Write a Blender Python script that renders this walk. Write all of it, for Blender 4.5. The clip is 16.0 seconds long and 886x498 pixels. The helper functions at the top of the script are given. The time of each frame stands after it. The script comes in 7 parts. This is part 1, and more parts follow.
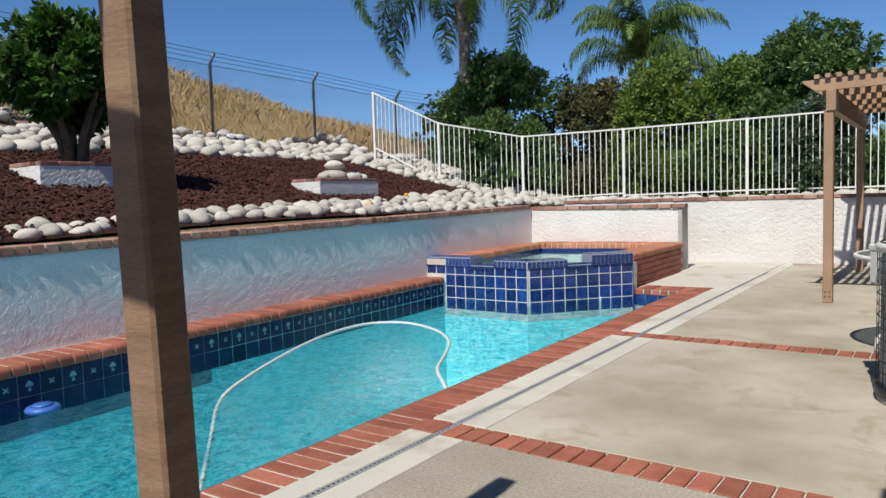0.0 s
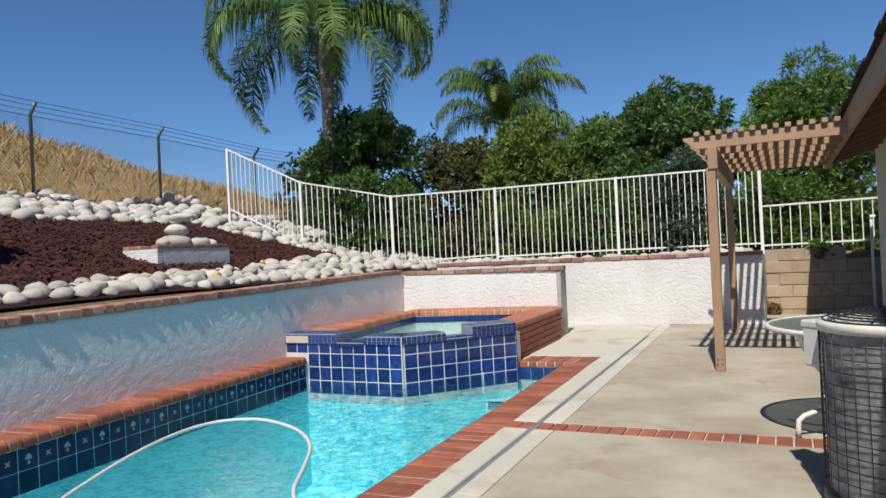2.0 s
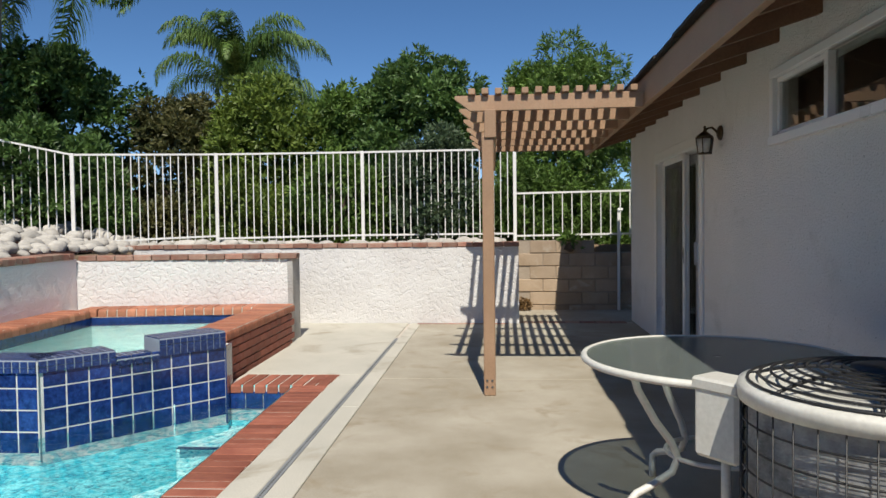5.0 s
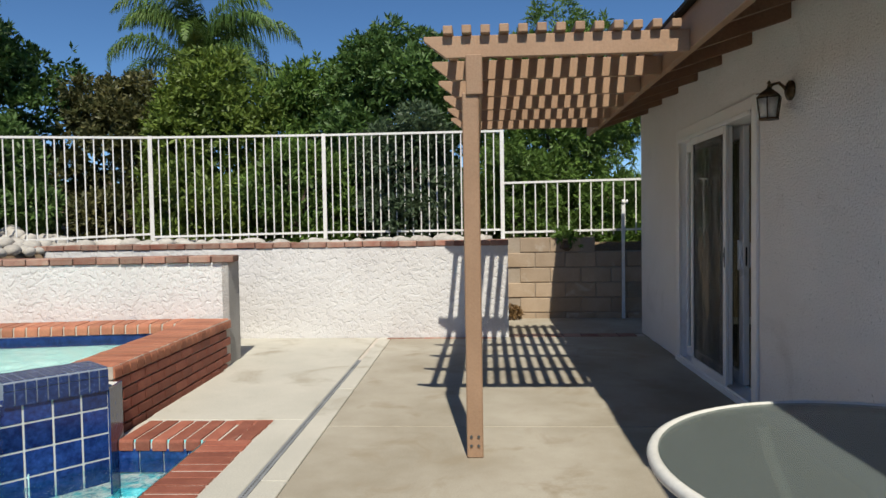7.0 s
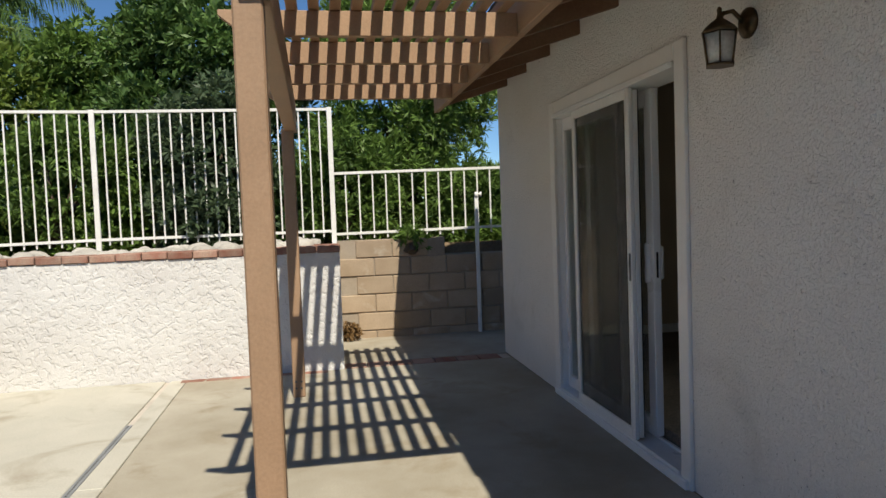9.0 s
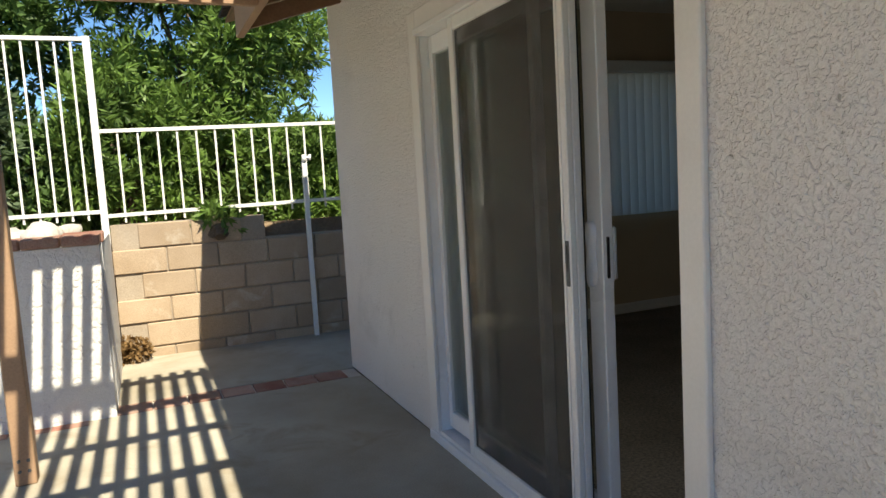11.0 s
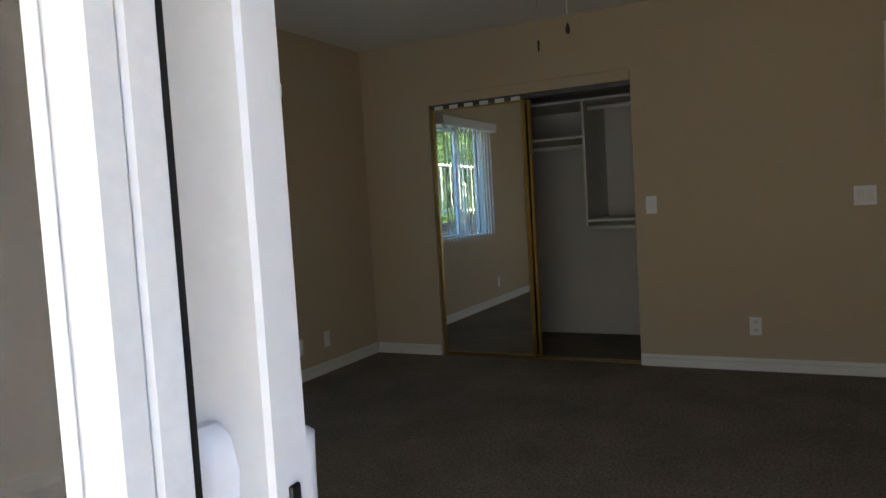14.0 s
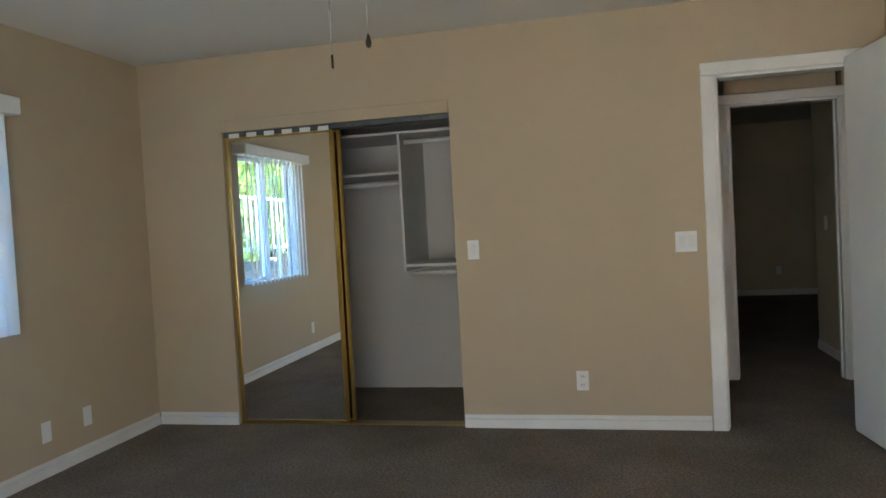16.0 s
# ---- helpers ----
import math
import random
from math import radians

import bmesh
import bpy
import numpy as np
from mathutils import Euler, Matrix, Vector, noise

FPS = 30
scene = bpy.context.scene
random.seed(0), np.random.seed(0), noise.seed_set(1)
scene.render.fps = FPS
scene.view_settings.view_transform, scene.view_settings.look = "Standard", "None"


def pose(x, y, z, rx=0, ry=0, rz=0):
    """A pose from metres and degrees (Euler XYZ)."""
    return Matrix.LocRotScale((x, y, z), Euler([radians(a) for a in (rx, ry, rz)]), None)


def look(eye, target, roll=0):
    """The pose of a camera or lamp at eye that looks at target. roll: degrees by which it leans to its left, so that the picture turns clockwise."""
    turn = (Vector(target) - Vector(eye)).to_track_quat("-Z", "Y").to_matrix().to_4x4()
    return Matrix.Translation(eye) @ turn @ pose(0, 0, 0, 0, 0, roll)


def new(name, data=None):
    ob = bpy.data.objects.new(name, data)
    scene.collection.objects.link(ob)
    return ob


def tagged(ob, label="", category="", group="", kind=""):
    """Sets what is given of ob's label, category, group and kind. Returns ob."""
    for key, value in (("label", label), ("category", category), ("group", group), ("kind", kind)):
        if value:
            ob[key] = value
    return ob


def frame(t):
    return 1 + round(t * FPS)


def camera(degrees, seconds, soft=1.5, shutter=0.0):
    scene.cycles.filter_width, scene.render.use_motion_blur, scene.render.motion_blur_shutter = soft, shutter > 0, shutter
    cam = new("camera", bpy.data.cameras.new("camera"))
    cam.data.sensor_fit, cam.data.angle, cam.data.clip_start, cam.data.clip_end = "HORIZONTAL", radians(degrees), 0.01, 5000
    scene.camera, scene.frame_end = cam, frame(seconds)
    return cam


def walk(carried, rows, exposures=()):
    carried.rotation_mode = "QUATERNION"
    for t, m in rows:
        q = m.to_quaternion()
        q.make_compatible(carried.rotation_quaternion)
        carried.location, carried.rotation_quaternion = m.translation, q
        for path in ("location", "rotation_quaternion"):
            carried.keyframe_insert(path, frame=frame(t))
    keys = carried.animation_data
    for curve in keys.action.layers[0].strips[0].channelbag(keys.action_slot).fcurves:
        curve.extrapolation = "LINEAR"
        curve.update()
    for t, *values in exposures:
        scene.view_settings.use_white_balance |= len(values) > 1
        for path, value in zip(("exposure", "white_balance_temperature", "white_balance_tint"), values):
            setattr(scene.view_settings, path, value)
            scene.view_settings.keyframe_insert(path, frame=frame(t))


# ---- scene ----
cam = camera(64.1, 16.0, soft=1.5, shutter=0.0)
PATH = [
    (0, (-0.708, -11.106, 1.217), (-1.894, -9.5, 1.074), -1.8),
    (0.5, (-0.829, -11.023, 1.278), (-1.891, -9.337, 1.106), -2.6),
    (1, (-0.97, -10.838, 1.284), (-1.826, -9.036, 1.139), -1.9),
    (1.5, (-1.08, -10.489, 1.258), (-1.977, -8.703, 1.188), -2.4),
    (2, (-1.233, -10.252, 1.301), (-2.1, -8.45, 1.31), -2.8),
    (2.5, (-1.336, -10.029, 1.323), (-2.091, -8.177, 1.361), -3.4),
    (3, (-1.392, -9.679, 1.321), (-1.958, -7.761, 1.337), -0.6),
    (3.5, (-1.563, -9.29, 1.317), (-1.853, -7.311, 1.283), -1.7),
    (4, (-1.591, -8.974, 1.3), (-1.765, -6.982, 1.243), -2.5),
    (4.2, (-1.615, -8.843, 1.316), (-1.777, -6.851, 1.255), -0.3),
    (6.3, (-1.833, -7.295, 1.302), (-1.988, -5.302, 1.218), -2.5),
    (6.5, (-1.818, -7.133, 1.294), (-1.933, -5.138, 1.204), -1.9),
    (7, (-1.768, -6.696, 1.302), (-1.891, -4.701, 1.226), -0.9),
    (7.5, (-1.756, -6.319, 1.329), (-1.727, -4.321, 1.24), -3.8),
    (8, (-1.7, -5.867, 1.336), (-1.527, -3.875, 1.317), -1.9),
    (8.2, (-1.683, -5.679, 1.342), (-1.514, -3.687, 1.305), -0.1),
    (10.3, (-1.495, -3.939, 1.325), (-0.849, -2.054, 1.157), -6.0),
    (10.5, (-1.435, -3.761, 1.319), (-0.735, -1.894, 1.157), -4.4),
    (11, (-1.28, -3.332, 1.319), (-0.509, -1.498, 1.112), -3.3),
    (11.5, (-1.15, -2.932, 1.326), (-0.114, -1.235, 1.107), -5.0),
    (12, (-0.934, -2.614, 1.316), (0.227, -0.998, 1.118), -1.3),
    (12.5, (-0.795, -2.257, 1.302), (0.528, -0.765, 1.153), -3.6),
    (13, (-0.581, -1.994, 1.305), (0.922, -0.687, 1.123), -2.5),
    (13.5, (-0.403, -1.833, 1.31), (1.13, -0.559, 1.144), -1.3),
    (14, (-0.273, -1.732, 1.287), (1.513, -0.821, 1.158), -3.4),
    (14.5, (-0.081, -1.65, 1.289), (1.799, -0.983, 1.19), -3.8),
    (15, (0.009, -1.527, 1.311), (1.938, -0.998, 1.281), -1.5),
    (15.5, (0.151, -1.565, 1.357), (2.115, -1.189, 1.321), -1.7),
    (16, (0.355, -1.617, 1.365), (2.303, -1.17, 1.293), -3.1),
]
EXPOSURES = [
    (0.0, 0.4, 6600, 8), (4.2, 0.36, 6800, 8), (7.0, 0.3, 6800, 7), (8.2, 0.26, 6900, 7), (10.3, 1.0, 7500, 4), (11.0, 1.3, 7600, 4),
    (11.5, 1.65, 7600, 4), (12.0, 1.92, 7800, 3), (12.5, 2.2, 7500, 2), (13.0, 2.75, 7100, 3), (13.5, 3.05, 6900, 5), (14.0, 3.55, 7000, 7),
    (14.5, 4.5, 8300, 11), (15.0, 5.15, 7500, 8), (15.5, 5.2, 6900, 7), (16.0, 5.1, 6600, 6),
]
walk(cam, [(t, look(e, g, r)) for t, e, g, r in PATH], EXPOSURES)

# ---- light ----
SUN_FROM = Vector((0.25, -1.73, 2.4)).normalized()
world = bpy.data.worlds.new("sky")
scene.world = world
world.use_nodes = True
wn = world.node_tree.nodes
wl = world.node_tree.links
sky = wn.new("ShaderNodeTexSky")
sky.sky_type = "NISHITA"
sky.sun_disc = False
sky.sun_elevation = math.asin(SUN_FROM.z)
sky.sun_rotation = math.atan2(SUN_FROM.x, SUN_FROM.y)
sky.altitude = 3200.0
sky.air_density = 1.0
sky.dust_density = 0.0
sky.ozone_density = 6.0
wn["Background"].inputs["Strength"].default_value = 0.092
deep = wn.new("ShaderNodeHueSaturation")
deep.inputs["Saturation"].default_value = 1.10
deep.inputs["Value"].default_value = 1.0
wl.new(sky.outputs["Color"], deep.inputs["Color"])
wl.new(deep.outputs["Color"], wn["Background"].inputs["Color"])
sun_data = bpy.data.lights.new("sun", "SUN")
sun_data.energy = 4.4
sun_data.angle = radians(0.55)
sun_data.color = (1.0, 0.95, 0.87)
sun = new("sun", sun_data)
sun.matrix_world = look(SUN_FROM * 30, (0, 0, 0))


def opening_light(name, eye, target, wide, high, watts):
    """Daylight of the sky through an opening."""
    d = bpy.data.lights.new(name, "AREA")
    d.shape = "RECTANGLE"
    d.size, d.size_y, d.energy = wide, high, watts
    d.color = (0.92, 0.97, 1.0)
    new(name, d).matrix_world = look(eye, target)


opening_light("door_daylight", (0.19, -1.0, 1.05), (3.0, -1.0, 0.95), 1.7, 1.85, 1.05)

# ---- materials ----
def ramp_set(node, stops):
    el = node.color_ramp.elements
    while len(el) < len(stops):
        el.new(0.5)
    for e, (p, c) in zip(el, stops):
        e.position = p
        e.color = (*c, 1) if len(c) == 3 else c


def base_mat(name, rough=0.6, metal=0.0, spec=0.5):
    m = bpy.data.materials.new(name)
    m.use_nodes = True
    n = m.node_tree.nodes
    b = n["Principled BSDF"]
    b.inputs["Roughness"].default_value = rough
    b.inputs["Metallic"].default_value = metal
    b.inputs["Specular IOR Level"].default_value = spec
    return m, n, m.node_tree.links, b


def noise_node(n, l, co, scale, detail=4.0, rough=0.55, distort=0.0):
    t = n.new("ShaderNodeTexNoise")
    t.inputs["Scale"].default_value = scale
    t.inputs["Detail"].default_value = detail
    t.inputs["Roughness"].default_value = rough
    t.inputs["Distortion"].default_value = distort
    l.new(co, t.inputs["Vector"])
    return t


def surface(name, c1, c2, big=1.5, fine=60.0, rough=0.7, metal=0.0, spec=0.4, bump=0.2, bump_scale=None, dist=0.004,
            fine_amount=0.35, vary=0.0, stain=None, stain_scale=0.7, stain_at=(0.55, 0.7), stretch=None, knock=False, rough_vary=0.1, crevice_shade=None):
    """A weathered surface: c1 to c2 over large patches, fine grain over it, relief, and stains of their own shape."""
    m, n, l, b = base_mat(name, rough, metal, spec)
    tc = n.new("ShaderNodeTexCoord")
    co = tc.outputs["Object"]
    if stretch:
        mp = n.new("ShaderNodeMapping")
        mp.inputs["Scale"].default_value = stretch
        l.new(co, mp.inputs["Vector"])
        co = mp.outputs["Vector"]
    if vary:
        info = n.new("ShaderNodeObjectInfo")
        shift = n.new("ShaderNodeVectorMath")
        shift.operation = "ADD"
        sc = n.new("ShaderNodeMath")
        sc.operation = "MULTIPLY"
        sc.inputs[1].default_value = 37.0
        l.new(info.outputs["Random"], sc.inputs[0])
        l.new(co, shift.inputs[0])
        l.new(sc.outputs[0], shift.inputs[1])
        co = shift.outputs[0]
    a = noise_node(n, l, co, big, 5.0, 0.6)
    r = n.new("ShaderNodeValToRGB")
    ramp_set(r, [(0.34, c1), (0.66, c2)])
    l.new(a.outputs["Fac"], r.inputs["Fac"])
    f = noise_node(n, l, co, fine, 3.0, 0.6)
    fr = n.new("ShaderNodeValToRGB")
    lo = 1.0 - fine_amount
    ramp_set(fr, [(0.3, (lo, lo, lo)), (0.7, (1.0, 1.0, 1.0))])
    l.new(f.outputs["Fac"], fr.inputs["Fac"])
    mix = n.new("ShaderNodeMix")
    mix.data_type = "RGBA"
    mix.blend_type = "MULTIPLY"
    mix.inputs["Factor"].default_value = 1.0
    l.new(r.outputs["Color"], mix.inputs["A"])
    l.new(fr.outputs["Color"], mix.inputs["B"])
    out = mix.outputs["Result"]
    if stain:
        s = noise_node(n, l, co, stain_scale, 6.0, 0.65, 0.6)
        sr = n.new("ShaderNodeValToRGB")
        ramp_set(sr, [(stain_at[0], (0, 0, 0)), (stain_at[1], (1, 1, 1))])
        l.new(s.outputs["Fac"], sr.inputs["Fac"])
        sm = n.new("ShaderNodeMix")
        sm.data_type = "RGBA"
        l.new(sr.outputs["Color"], sm.inputs["Factor"])
        l.new(out, sm.inputs["A"])
        sm.inputs["B"].default_value = (*stain, 1)
        out = sm.outputs["Result"]
    if vary:
        hv = n.new("ShaderNodeHueSaturation")
        vm = n.new("ShaderNodeMapRange")
        vm.inputs["To Min"].default_value = 1.0 - vary
        vm.inputs["To Max"].default_value = 1.0 + vary
        l.new(info.outputs["Random"], vm.inputs["Value"])
        l.new(vm.outputs["Result"], hv.inputs["Value"])
        l.new(out, hv.inputs["Color"])
        out = hv.outputs["Color"]
    l.new(out, b.inputs["Base Color"])
    rm = n.new("ShaderNodeMapRange")
    rm.inputs["To Min"].default_value = max(0.02, rough - rough_vary)
    rm.inputs["To Max"].default_value = min(1.0, rough + rough_vary)
    l.new(a.outputs["Fac"], rm.inputs["Value"])
    l.new(rm.outputs["Result"], b.inputs["Roughness"])
    bp = n.new("ShaderNodeBump")
    bp.inputs["Strength"].default_value = bump
    bp.inputs["Distance"].default_value = dist
    h = noise_node(n, l, co, bump_scale or fine, 5.0 if not knock else 3.0, 0.6 if not knock else 0.5, 0.0 if not knock else 0.7)
    height = h.outputs["Fac"]
    if knock:
        kr = n.new("ShaderNodeValToRGB")
        ramp_set(kr, [(0.36, (0, 0, 0)), (0.45, (0.55, 0.55, 0.55)), (0.52, (0.8, 0.8, 0.8)), (0.62, (1, 1, 1))])
        l.new(height, kr.inputs["Fac"])
        ad = n.new("ShaderNodeMath")
        ad.operation = "MULTIPLY_ADD"
        ad.inputs[1].default_value = 0.25
        l.new(f.outputs["Fac"], ad.inputs[0])
        l.new(kr.outputs["Color"], ad.inputs[2])
        height = ad.outputs[0]
        if crevice_shade:
            # shade in the hollows of the relief, painted into the base colour
            shaded = n.new("ShaderNodeMix")
            shaded.data_type = "RGBA"
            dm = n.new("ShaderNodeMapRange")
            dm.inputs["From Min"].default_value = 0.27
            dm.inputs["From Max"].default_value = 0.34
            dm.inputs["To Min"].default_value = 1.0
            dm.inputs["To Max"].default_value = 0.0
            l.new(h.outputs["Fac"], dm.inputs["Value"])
            l.new(dm.outputs["Result"], shaded.inputs["Factor"])
            l.new(out, shaded.inputs["A"])
            shaded.inputs["B"].default_value = (*crevice_shade, 1)
            l.new(shaded.outputs["Result"], b.inputs["Base Color"])
    l.new(height, bp.inputs["Height"])
    l.new(bp.outputs["Normal"], b.inputs["Normal"])
    return m


def clear_mat(name, tint, rough=0.0, ior=1.45, ripple=None, grain=None):
    """Thin glass: tinted see-through with a gloss that grows towards grazing angles."""
    m, n, l, b = base_mat(name)
    n.remove(b)
    tr = n.new("ShaderNodeBsdfTransparent")
    tr.inputs["Color"].default_value = (*tint, 1)
    gl = n.new("ShaderNodeBsdfGlossy")
    gl.inputs["Roughness"].default_value = rough
    fr = n.new("ShaderNodeLayerWeight")
    fr.inputs["Blend"].default_value = 0.5
    pw = n.new("ShaderNodeMath")
    pw.operation = "POWER"
    pw.inputs[1].default_value = 5.0
    l.new(fr.outputs["Facing"], pw.inputs[0])
    r0 = ((ior - 1) / (ior + 1)) ** 2
    gloss = n.new("ShaderNodeMath")
    gloss.operation = "MULTIPLY_ADD"
    gloss.inputs[1].default_value = 1.0 - r0
    gloss.inputs[2].default_value = r0
    l.new(pw.outputs[0], gloss.inputs[0])
    mx = n.new("ShaderNodeMixShader")
    l.new(gloss.outputs[0], mx.inputs[0])
    l.new(tr.outputs[0], mx.inputs[1])
    l.new(gl.outputs[0], mx.inputs[2])
    l.new(mx.outputs[0], n["Material Output"].inputs["Surface"])
    return m, n, l, tr, gl, fr


# the house stucco has its crevice shading put into the colour
STUCCO = surface("white stucco", (0.79, 0.77, 0.74), (0.85, 0.83, 0.81), 0.9, 160, 0.85, spec=0.2, bump=1.0, bump_scale=74, dist=0.0036, fine_amount=0.16, knock=True, crevice_shade=(0.34, 0.33, 0.31), stain=(0.60, 0.58, 0.55), stain_scale=1.5, stain_at=(0.58, 0.8))
STUCCO_GARDEN = surface("garden stucco", (0.62, 0.60, 0.59), (0.70, 0.69, 0.68), 1.3, 120, 0.88, spec=0.2, bump=0.9, bump_scale=22, dist=0.006, fine_amount=0.15, knock=True, stain=(0.55, 0.50, 0.45), stain_scale=2.2, stain_at=(0.62, 0.78))
STUCCO_GREY = surface("rough grey stucco", (0.40, 0.39, 0.37), (0.52, 0.50, 0.48), 2.0, 90, 0.9, spec=0.2, bump=1.0, bump_scale=70, dist=0.012, fine_amount=0.3)


def faded_teal():
    # hollows of the trowelled coat get painted shade here too
    m = surface("faded teal stucco", (0.72, 0.80, 0.82), (0.79, 0.86, 0.875), 1.2, 120, 0.88, spec=0.2, bump=0.6, bump_scale=40, dist=0.005, fine_amount=0.2, knock=True, crevice_shade=(0.52, 0.56, 0.57))
    n, l = m.node_tree.nodes, m.node_tree.links
    b = n["Principled BSDF"]
    old = b.inputs["Base Color"].links[0].from_socket
    tc = n.new("ShaderNodeTexCoord")
    sp = n.new("ShaderNodeSeparateXYZ")
    l.new(tc.outputs["Object"], sp.inputs[0])
    ns = noise_node(n, l, tc.outputs["Object"], 1.6, 5.0, 0.65, 0.4)
    # paint worn to mauve-grey render low down and towards the spa
    e = n.new("ShaderNodeMath")
    e.operation = "MULTIPLY_ADD"
    e.inputs[1].default_value = -1.15
    e.inputs[2].default_value = 0.62
    l.new(sp.outputs["Z"], e.inputs[0])
    g = n.new("ShaderNodeMath")
    g.operation = "MULTIPLY_ADD"
    g.inputs[1].default_value = 0.24
    g.inputs[2].default_value = 1.28
    l.new(sp.outputs["Y"], g.inputs[0])
    gm = n.new("ShaderNodeMath")
    gm.operation = "MAXIMUM"
    gm.inputs[1].default_value = 0.0
    l.new(g.outputs[0], gm.inputs[0])
    s = n.new("ShaderNodeMath")
    s.operation = "ADD"
    l.new(e.outputs[0], s.inputs[0])
    l.new(gm.outputs[0], s.inputs[1])
    s2 = n.new("ShaderNodeMath")
    s2.operation = "ADD"
    l.new(s.outputs[0], s2.inputs[0])
    l.new(ns.outputs["Fac"], s2.inputs[1])
    r = n.new("ShaderNodeValToRGB")
    ramp_set(r, [(0.55, (0, 0, 0)), (0.95, (1, 1, 1))])
    l.new(s2.outputs[0], r.inputs["Fac"])
    mx = n.new("ShaderNodeMix")
    mx.data_type = "RGBA"
    l.new(r.outputs["Color"], mx.inputs["Factor"])
    l.new(old, mx.inputs["A"])
    mx.inputs["B"].default_value = (0.80, 0.73, 0.725, 1)
    l.new(mx.outputs["Result"], b.inputs["Base Color"])
    return m


TEAL = faded_teal()
CONCRETE = surface("patio concrete", (0.30, 0.26, 0.195), (0.48, 0.44, 0.365), 0.8, 140, 0.85, spec=0.25, bump=0.3, dist=0.003, fine_amount=0.24, stain=(0.275, 0.23, 0.165), stain_scale=2.4, stain_at=(0.545, 0.70))
CONCRETE_PALE = surface("pale concrete strip", (0.47, 0.45, 0.39), (0.56, 0.53, 0.46), 1.1, 120, 0.85, spec=0.25, bump=0.25, dist=0.003, fine_amount=0.22, stain=(0.34, 0.305, 0.245), stain_scale=1.5, stain_at=(0.53, 0.68))
AGGREGATE = surface("exposed aggregate", (0.34, 0.30, 0.24), (0.44, 0.40, 0.33), 1.0, 70, 0.85, spec=0.3, bump=0.7, bump_scale=110, dist=0.006, fine_amount=0.4, stain=(0.28, 0.25, 0.20), stain_scale=1.0, stain_at=(0.55, 0.75))
BRICK = surface("red paving brick", (0.27, 0.085, 0.055), (0.36, 0.13, 0.085), 6.0, 120, 0.75, spec=0.3, bump=0.4, dist=0.004, fine_amount=0.35, vary=0.22, stain=(0.40, 0.32, 0.26), stain_scale=5.0, stain_at=(0.66, 0.8))
BRICK_CAP = surface("red cap brick", (0.36, 0.13, 0.075), (0.46, 0.19, 0.11), 6.0, 120, 0.7, spec=0.35, bump=0.4, dist=0.004, fine_amount=0.3, vary=0.2, stain=(0.46, 0.38, 0.32), stain_scale=5.0, stain_at=(0.66, 0.8))
BRICK_OLD = surface("faded cap brick", (0.30, 0.12, 0.085), (0.40, 0.28, 0.22), 5.0, 120, 0.8, spec=0.25, bump=0.5, dist=0.004, fine_amount=0.35, vary=0.3)
MORTAR = surface("mortar", (0.52, 0.46, 0.40), (0.62, 0.56, 0.49), 3.0, 150, 0.9, spec=0.2, bump=0.4, dist=0.003, fine_amount=0.25)
BLUE_TILE = surface("blue glazed tile", (0.008, 0.022, 0.11), (0.02, 0.06, 0.24), 22.0, 60, 0.16, spec=0.6, bump=0.08, dist=0.002, fine_amount=0.35, vary=0.3, rough_vary=0.05)
NAVY_TILE = surface("navy glazed tile", (0.006, 0.013, 0.055), (0.012, 0.026, 0.095), 20.0, 60, 0.2, spec=0.35, bump=0.06, dist=0.002, fine_amount=0.3, vary=0.25, rough_vary=0.05)
MOSAIC = surface("small blue mosaic", (0.012, 0.03, 0.12), (0.035, 0.075, 0.24), 40.0, 90, 0.25, spec=0.6, bump=0.1, dist=0.002, fine_amount=0.3, vary=0.3)
GROUT = surface("white grout", (0.55, 0.54, 0.52), (0.66, 0.65, 0.62), 4.0, 150, 0.85, bump=0.2, dist=0.002, fine_amount=0.2)
MOTIF = surface("pale blue glaze", (0.25, 0.42, 0.50), (0.32, 0.50, 0.58), 30.0, 80, 0.25, bump=0.05, fine_amount=0.2)
NAVY_GROUT = surface("grey-blue grout", (0.20, 0.24, 0.30), (0.28, 0.32, 0.38), 4.0, 150, 0.85, bump=0.2, dist=0.002, fine_amount=0.2)
SPA_PLASTER = surface("spa plaster", (0.52, 0.78, 0.76), (0.60, 0.84, 0.82), 1.2, 60, 0.6, spec=0.3, bump=0.1, dist=0.004, fine_amount=0.08)
PLASTER = surface("pool plaster", (0.25, 0.74, 0.79), (0.31, 0.80, 0.84), 1.2, 60, 0.6, spec=0.3, bump=0.1, dist=0.004, fine_amount=0.08)
DRAIN_GREY = surface("grey drain plastic", (0.20, 0.21, 0.22), (0.27, 0.28, 0.29), 4, 80, 0.55, spec=0.4, bump=0.05, fine_amount=0.2)
PERGOLA = surface("tan painted wood", (0.34, 0.215, 0.135), (0.39, 0.25, 0.16), 3.0, 90, 0.6, spec=0.35, bump=0.35, bump_scale=40, dist=0.003, fine_amount=0.16, vary=0.08)
POST_ROUGH = surface("rough-sawn painted wood", (0.21, 0.13, 0.08), (0.30, 0.19, 0.12), 3.0, 60, 0.65, spec=0.35, bump=0.6, bump_scale=18, dist=0.0025, fine_amount=0.3, stretch=(1.0, 1.0, 6.0))
EAVE = surface("brown painted eave", (0.20, 0.11, 0.065), (0.25, 0.145, 0.09), 3.0, 70, 0.6, spec=0.35, bump=0.3, dist=0.003, fine_amount=0.2)
SHINGLE = surface("dark roof shingle", (0.045, 0.042, 0.04), (0.08, 0.074, 0.068), 6.0, 150, 0.9, spec=0.2, bump=0.8, dist=0.006, fine_amount=0.5)
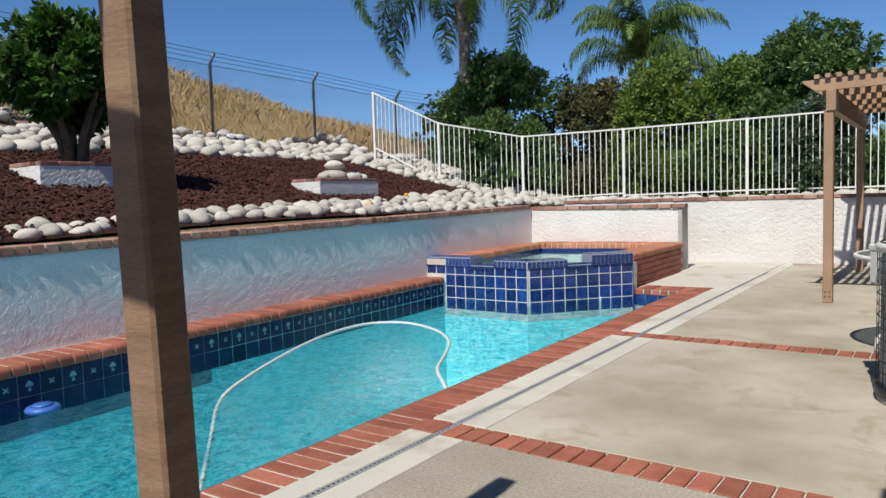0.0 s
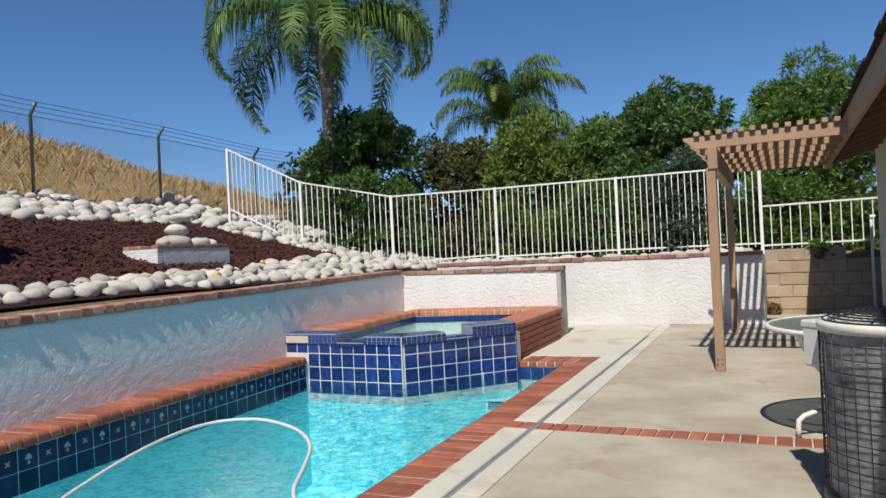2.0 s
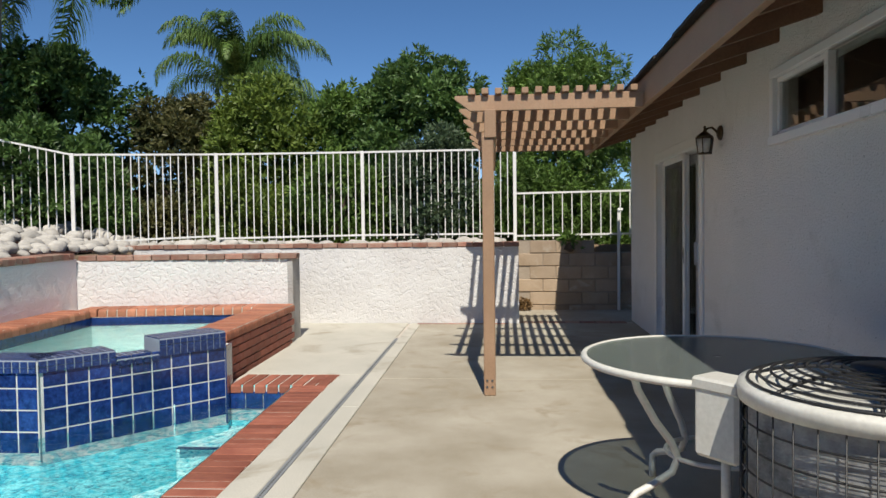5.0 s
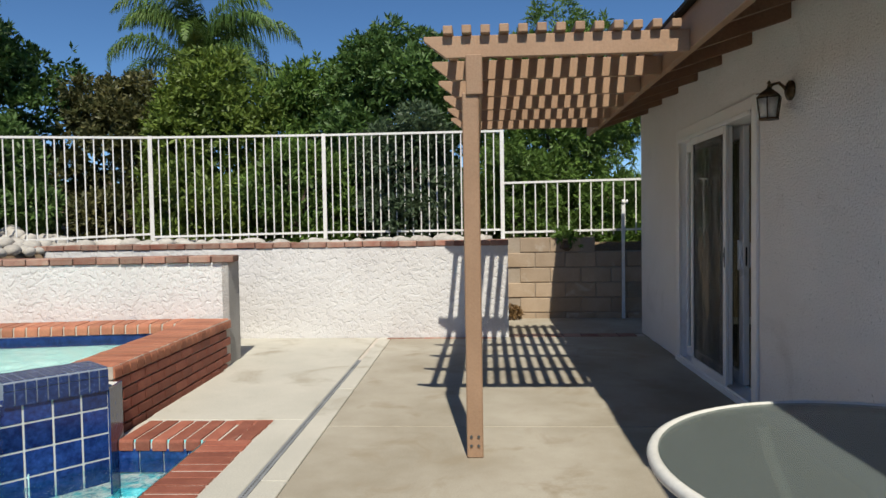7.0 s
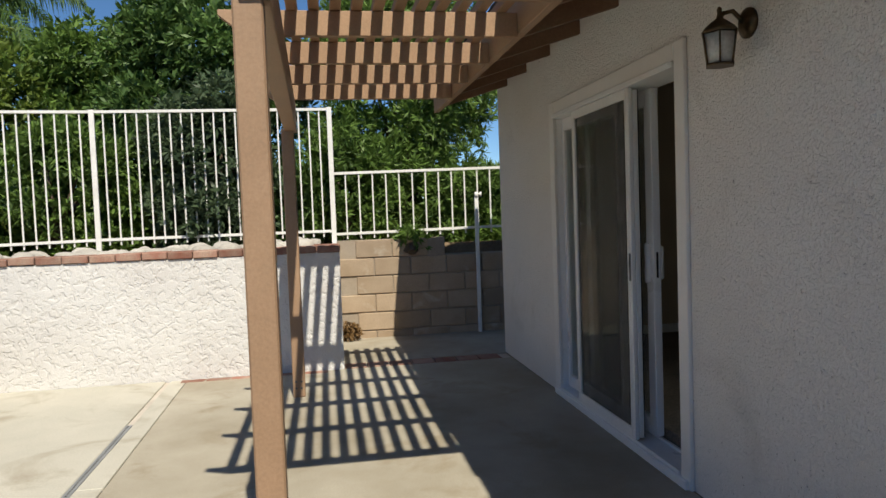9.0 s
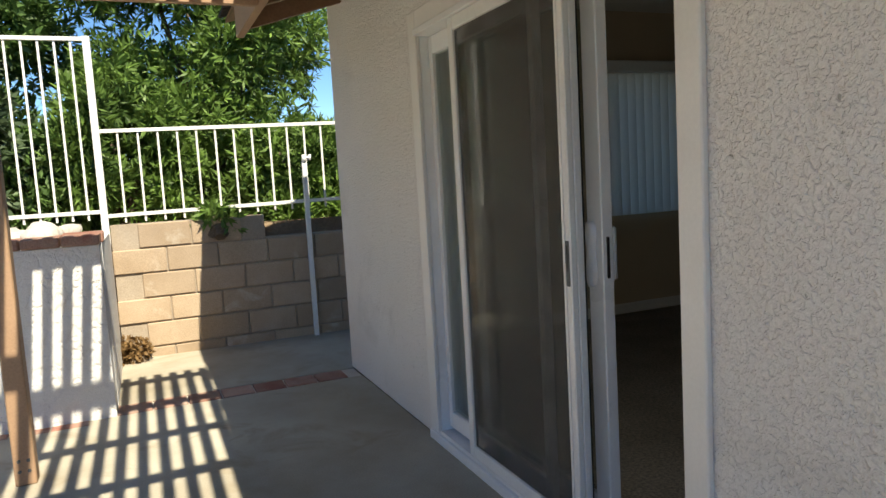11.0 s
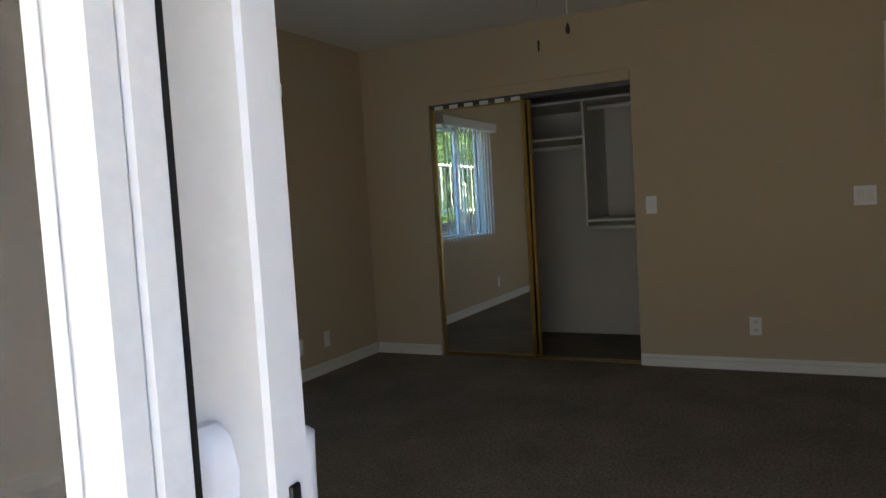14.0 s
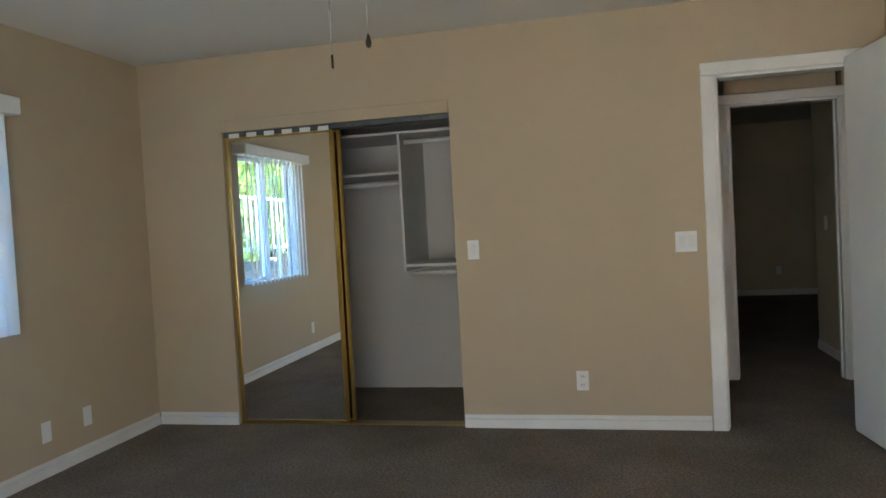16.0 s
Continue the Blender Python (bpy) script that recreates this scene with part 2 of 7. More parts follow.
WHITE_TRIM = surface("white trim paint", (0.74, 0.73, 0.71), (0.80, 0.79, 0.77), 3.0, 90, 0.45, spec=0.4, bump=0.06, dist=0.002, fine_amount=0.05)
WHITE_METAL = surface("white painted metal", (0.74, 0.74, 0.73), (0.80, 0.80, 0.79), 4.0, 80, 0.4, spec=0.45, bump=0.05, dist=0.001, fine_amount=0.08)
FENCE_WHITE = surface("weathered white fence paint", (0.72, 0.71, 0.68), (0.80, 0.79, 0.77), 3.0, 50, 0.5, spec=0.4, bump=0.08, dist=0.002, fine_amount=0.12, stain=(0.35, 0.22, 0.13), stain_scale=9.0, stain_at=(0.7, 0.8))
VINYL = surface("white vinyl", (0.76, 0.77, 0.78), (0.81, 0.82, 0.83), 3.0, 60, 0.3, spec=0.5, bump=0.03, dist=0.001, fine_amount=0.04)
CMU = surface("tan concrete block", (0.40, 0.30, 0.21), (0.48, 0.37, 0.27), 3.0, 130, 0.9, spec=0.2, bump=0.6, dist=0.005, fine_amount=0.3, vary=0.14, stain=(0.56, 0.50, 0.42), stain_scale=2.6, stain_at=(0.6, 0.76))
CMU_JOINT = surface("block joint", (0.36, 0.29, 0.22), (0.42, 0.35, 0.28), 3.0, 130, 0.9, bump=0.4, dist=0.004, fine_amount=0.3)
DIRT = surface("dry soil", (0.20, 0.14, 0.09), (0.30, 0.22, 0.145), 0.8, 40, 0.95, spec=0.15, bump=0.8, bump_scale=25, dist=0.02, fine_amount=0.4)
ROCK = surface("pale river rock", (0.44, 0.41, 0.37), (0.56, 0.53, 0.48), 5.0, 90, 0.85, spec=0.25, bump=0.4, dist=0.004, fine_amount=0.35, vary=0.18)
MULCH_GROUND = surface("red-brown mulch", (0.030, 0.012, 0.011), (0.065, 0.026, 0.022), 14.0, 60, 0.95, spec=0.15, bump=1.0, bump_scale=40, dist=0.03, fine_amount=0.5)
WALL_PAINT = surface("beige wall paint", (0.50, 0.405, 0.285), (0.53, 0.43, 0.305), 0.8, 120, 0.75, spec=0.25, bump=0.15, bump_scale=70, dist=0.002, fine_amount=0.04)
CLOSET_PAINT = surface("pale closet paint", (0.56, 0.53, 0.49), (0.60, 0.57, 0.53), 0.8, 120, 0.75, spec=0.25, bump=0.12, bump_scale=70, dist=0.002, fine_amount=0.04)
CEILING = surface("white ceiling paint", (0.72, 0.70, 0.66), (0.76, 0.74, 0.70), 0.8, 120, 0.85, spec=0.2, bump=0.2, bump_scale=60, dist=0.003, fine_amount=0.04)
CARPET = surface("brown carpet", (0.27, 0.225, 0.18), (0.36, 0.305, 0.25), 2.2, 75, 0.98, spec=0.05, bump=1.0, bump_scale=160, dist=0.012, fine_amount=0.55)
DARK = surface("dark brown-grey", (0.20, 0.18, 0.15), (0.24, 0.22, 0.19), 1.0, 80, 0.85, bump=0.05, fine_amount=0.05)
BRASS = surface("brass trim", (0.48, 0.33, 0.11), (0.56, 0.40, 0.15), 6.0, 60, 0.32, metal=1.0, bump=0.05, dist=0.001, fine_amount=0.12)
MIRROR, _n, _l, _b = base_mat("mirror glass", 0.01, 1.0)
_b.inputs["Base Color"].default_value = (0.88, 0.90, 0.89, 1)
STEEL = surface("brushed steel", (0.5, 0.49, 0.47), (0.6, 0.59, 0.57), 6.0, 90, 0.3, metal=1.0, bump=0.05, dist=0.001, fine_amount=0.12)
BLACK = surface("black plastic", (0.012, 0.012, 0.012), (0.02, 0.02, 0.02), 6.0, 90, 0.4, spec=0.4, bump=0.05, fine_amount=0.2)
GALV = surface("galvanised dark metal", (0.10, 0.11, 0.115), (0.17, 0.18, 0.185), 6.0, 60, 0.5, metal=0.6, bump=0.05, fine_amount=0.2)

GLASS = clear_mat("window glass", (0.86, 0.90, 0.88), 0.0, 1.75)[0]
TABLE_GLASS, _n, _l, _tr, _gl, _fr = clear_mat("patterned table glass", (0.62, 0.66, 0.64), 0.12, 1.5)
_tc = _n.new("ShaderNodeTexCoord")
_ns = noise_node(_n, _l, _tc.outputs["Object"], 55, 3.0)
_bp = _n.new("ShaderNodeBump")
_bp.inputs["Strength"].default_value = 0.35
_bp.inputs["Distance"].default_value = 0.004
_l.new(_ns.outputs["Fac"], _bp.inputs["Height"])
_l.new(_bp.outputs["Normal"], _gl.inputs["Normal"])
_df = _n.new("ShaderNodeBsdfDiffuse")
_df.inputs["Color"].default_value = (0.20, 0.23, 0.22, 1)
_m2 = _n.new("ShaderNodeMixShader")
_m2.inputs[0].default_value = 0.35
_top = _n["Material Output"].inputs["Surface"].links[0].from_socket
_l.new(_top, _m2.inputs[1])
_l.new(_df.outputs[0], _m2.inputs[2])
_l.new(_m2.outputs[0], _n["Material Output"].inputs["Surface"])


def water_mat(name, tint_a, caustic_tint, cell, bump, dist):
    m, n, l, tr, gl, fr = clear_mat(name, tint_a, 0.02, 1.33)
    tc = n.new("ShaderNodeTexCoord")
    co = tc.outputs["Object"]
    nz = noise_node(n, l, co, 3.0 / cell * 0.25, 3.0, 0.6)
    mixv = n.new("ShaderNodeMix")
    mixv.data_type = "RGBA"
    mixv.blend_type = "LINEAR_LIGHT"
    mixv.inputs["Factor"].default_value = 0.22
    l.new(co, mixv.inputs["A"])
    l.new(nz.outputs["Color"], mixv.inputs["B"])
    # caustic light painted as cells of paler tint in the water surface
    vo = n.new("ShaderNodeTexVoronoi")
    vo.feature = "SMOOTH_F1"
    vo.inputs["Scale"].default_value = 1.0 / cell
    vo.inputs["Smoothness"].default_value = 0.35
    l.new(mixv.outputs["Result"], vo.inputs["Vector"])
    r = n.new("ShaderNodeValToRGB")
    ramp_set(r, [(0.10, tint_a), (0.36, tuple(0.6 * a + 0.4 * b for a, b in zip(tint_a, caustic_tint))), (0.62, caustic_tint)])
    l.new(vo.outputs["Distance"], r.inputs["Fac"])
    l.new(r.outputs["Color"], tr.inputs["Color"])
    w = noise_node(n, l, co, 9.0, 4.0, 0.65, 1.2)
    bp = n.new("ShaderNodeBump")
    bp.inputs["Strength"].default_value = bump
    bp.inputs["Distance"].default_value = dist
    l.new(w.outputs["Fac"], bp.inputs["Height"])
    l.new(bp.outputs["Normal"], gl.inputs["Normal"])
    l.new(bp.outputs["Normal"], fr.inputs["Normal"])
    return m


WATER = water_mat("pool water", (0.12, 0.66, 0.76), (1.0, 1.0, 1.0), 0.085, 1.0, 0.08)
SPA_WATER = water_mat("spa water", (0.78, 0.93, 0.90), (0.95, 1.0, 0.98), 0.22, 0.5, 0.02)

# ---- building helpers ----
def box(bm, x0, x1, y0, y1, z0, z1, m=None):
    vs = [bm.verts.new((x, y, z)) for z in (z0, z1) for y in (y0, y1) for x in (x0, x1)]
    for f in ((0, 2, 3, 1), (4, 5, 7, 6), (0, 1, 5, 4), (2, 6, 7, 3), (0, 4, 6, 2), (1, 3, 7, 5)):
        bm.faces.new([vs[i] for i in f])
    if m is not None:
        bmesh.ops.transform(bm, matrix=m, verts=vs)
    return vs


def prism(bm, poly, z0, z1):
    lo = [bm.verts.new((x, y, z0)) for x, y in poly]
    hi = [bm.verts.new((x, y, z1)) for x, y in poly]
    k = len(poly)
    bm.faces.new(lo[::-1])
    bm.faces.new(hi)
    for i in range(k):
        bm.faces.new((lo[i], lo[(i + 1) % k], hi[(i + 1) % k], hi[i]))
    return lo + hi


def tube(bm, pts, radius, seg=8, caps=True):
    """A round bar along points; radius may be one number or one for each point."""
    pts = [Vector(p) for p in pts]
    rings = []
    side = None
    for i, p in enumerate(pts):
        d = (pts[min(i + 1, len(pts) - 1)] - pts[max(i - 1, 0)]).normalized()
        if side is None:
            side = d.orthogonal().normalized()
        side = (side - d * side.dot(d)).normalized()
        up = d.cross(side)
        r = radius[i] if isinstance(radius, (list, tuple)) else radius
        rings.append([bm.verts.new(p + (side * math.cos(a) + up * math.sin(a)) * r) for a in (2 * math.pi * k / seg for k in range(seg))])
    for a, b in zip(rings, rings[1:]):
        for k in range(seg):
            f = bm.faces.new((a[k], a[(k + 1) % seg], b[(k + 1) % seg], b[k]))
            f.smooth = True
    if caps:
        bm.faces.new(rings[0][::-1])
        bm.faces.new(rings[-1])
    return rings


def lathe(bm, profile, seg=24, centre=(0, 0, 0)):
    """A turned shape from (radius, height) rows."""
    cx, cy, cz = centre
    rings = [[bm.verts.new((cx + r * math.cos(2 * math.pi * k / seg), cy + r * math.sin(2 * math.pi * k / seg), cz + z)) for k in range(seg)] for r, z in profile]
    for a, b in zip(rings, rings[1:]):
        for k in range(seg):
            f = bm.faces.new((a[k], a[(k + 1) % seg], b[(k + 1) % seg], b[k]))
            f.smooth = True
    bm.faces.new(rings[0][::-1])
    bm.faces.new(rings[-1])


def bevel(bm, w, seg=1):
    bmesh.ops.bevel(bm, geom=bm.edges[:], offset=w, segments=seg, affect="EDGES", profile=0.5, clamp_overlap=True)


def mesh_of(name, bm, material):
    bmesh.ops.recalc_face_normals(bm, faces=bm.faces[:])
    me = bpy.data.meshes.new(name)
    bm.to_mesh(me)
    bm.free()
    me.materials.append(material)
    return me


def part(name, bm, material, parent=None, label=""):
    ob = new(name, mesh_of(name, bm, material))
    if parent is not None:
        ob.parent = parent
    return tagged(ob, label)


def piece(name, me, parent, x, y, z, rz=0.0, rx=0.0, ry=0.0):
    ob = new(name, me)
    ob.matrix_basis = pose(x, y, z, rx, ry, rz)
    if parent is not None:
        ob.parent = parent
    return ob


def thing(name, label, category, at=(0, 0, 0), rz=0.0, group="", kind=""):
    ob = new(name)
    ob.empty_display_size = 0.1
    ob.matrix_basis = pose(*at, 0, 0, rz)
    return tagged(ob, label, category, group, kind)


def structure(name, bm, material, label, category):
    return tagged(part(name, bm, material), label, category, "", "structure")


def boxes(name, material, parent, rows, bev=0.0, label=""):
    """One mesh out of several boxes."""
    bm = bmesh.new()
    for r in rows:
        box(bm, *r)
    if bev:
        bevel(bm, bev)
    return part(name, bm, material, parent, label)


def raw(name, verts, faces, material, parent=None, label="", smooth=False):
    me = bpy.data.meshes.new(name)
    me.from_pydata(verts, [], faces)
    me.materials.append(material)
    if smooth:
        me.polygons.foreach_set("use_smooth", [True] * len(me.polygons))
    ob = new(name, me)
    if parent is not None:
        ob.parent = parent
    return tagged(ob, label)


# ---- plan ----
def wall_x(y):
    return -6.62 - (y + 0.6) * 0.0583


def pool_l(y):
    return -6.17 - (y + 3.59) * 0.0681


def pool_r(y):
    return -3.487 - (y + 2.53) * 0.0235


def cope_r(y):
    return -3.203 - (y + 2.09) * 0.0170


def drain_x(y):
    return -2.995 - (y + 0.06) * 0.0118


def strip_x(y):
    return -2.835 - y * 0.0145


WATER_Z = -0.11
NEAR = -13.0
GARDEN_Y = 1.25
FLOOR_Z = 0.105
CEIL_Z = 2.53
# ---- patio ----
def slab(name, poly, material, label, z1=0.0, z0=-0.12, bev=0.004):
    bm = bmesh.new()
    prism(bm, poly, z0, z1)
    bevel(bm, bev)
    return structure(name, bm, material, label, "patio")


G = 0.006
slab("patio_far", [(strip_x(1.2), 1.24), (strip_x(-2.2), -2.24 + G), (-0.002, -2.24 + G), (-0.002, 1.24)], CONCRETE, "stained tan concrete patio slab by the door")
slab("patio_middle", [(strip_x(-2.2), -2.24 - G), (strip_x(-5.2), -5.2 + G), (-0.002, -5.2 + G), (-0.002, -2.24 - G)], CONCRETE, "weathered grey-tan concrete patio slab under the table")
slab("patio_wide", [(strip_x(-5.4), -5.4 - G), (strip_x(-8.0), -8.05 + G), (-0.002, -8.05 + G), (-0.002, -5.4 - G)], CONCRETE, "broad weathered concrete patio slab with faint stains")
slab("patio_near", [(strip_x(-8.3), -8.25 - G), (strip_x(-14), -14.0), (-0.002, -14.0), (-0.002, -8.25 - G)], AGGREGATE, "pebbly exposed aggregate patio slab")
slab("patio_spa_side", [(-4.6, GARDEN_Y), (-4.6, -0.5), (-4.12, -0.5), (-4.08, -2.09 + G), (drain_x(-2.1) - 0.022, -2.09 + G), (drain_x(1.2) - 0.022, GARDEN_Y)], CONCRETE_PALE, "pale concrete slab beside the raised spa")
slab("patio_side_yard", [(-1.53, 1.46), (3.0, 1.52), (3.0, 2.76), (-1.53, 2.76)], CONCRETE, "grey concrete side yard slab")
for y0, y1 in ((-2.09, -5.2 + G), (-5.4 - G, -8.05 + G), (-8.25 - G, -14.0)):
    a = -3 if y1 > -5.5 else (-5 if y1 > -9 else -8)
    slab("deck_strip", [(cope_r(y0) + G, y0), (cope_r(y1) + G, y1), (drain_x(y1) - 0.022, y1), (drain_x(y0) - 0.022, y0)], CONCRETE_PALE, "narrow pale concrete strip along the pool coping")
for y0, y1 in ((1.24, -1.2), (-1.21, -3.2), (-3.21, -5.2 + G), (-5.4 - G, -6.8), (-6.81, -8.05 + G), (-8.25 - G, -14.0)):
    slab("deck_strip", [(drain_x(y0) + 0.022, y0), (drain_x(y1) + 0.022, y1), (strip_x(y1) - G, y1), (strip_x(y0) - G, y0)], CONCRETE_PALE, "pale concrete strip beside the deck drain")
bm = bmesh.new()
prism(bm, [(cope_r(NEAR) - 0.02, NEAR), (0.0, NEAR), (0.0, 2.8), (-1.5, 2.8), (-1.5, 1.3), (-4.6, 1.3), (-4.6, -0.4), (-4.05, -2.12), (cope_r(-2.12) - 0.02, -2.12)], -0.22, -0.012)
structure("patio_bed", bm, MORTAR, "grey mortar bed showing in the patio joints", "ground")

# drain channel with slotted cover
dr = thing("deck_drain", "narrow grey slotted deck drain beside the pool", "drain", (0, 0, 0))
for y0 in [-0.04 - 0.9 * i for i in range(14)]:
    y1 = y0 - 0.895
    bm = bmesh.new()
    prism(bm, [(drain_x(y0) - 0.02, y0), (drain_x(y1) - 0.02, y1), (drain_x(y1) + 0.02, y1), (drain_x(y0) + 0.02, y0)], -0.03, -0.002)
    part("cover", bm, DRAIN_GREY, dr)
bm = bmesh.new()
y = -0.06
while y > -12.6:
    x = drain_x(y)
    box(bm, x - 0.004, x + 0.004, y - 0.009, y, -0.01, 0.0005)
    y -= 0.03
tagged(part("slot_row", bm, BLACK, dr, "dark drain slots"), kind="stuff")

# ---- pool ----
pool = thing("swimming_pool", "turquoise swimming pool with brick coping and navy tile band", "pool", (0, 0, 0), kind="structure")
FAR = -2.53


bm = bmesh.new()
out = [(pool_l(NEAR), NEAR), (pool_r(NEAR), NEAR), (pool_r(FAR), FAR), (-4.15, FAR), (-4.15, -2.7), (-5.0, -3.6), (pool_l(-3.7), -3.6)]
top = [bm.verts.new((x, y, 0.0 if x > -5 else 0.17)) for x, y in out]
low = [bm.verts.new((x, y, -1.25 - 0.5 * max(0, min(1, (-5 - y) / 6)))) for x, y in out]
for i in range(len(out)):
    bm.faces.new((top[i], low[i], low[(i + 1) % len(out)], top[(i + 1) % len(out)]))
bm.faces.new(low)
ob = part("basin", bm, PLASTER, pool, "pale blue pool plaster")
# entry steps at the far right corner
for i, (w, z) in enumerate(((0.35, -0.35), (0.70, -0.62), (1.05, -0.9))):
    bm = bmesh.new()
    prism(bm, [(pool_r(FAR) - 0.01, FAR - 0.01), (-4.04, FAR - 0.01), (-4.04, -2.72), (-4.04 - w * 0.6, -2.75 - w), (pool_r(FAR - w) - 0.01, FAR - w - 0.3)], -1.3, z)
    part("pool_step", bm, SPA_PLASTER, pool)
    bm = bmesh.new()
    y = FAR - w - 0.3
    box(bm, -4.04 - w * 0.5, pool_r(y) - 0.03, y + 0.01, y + 0.06, z, z + 0.006)
    part("step_marker", bm, NAVY_TILE, pool, "navy tile step edge")
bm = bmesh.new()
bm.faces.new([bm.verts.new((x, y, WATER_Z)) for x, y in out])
water = tagged(part("pool_water", bm, WATER), "clear rippled turquoise pool water with caustics painted into its tint", "water", "", "structure")
if water.data.polygons[0].normal.z < 0:
    water.data.flip_normals()


def coping_mesh(length, width, height, round_at=0.03, seg=4):
    """A coping brick along x with a rounded front lip at x = 0."""
    bm = bmesh.new()
    prof = [(length, 0), (length, height)]
    for k in range(seg + 1):
        a = math.pi / 2 * k / seg
        prof.append((round_at - round_at * math.sin(a), height - round_at + round_at * math.cos(a)))
    prof.append((0.0, 0.0))
    lo = [bm.verts.new((x, -width / 2, z)) for x, z in prof]
    hi = [bm.verts.new((x, width / 2, z)) for x, z in prof]
    bm.faces.new(lo)
    bm.faces.new(hi[::-1])
    for i in range(len(prof)):
        bm.faces.new((lo[i], hi[i], hi[(i + 1) % len(prof)], lo[(i + 1) % len(prof)]))
    bevel(bm, 0.003)
    return mesh_of("brick", bm, BRICK)


def plain_brick(a, b, c, material, bev=0.004):
    bm = bmesh.new()
    box(bm, -a / 2, a / 2, -b / 2, b / 2, 0, c)
    bevel(bm, bev)
    return mesh_of("brick", bm, material)


def tile_mesh(w, h, d, material):
    """A tile in the xz plane, facing -y."""
    bm = bmesh.new()
    box(bm, -w / 2, w / 2, -d, 0, 0, h)
    bevel(bm, 0.004)
    return mesh_of("tile", bm, material)


rnd = random.Random(5)
coping = thing("pool_coping", "red brick pool coping with pale mortar joints", "coping", (0, 0, 0), kind="structure")
cb = coping_mesh(0.29, 0.089, 0.07, 0.02)
bm = bmesh.new()
prism(bm, [(pool_r(NEAR) + 0.012, NEAR), (cope_r(NEAR), NEAR), (cope_r(FAR) - 0.002, -2.095), (-4.08, -2.095), (-4.08, FAR + 0.012), (pool_r(FAR) + 0.012, FAR + 0.012)], -0.12, -0.004)
part("mortar_bed", bm, MORTAR, coping)
y = -2.6
while y > NEAR:
    piece("brick", cb, coping, pool_r(y) - 0.004 + rnd.uniform(-.003, .003), y, -0.07 + rnd.uniform(0, .004), 1.8 + rnd.uniform(-.5, .5))
    y -= 0.105
x = -3.25
cb2 = coping_mesh(0.42, 0.089, 0.07, 0.02)
while x > -4.06:
    piece("brick", cb2, coping, x, FAR - 0.02, -0.068 + rnd.uniform(0, .004), 90 + rnd.uniform(-.6, .6))
    x -= 0.105
# mitred corner infill
for i in range(3):
    piece("brick", plain_brick(0.26 - i * 0.07, 0.09, 0.07, BRICK), coping, -3.33 + i * 0.035, -2.15 - i * 0.11, -0.068, 1.8)
# left coping, raised
cl = coping_mesh(0.33, 0.089, 0.075, 0.035)
bm = bmesh.new()
prism(bm, [(pool_l(NEAR) - 0.02, NEAR), (pool_l(-3.75) - 0.02, -3.75), (wall_x(-3.75) + 0.002, -3.75), (wall_x(NEAR) + 0.002, NEAR)], 0.05, 0.1915)
part("mortar_bed", bm, MORTAR, coping)
y = -3.80
while y > NEAR:
    piece("brick", cl, coping, pool_l(y) + 0.03 + rnd.uniform(-.004, .004), y, 0.12 + rnd.uniform(0, .005), 180 + 3.9 + rnd.uniform(-.5, .5))
    y -= 0.105

# navy tile band under the left coping, and along the right and far edges
band = thing("tile_band", "two rows of navy glazed tiles at the waterline", "tiles", (0, 0, 0), kind="structure")
bm = bmesh.new()
prism(bm, [(pool_l(NEAR) + 0.004, NEAR), (pool_l(-3.72) + 0.004, -3.72), (pool_l(-3.72) - 0.05, -3.72), (pool_l(NEAR) - 0.05, NEAR)], -0.3, 0.12)
part("grout", bm, NAVY_GROUT, band)
nt = tile_mesh(0.1475, 0.1475, 0.012, NAVY_TILE)
motif = []
for kind in range(2):
    bm = bmesh.new()
    if kind == 0:
        for dx, dz, r in ((0, 0.09, 0.017), (-0.016, 0.078, 0.011), (0.016, 0.078, 0.011), (0, 0.045, 0.012)):
            bmesh.ops.create_circle(bm, cap_ends=True, radius=r, segments=8, matrix=pose(dx, -0.0135, dz, 90))
        box(bm, -0.003, 0.003, -0.0138, -0.012, 0.04, 0.08)
    else:
        box(bm, -0.024, 0.024, -0.0138, -0.012, 0.069, 0.077, Matrix.Translation((0, 0, 0.073)) @ Matrix.Rotation(0.785, 4, "Y") @ Matrix.Translation((0, 0, -0.073)))
        box(bm, -0.024, 0.024, -0.0138, -0.012, 0.069, 0.077, Matrix.Translation((0, 0, 0.073)) @ Matrix.Rotation(-0.785, 4, "Y") @ Matrix.Translation((0, 0, -0.073)))
    motif.append(mesh_of("motif", bm, MOTIF))
i, y = 0, -3.82
while y > -12.5:
    for row in range(2):
        t = piece("tile", nt, band, pool_l(y) - 0.003, y, -0.185 + 0.152 * row, 90 + 3.9)
        if row == 1 and y > -11:
            piece("motif", motif[i % 2], t, 0, 0, 0)
    i += 1
    y -= 0.152
nt2 = tile_mesh(0.146, 0.146, 0.01, BLUE_TILE)
bm = bmesh.new()
box(bm, -4.05, pool_r(FAR), FAR - 0.003, FAR + 0.05, -0.3, -0.02)
part("grout", bm, GROUT, band)
x = -3.98
while x < -3.5:
    piece("tile", nt2, band, x, FAR - 0.004, -0.2, 0)
    x += 0.152
bm = bmesh.new()
prism(bm, [(pool_r(NEAR) - 0.004, NEAR), (pool_r(FAR) - 0.004, FAR), (pool_r(FAR) + 0.03, FAR), (pool_r(NEAR) + 0.03, NEAR)], -0.3, -0.02)
part("edge_tiles", bm, NAVY_TILE, band)

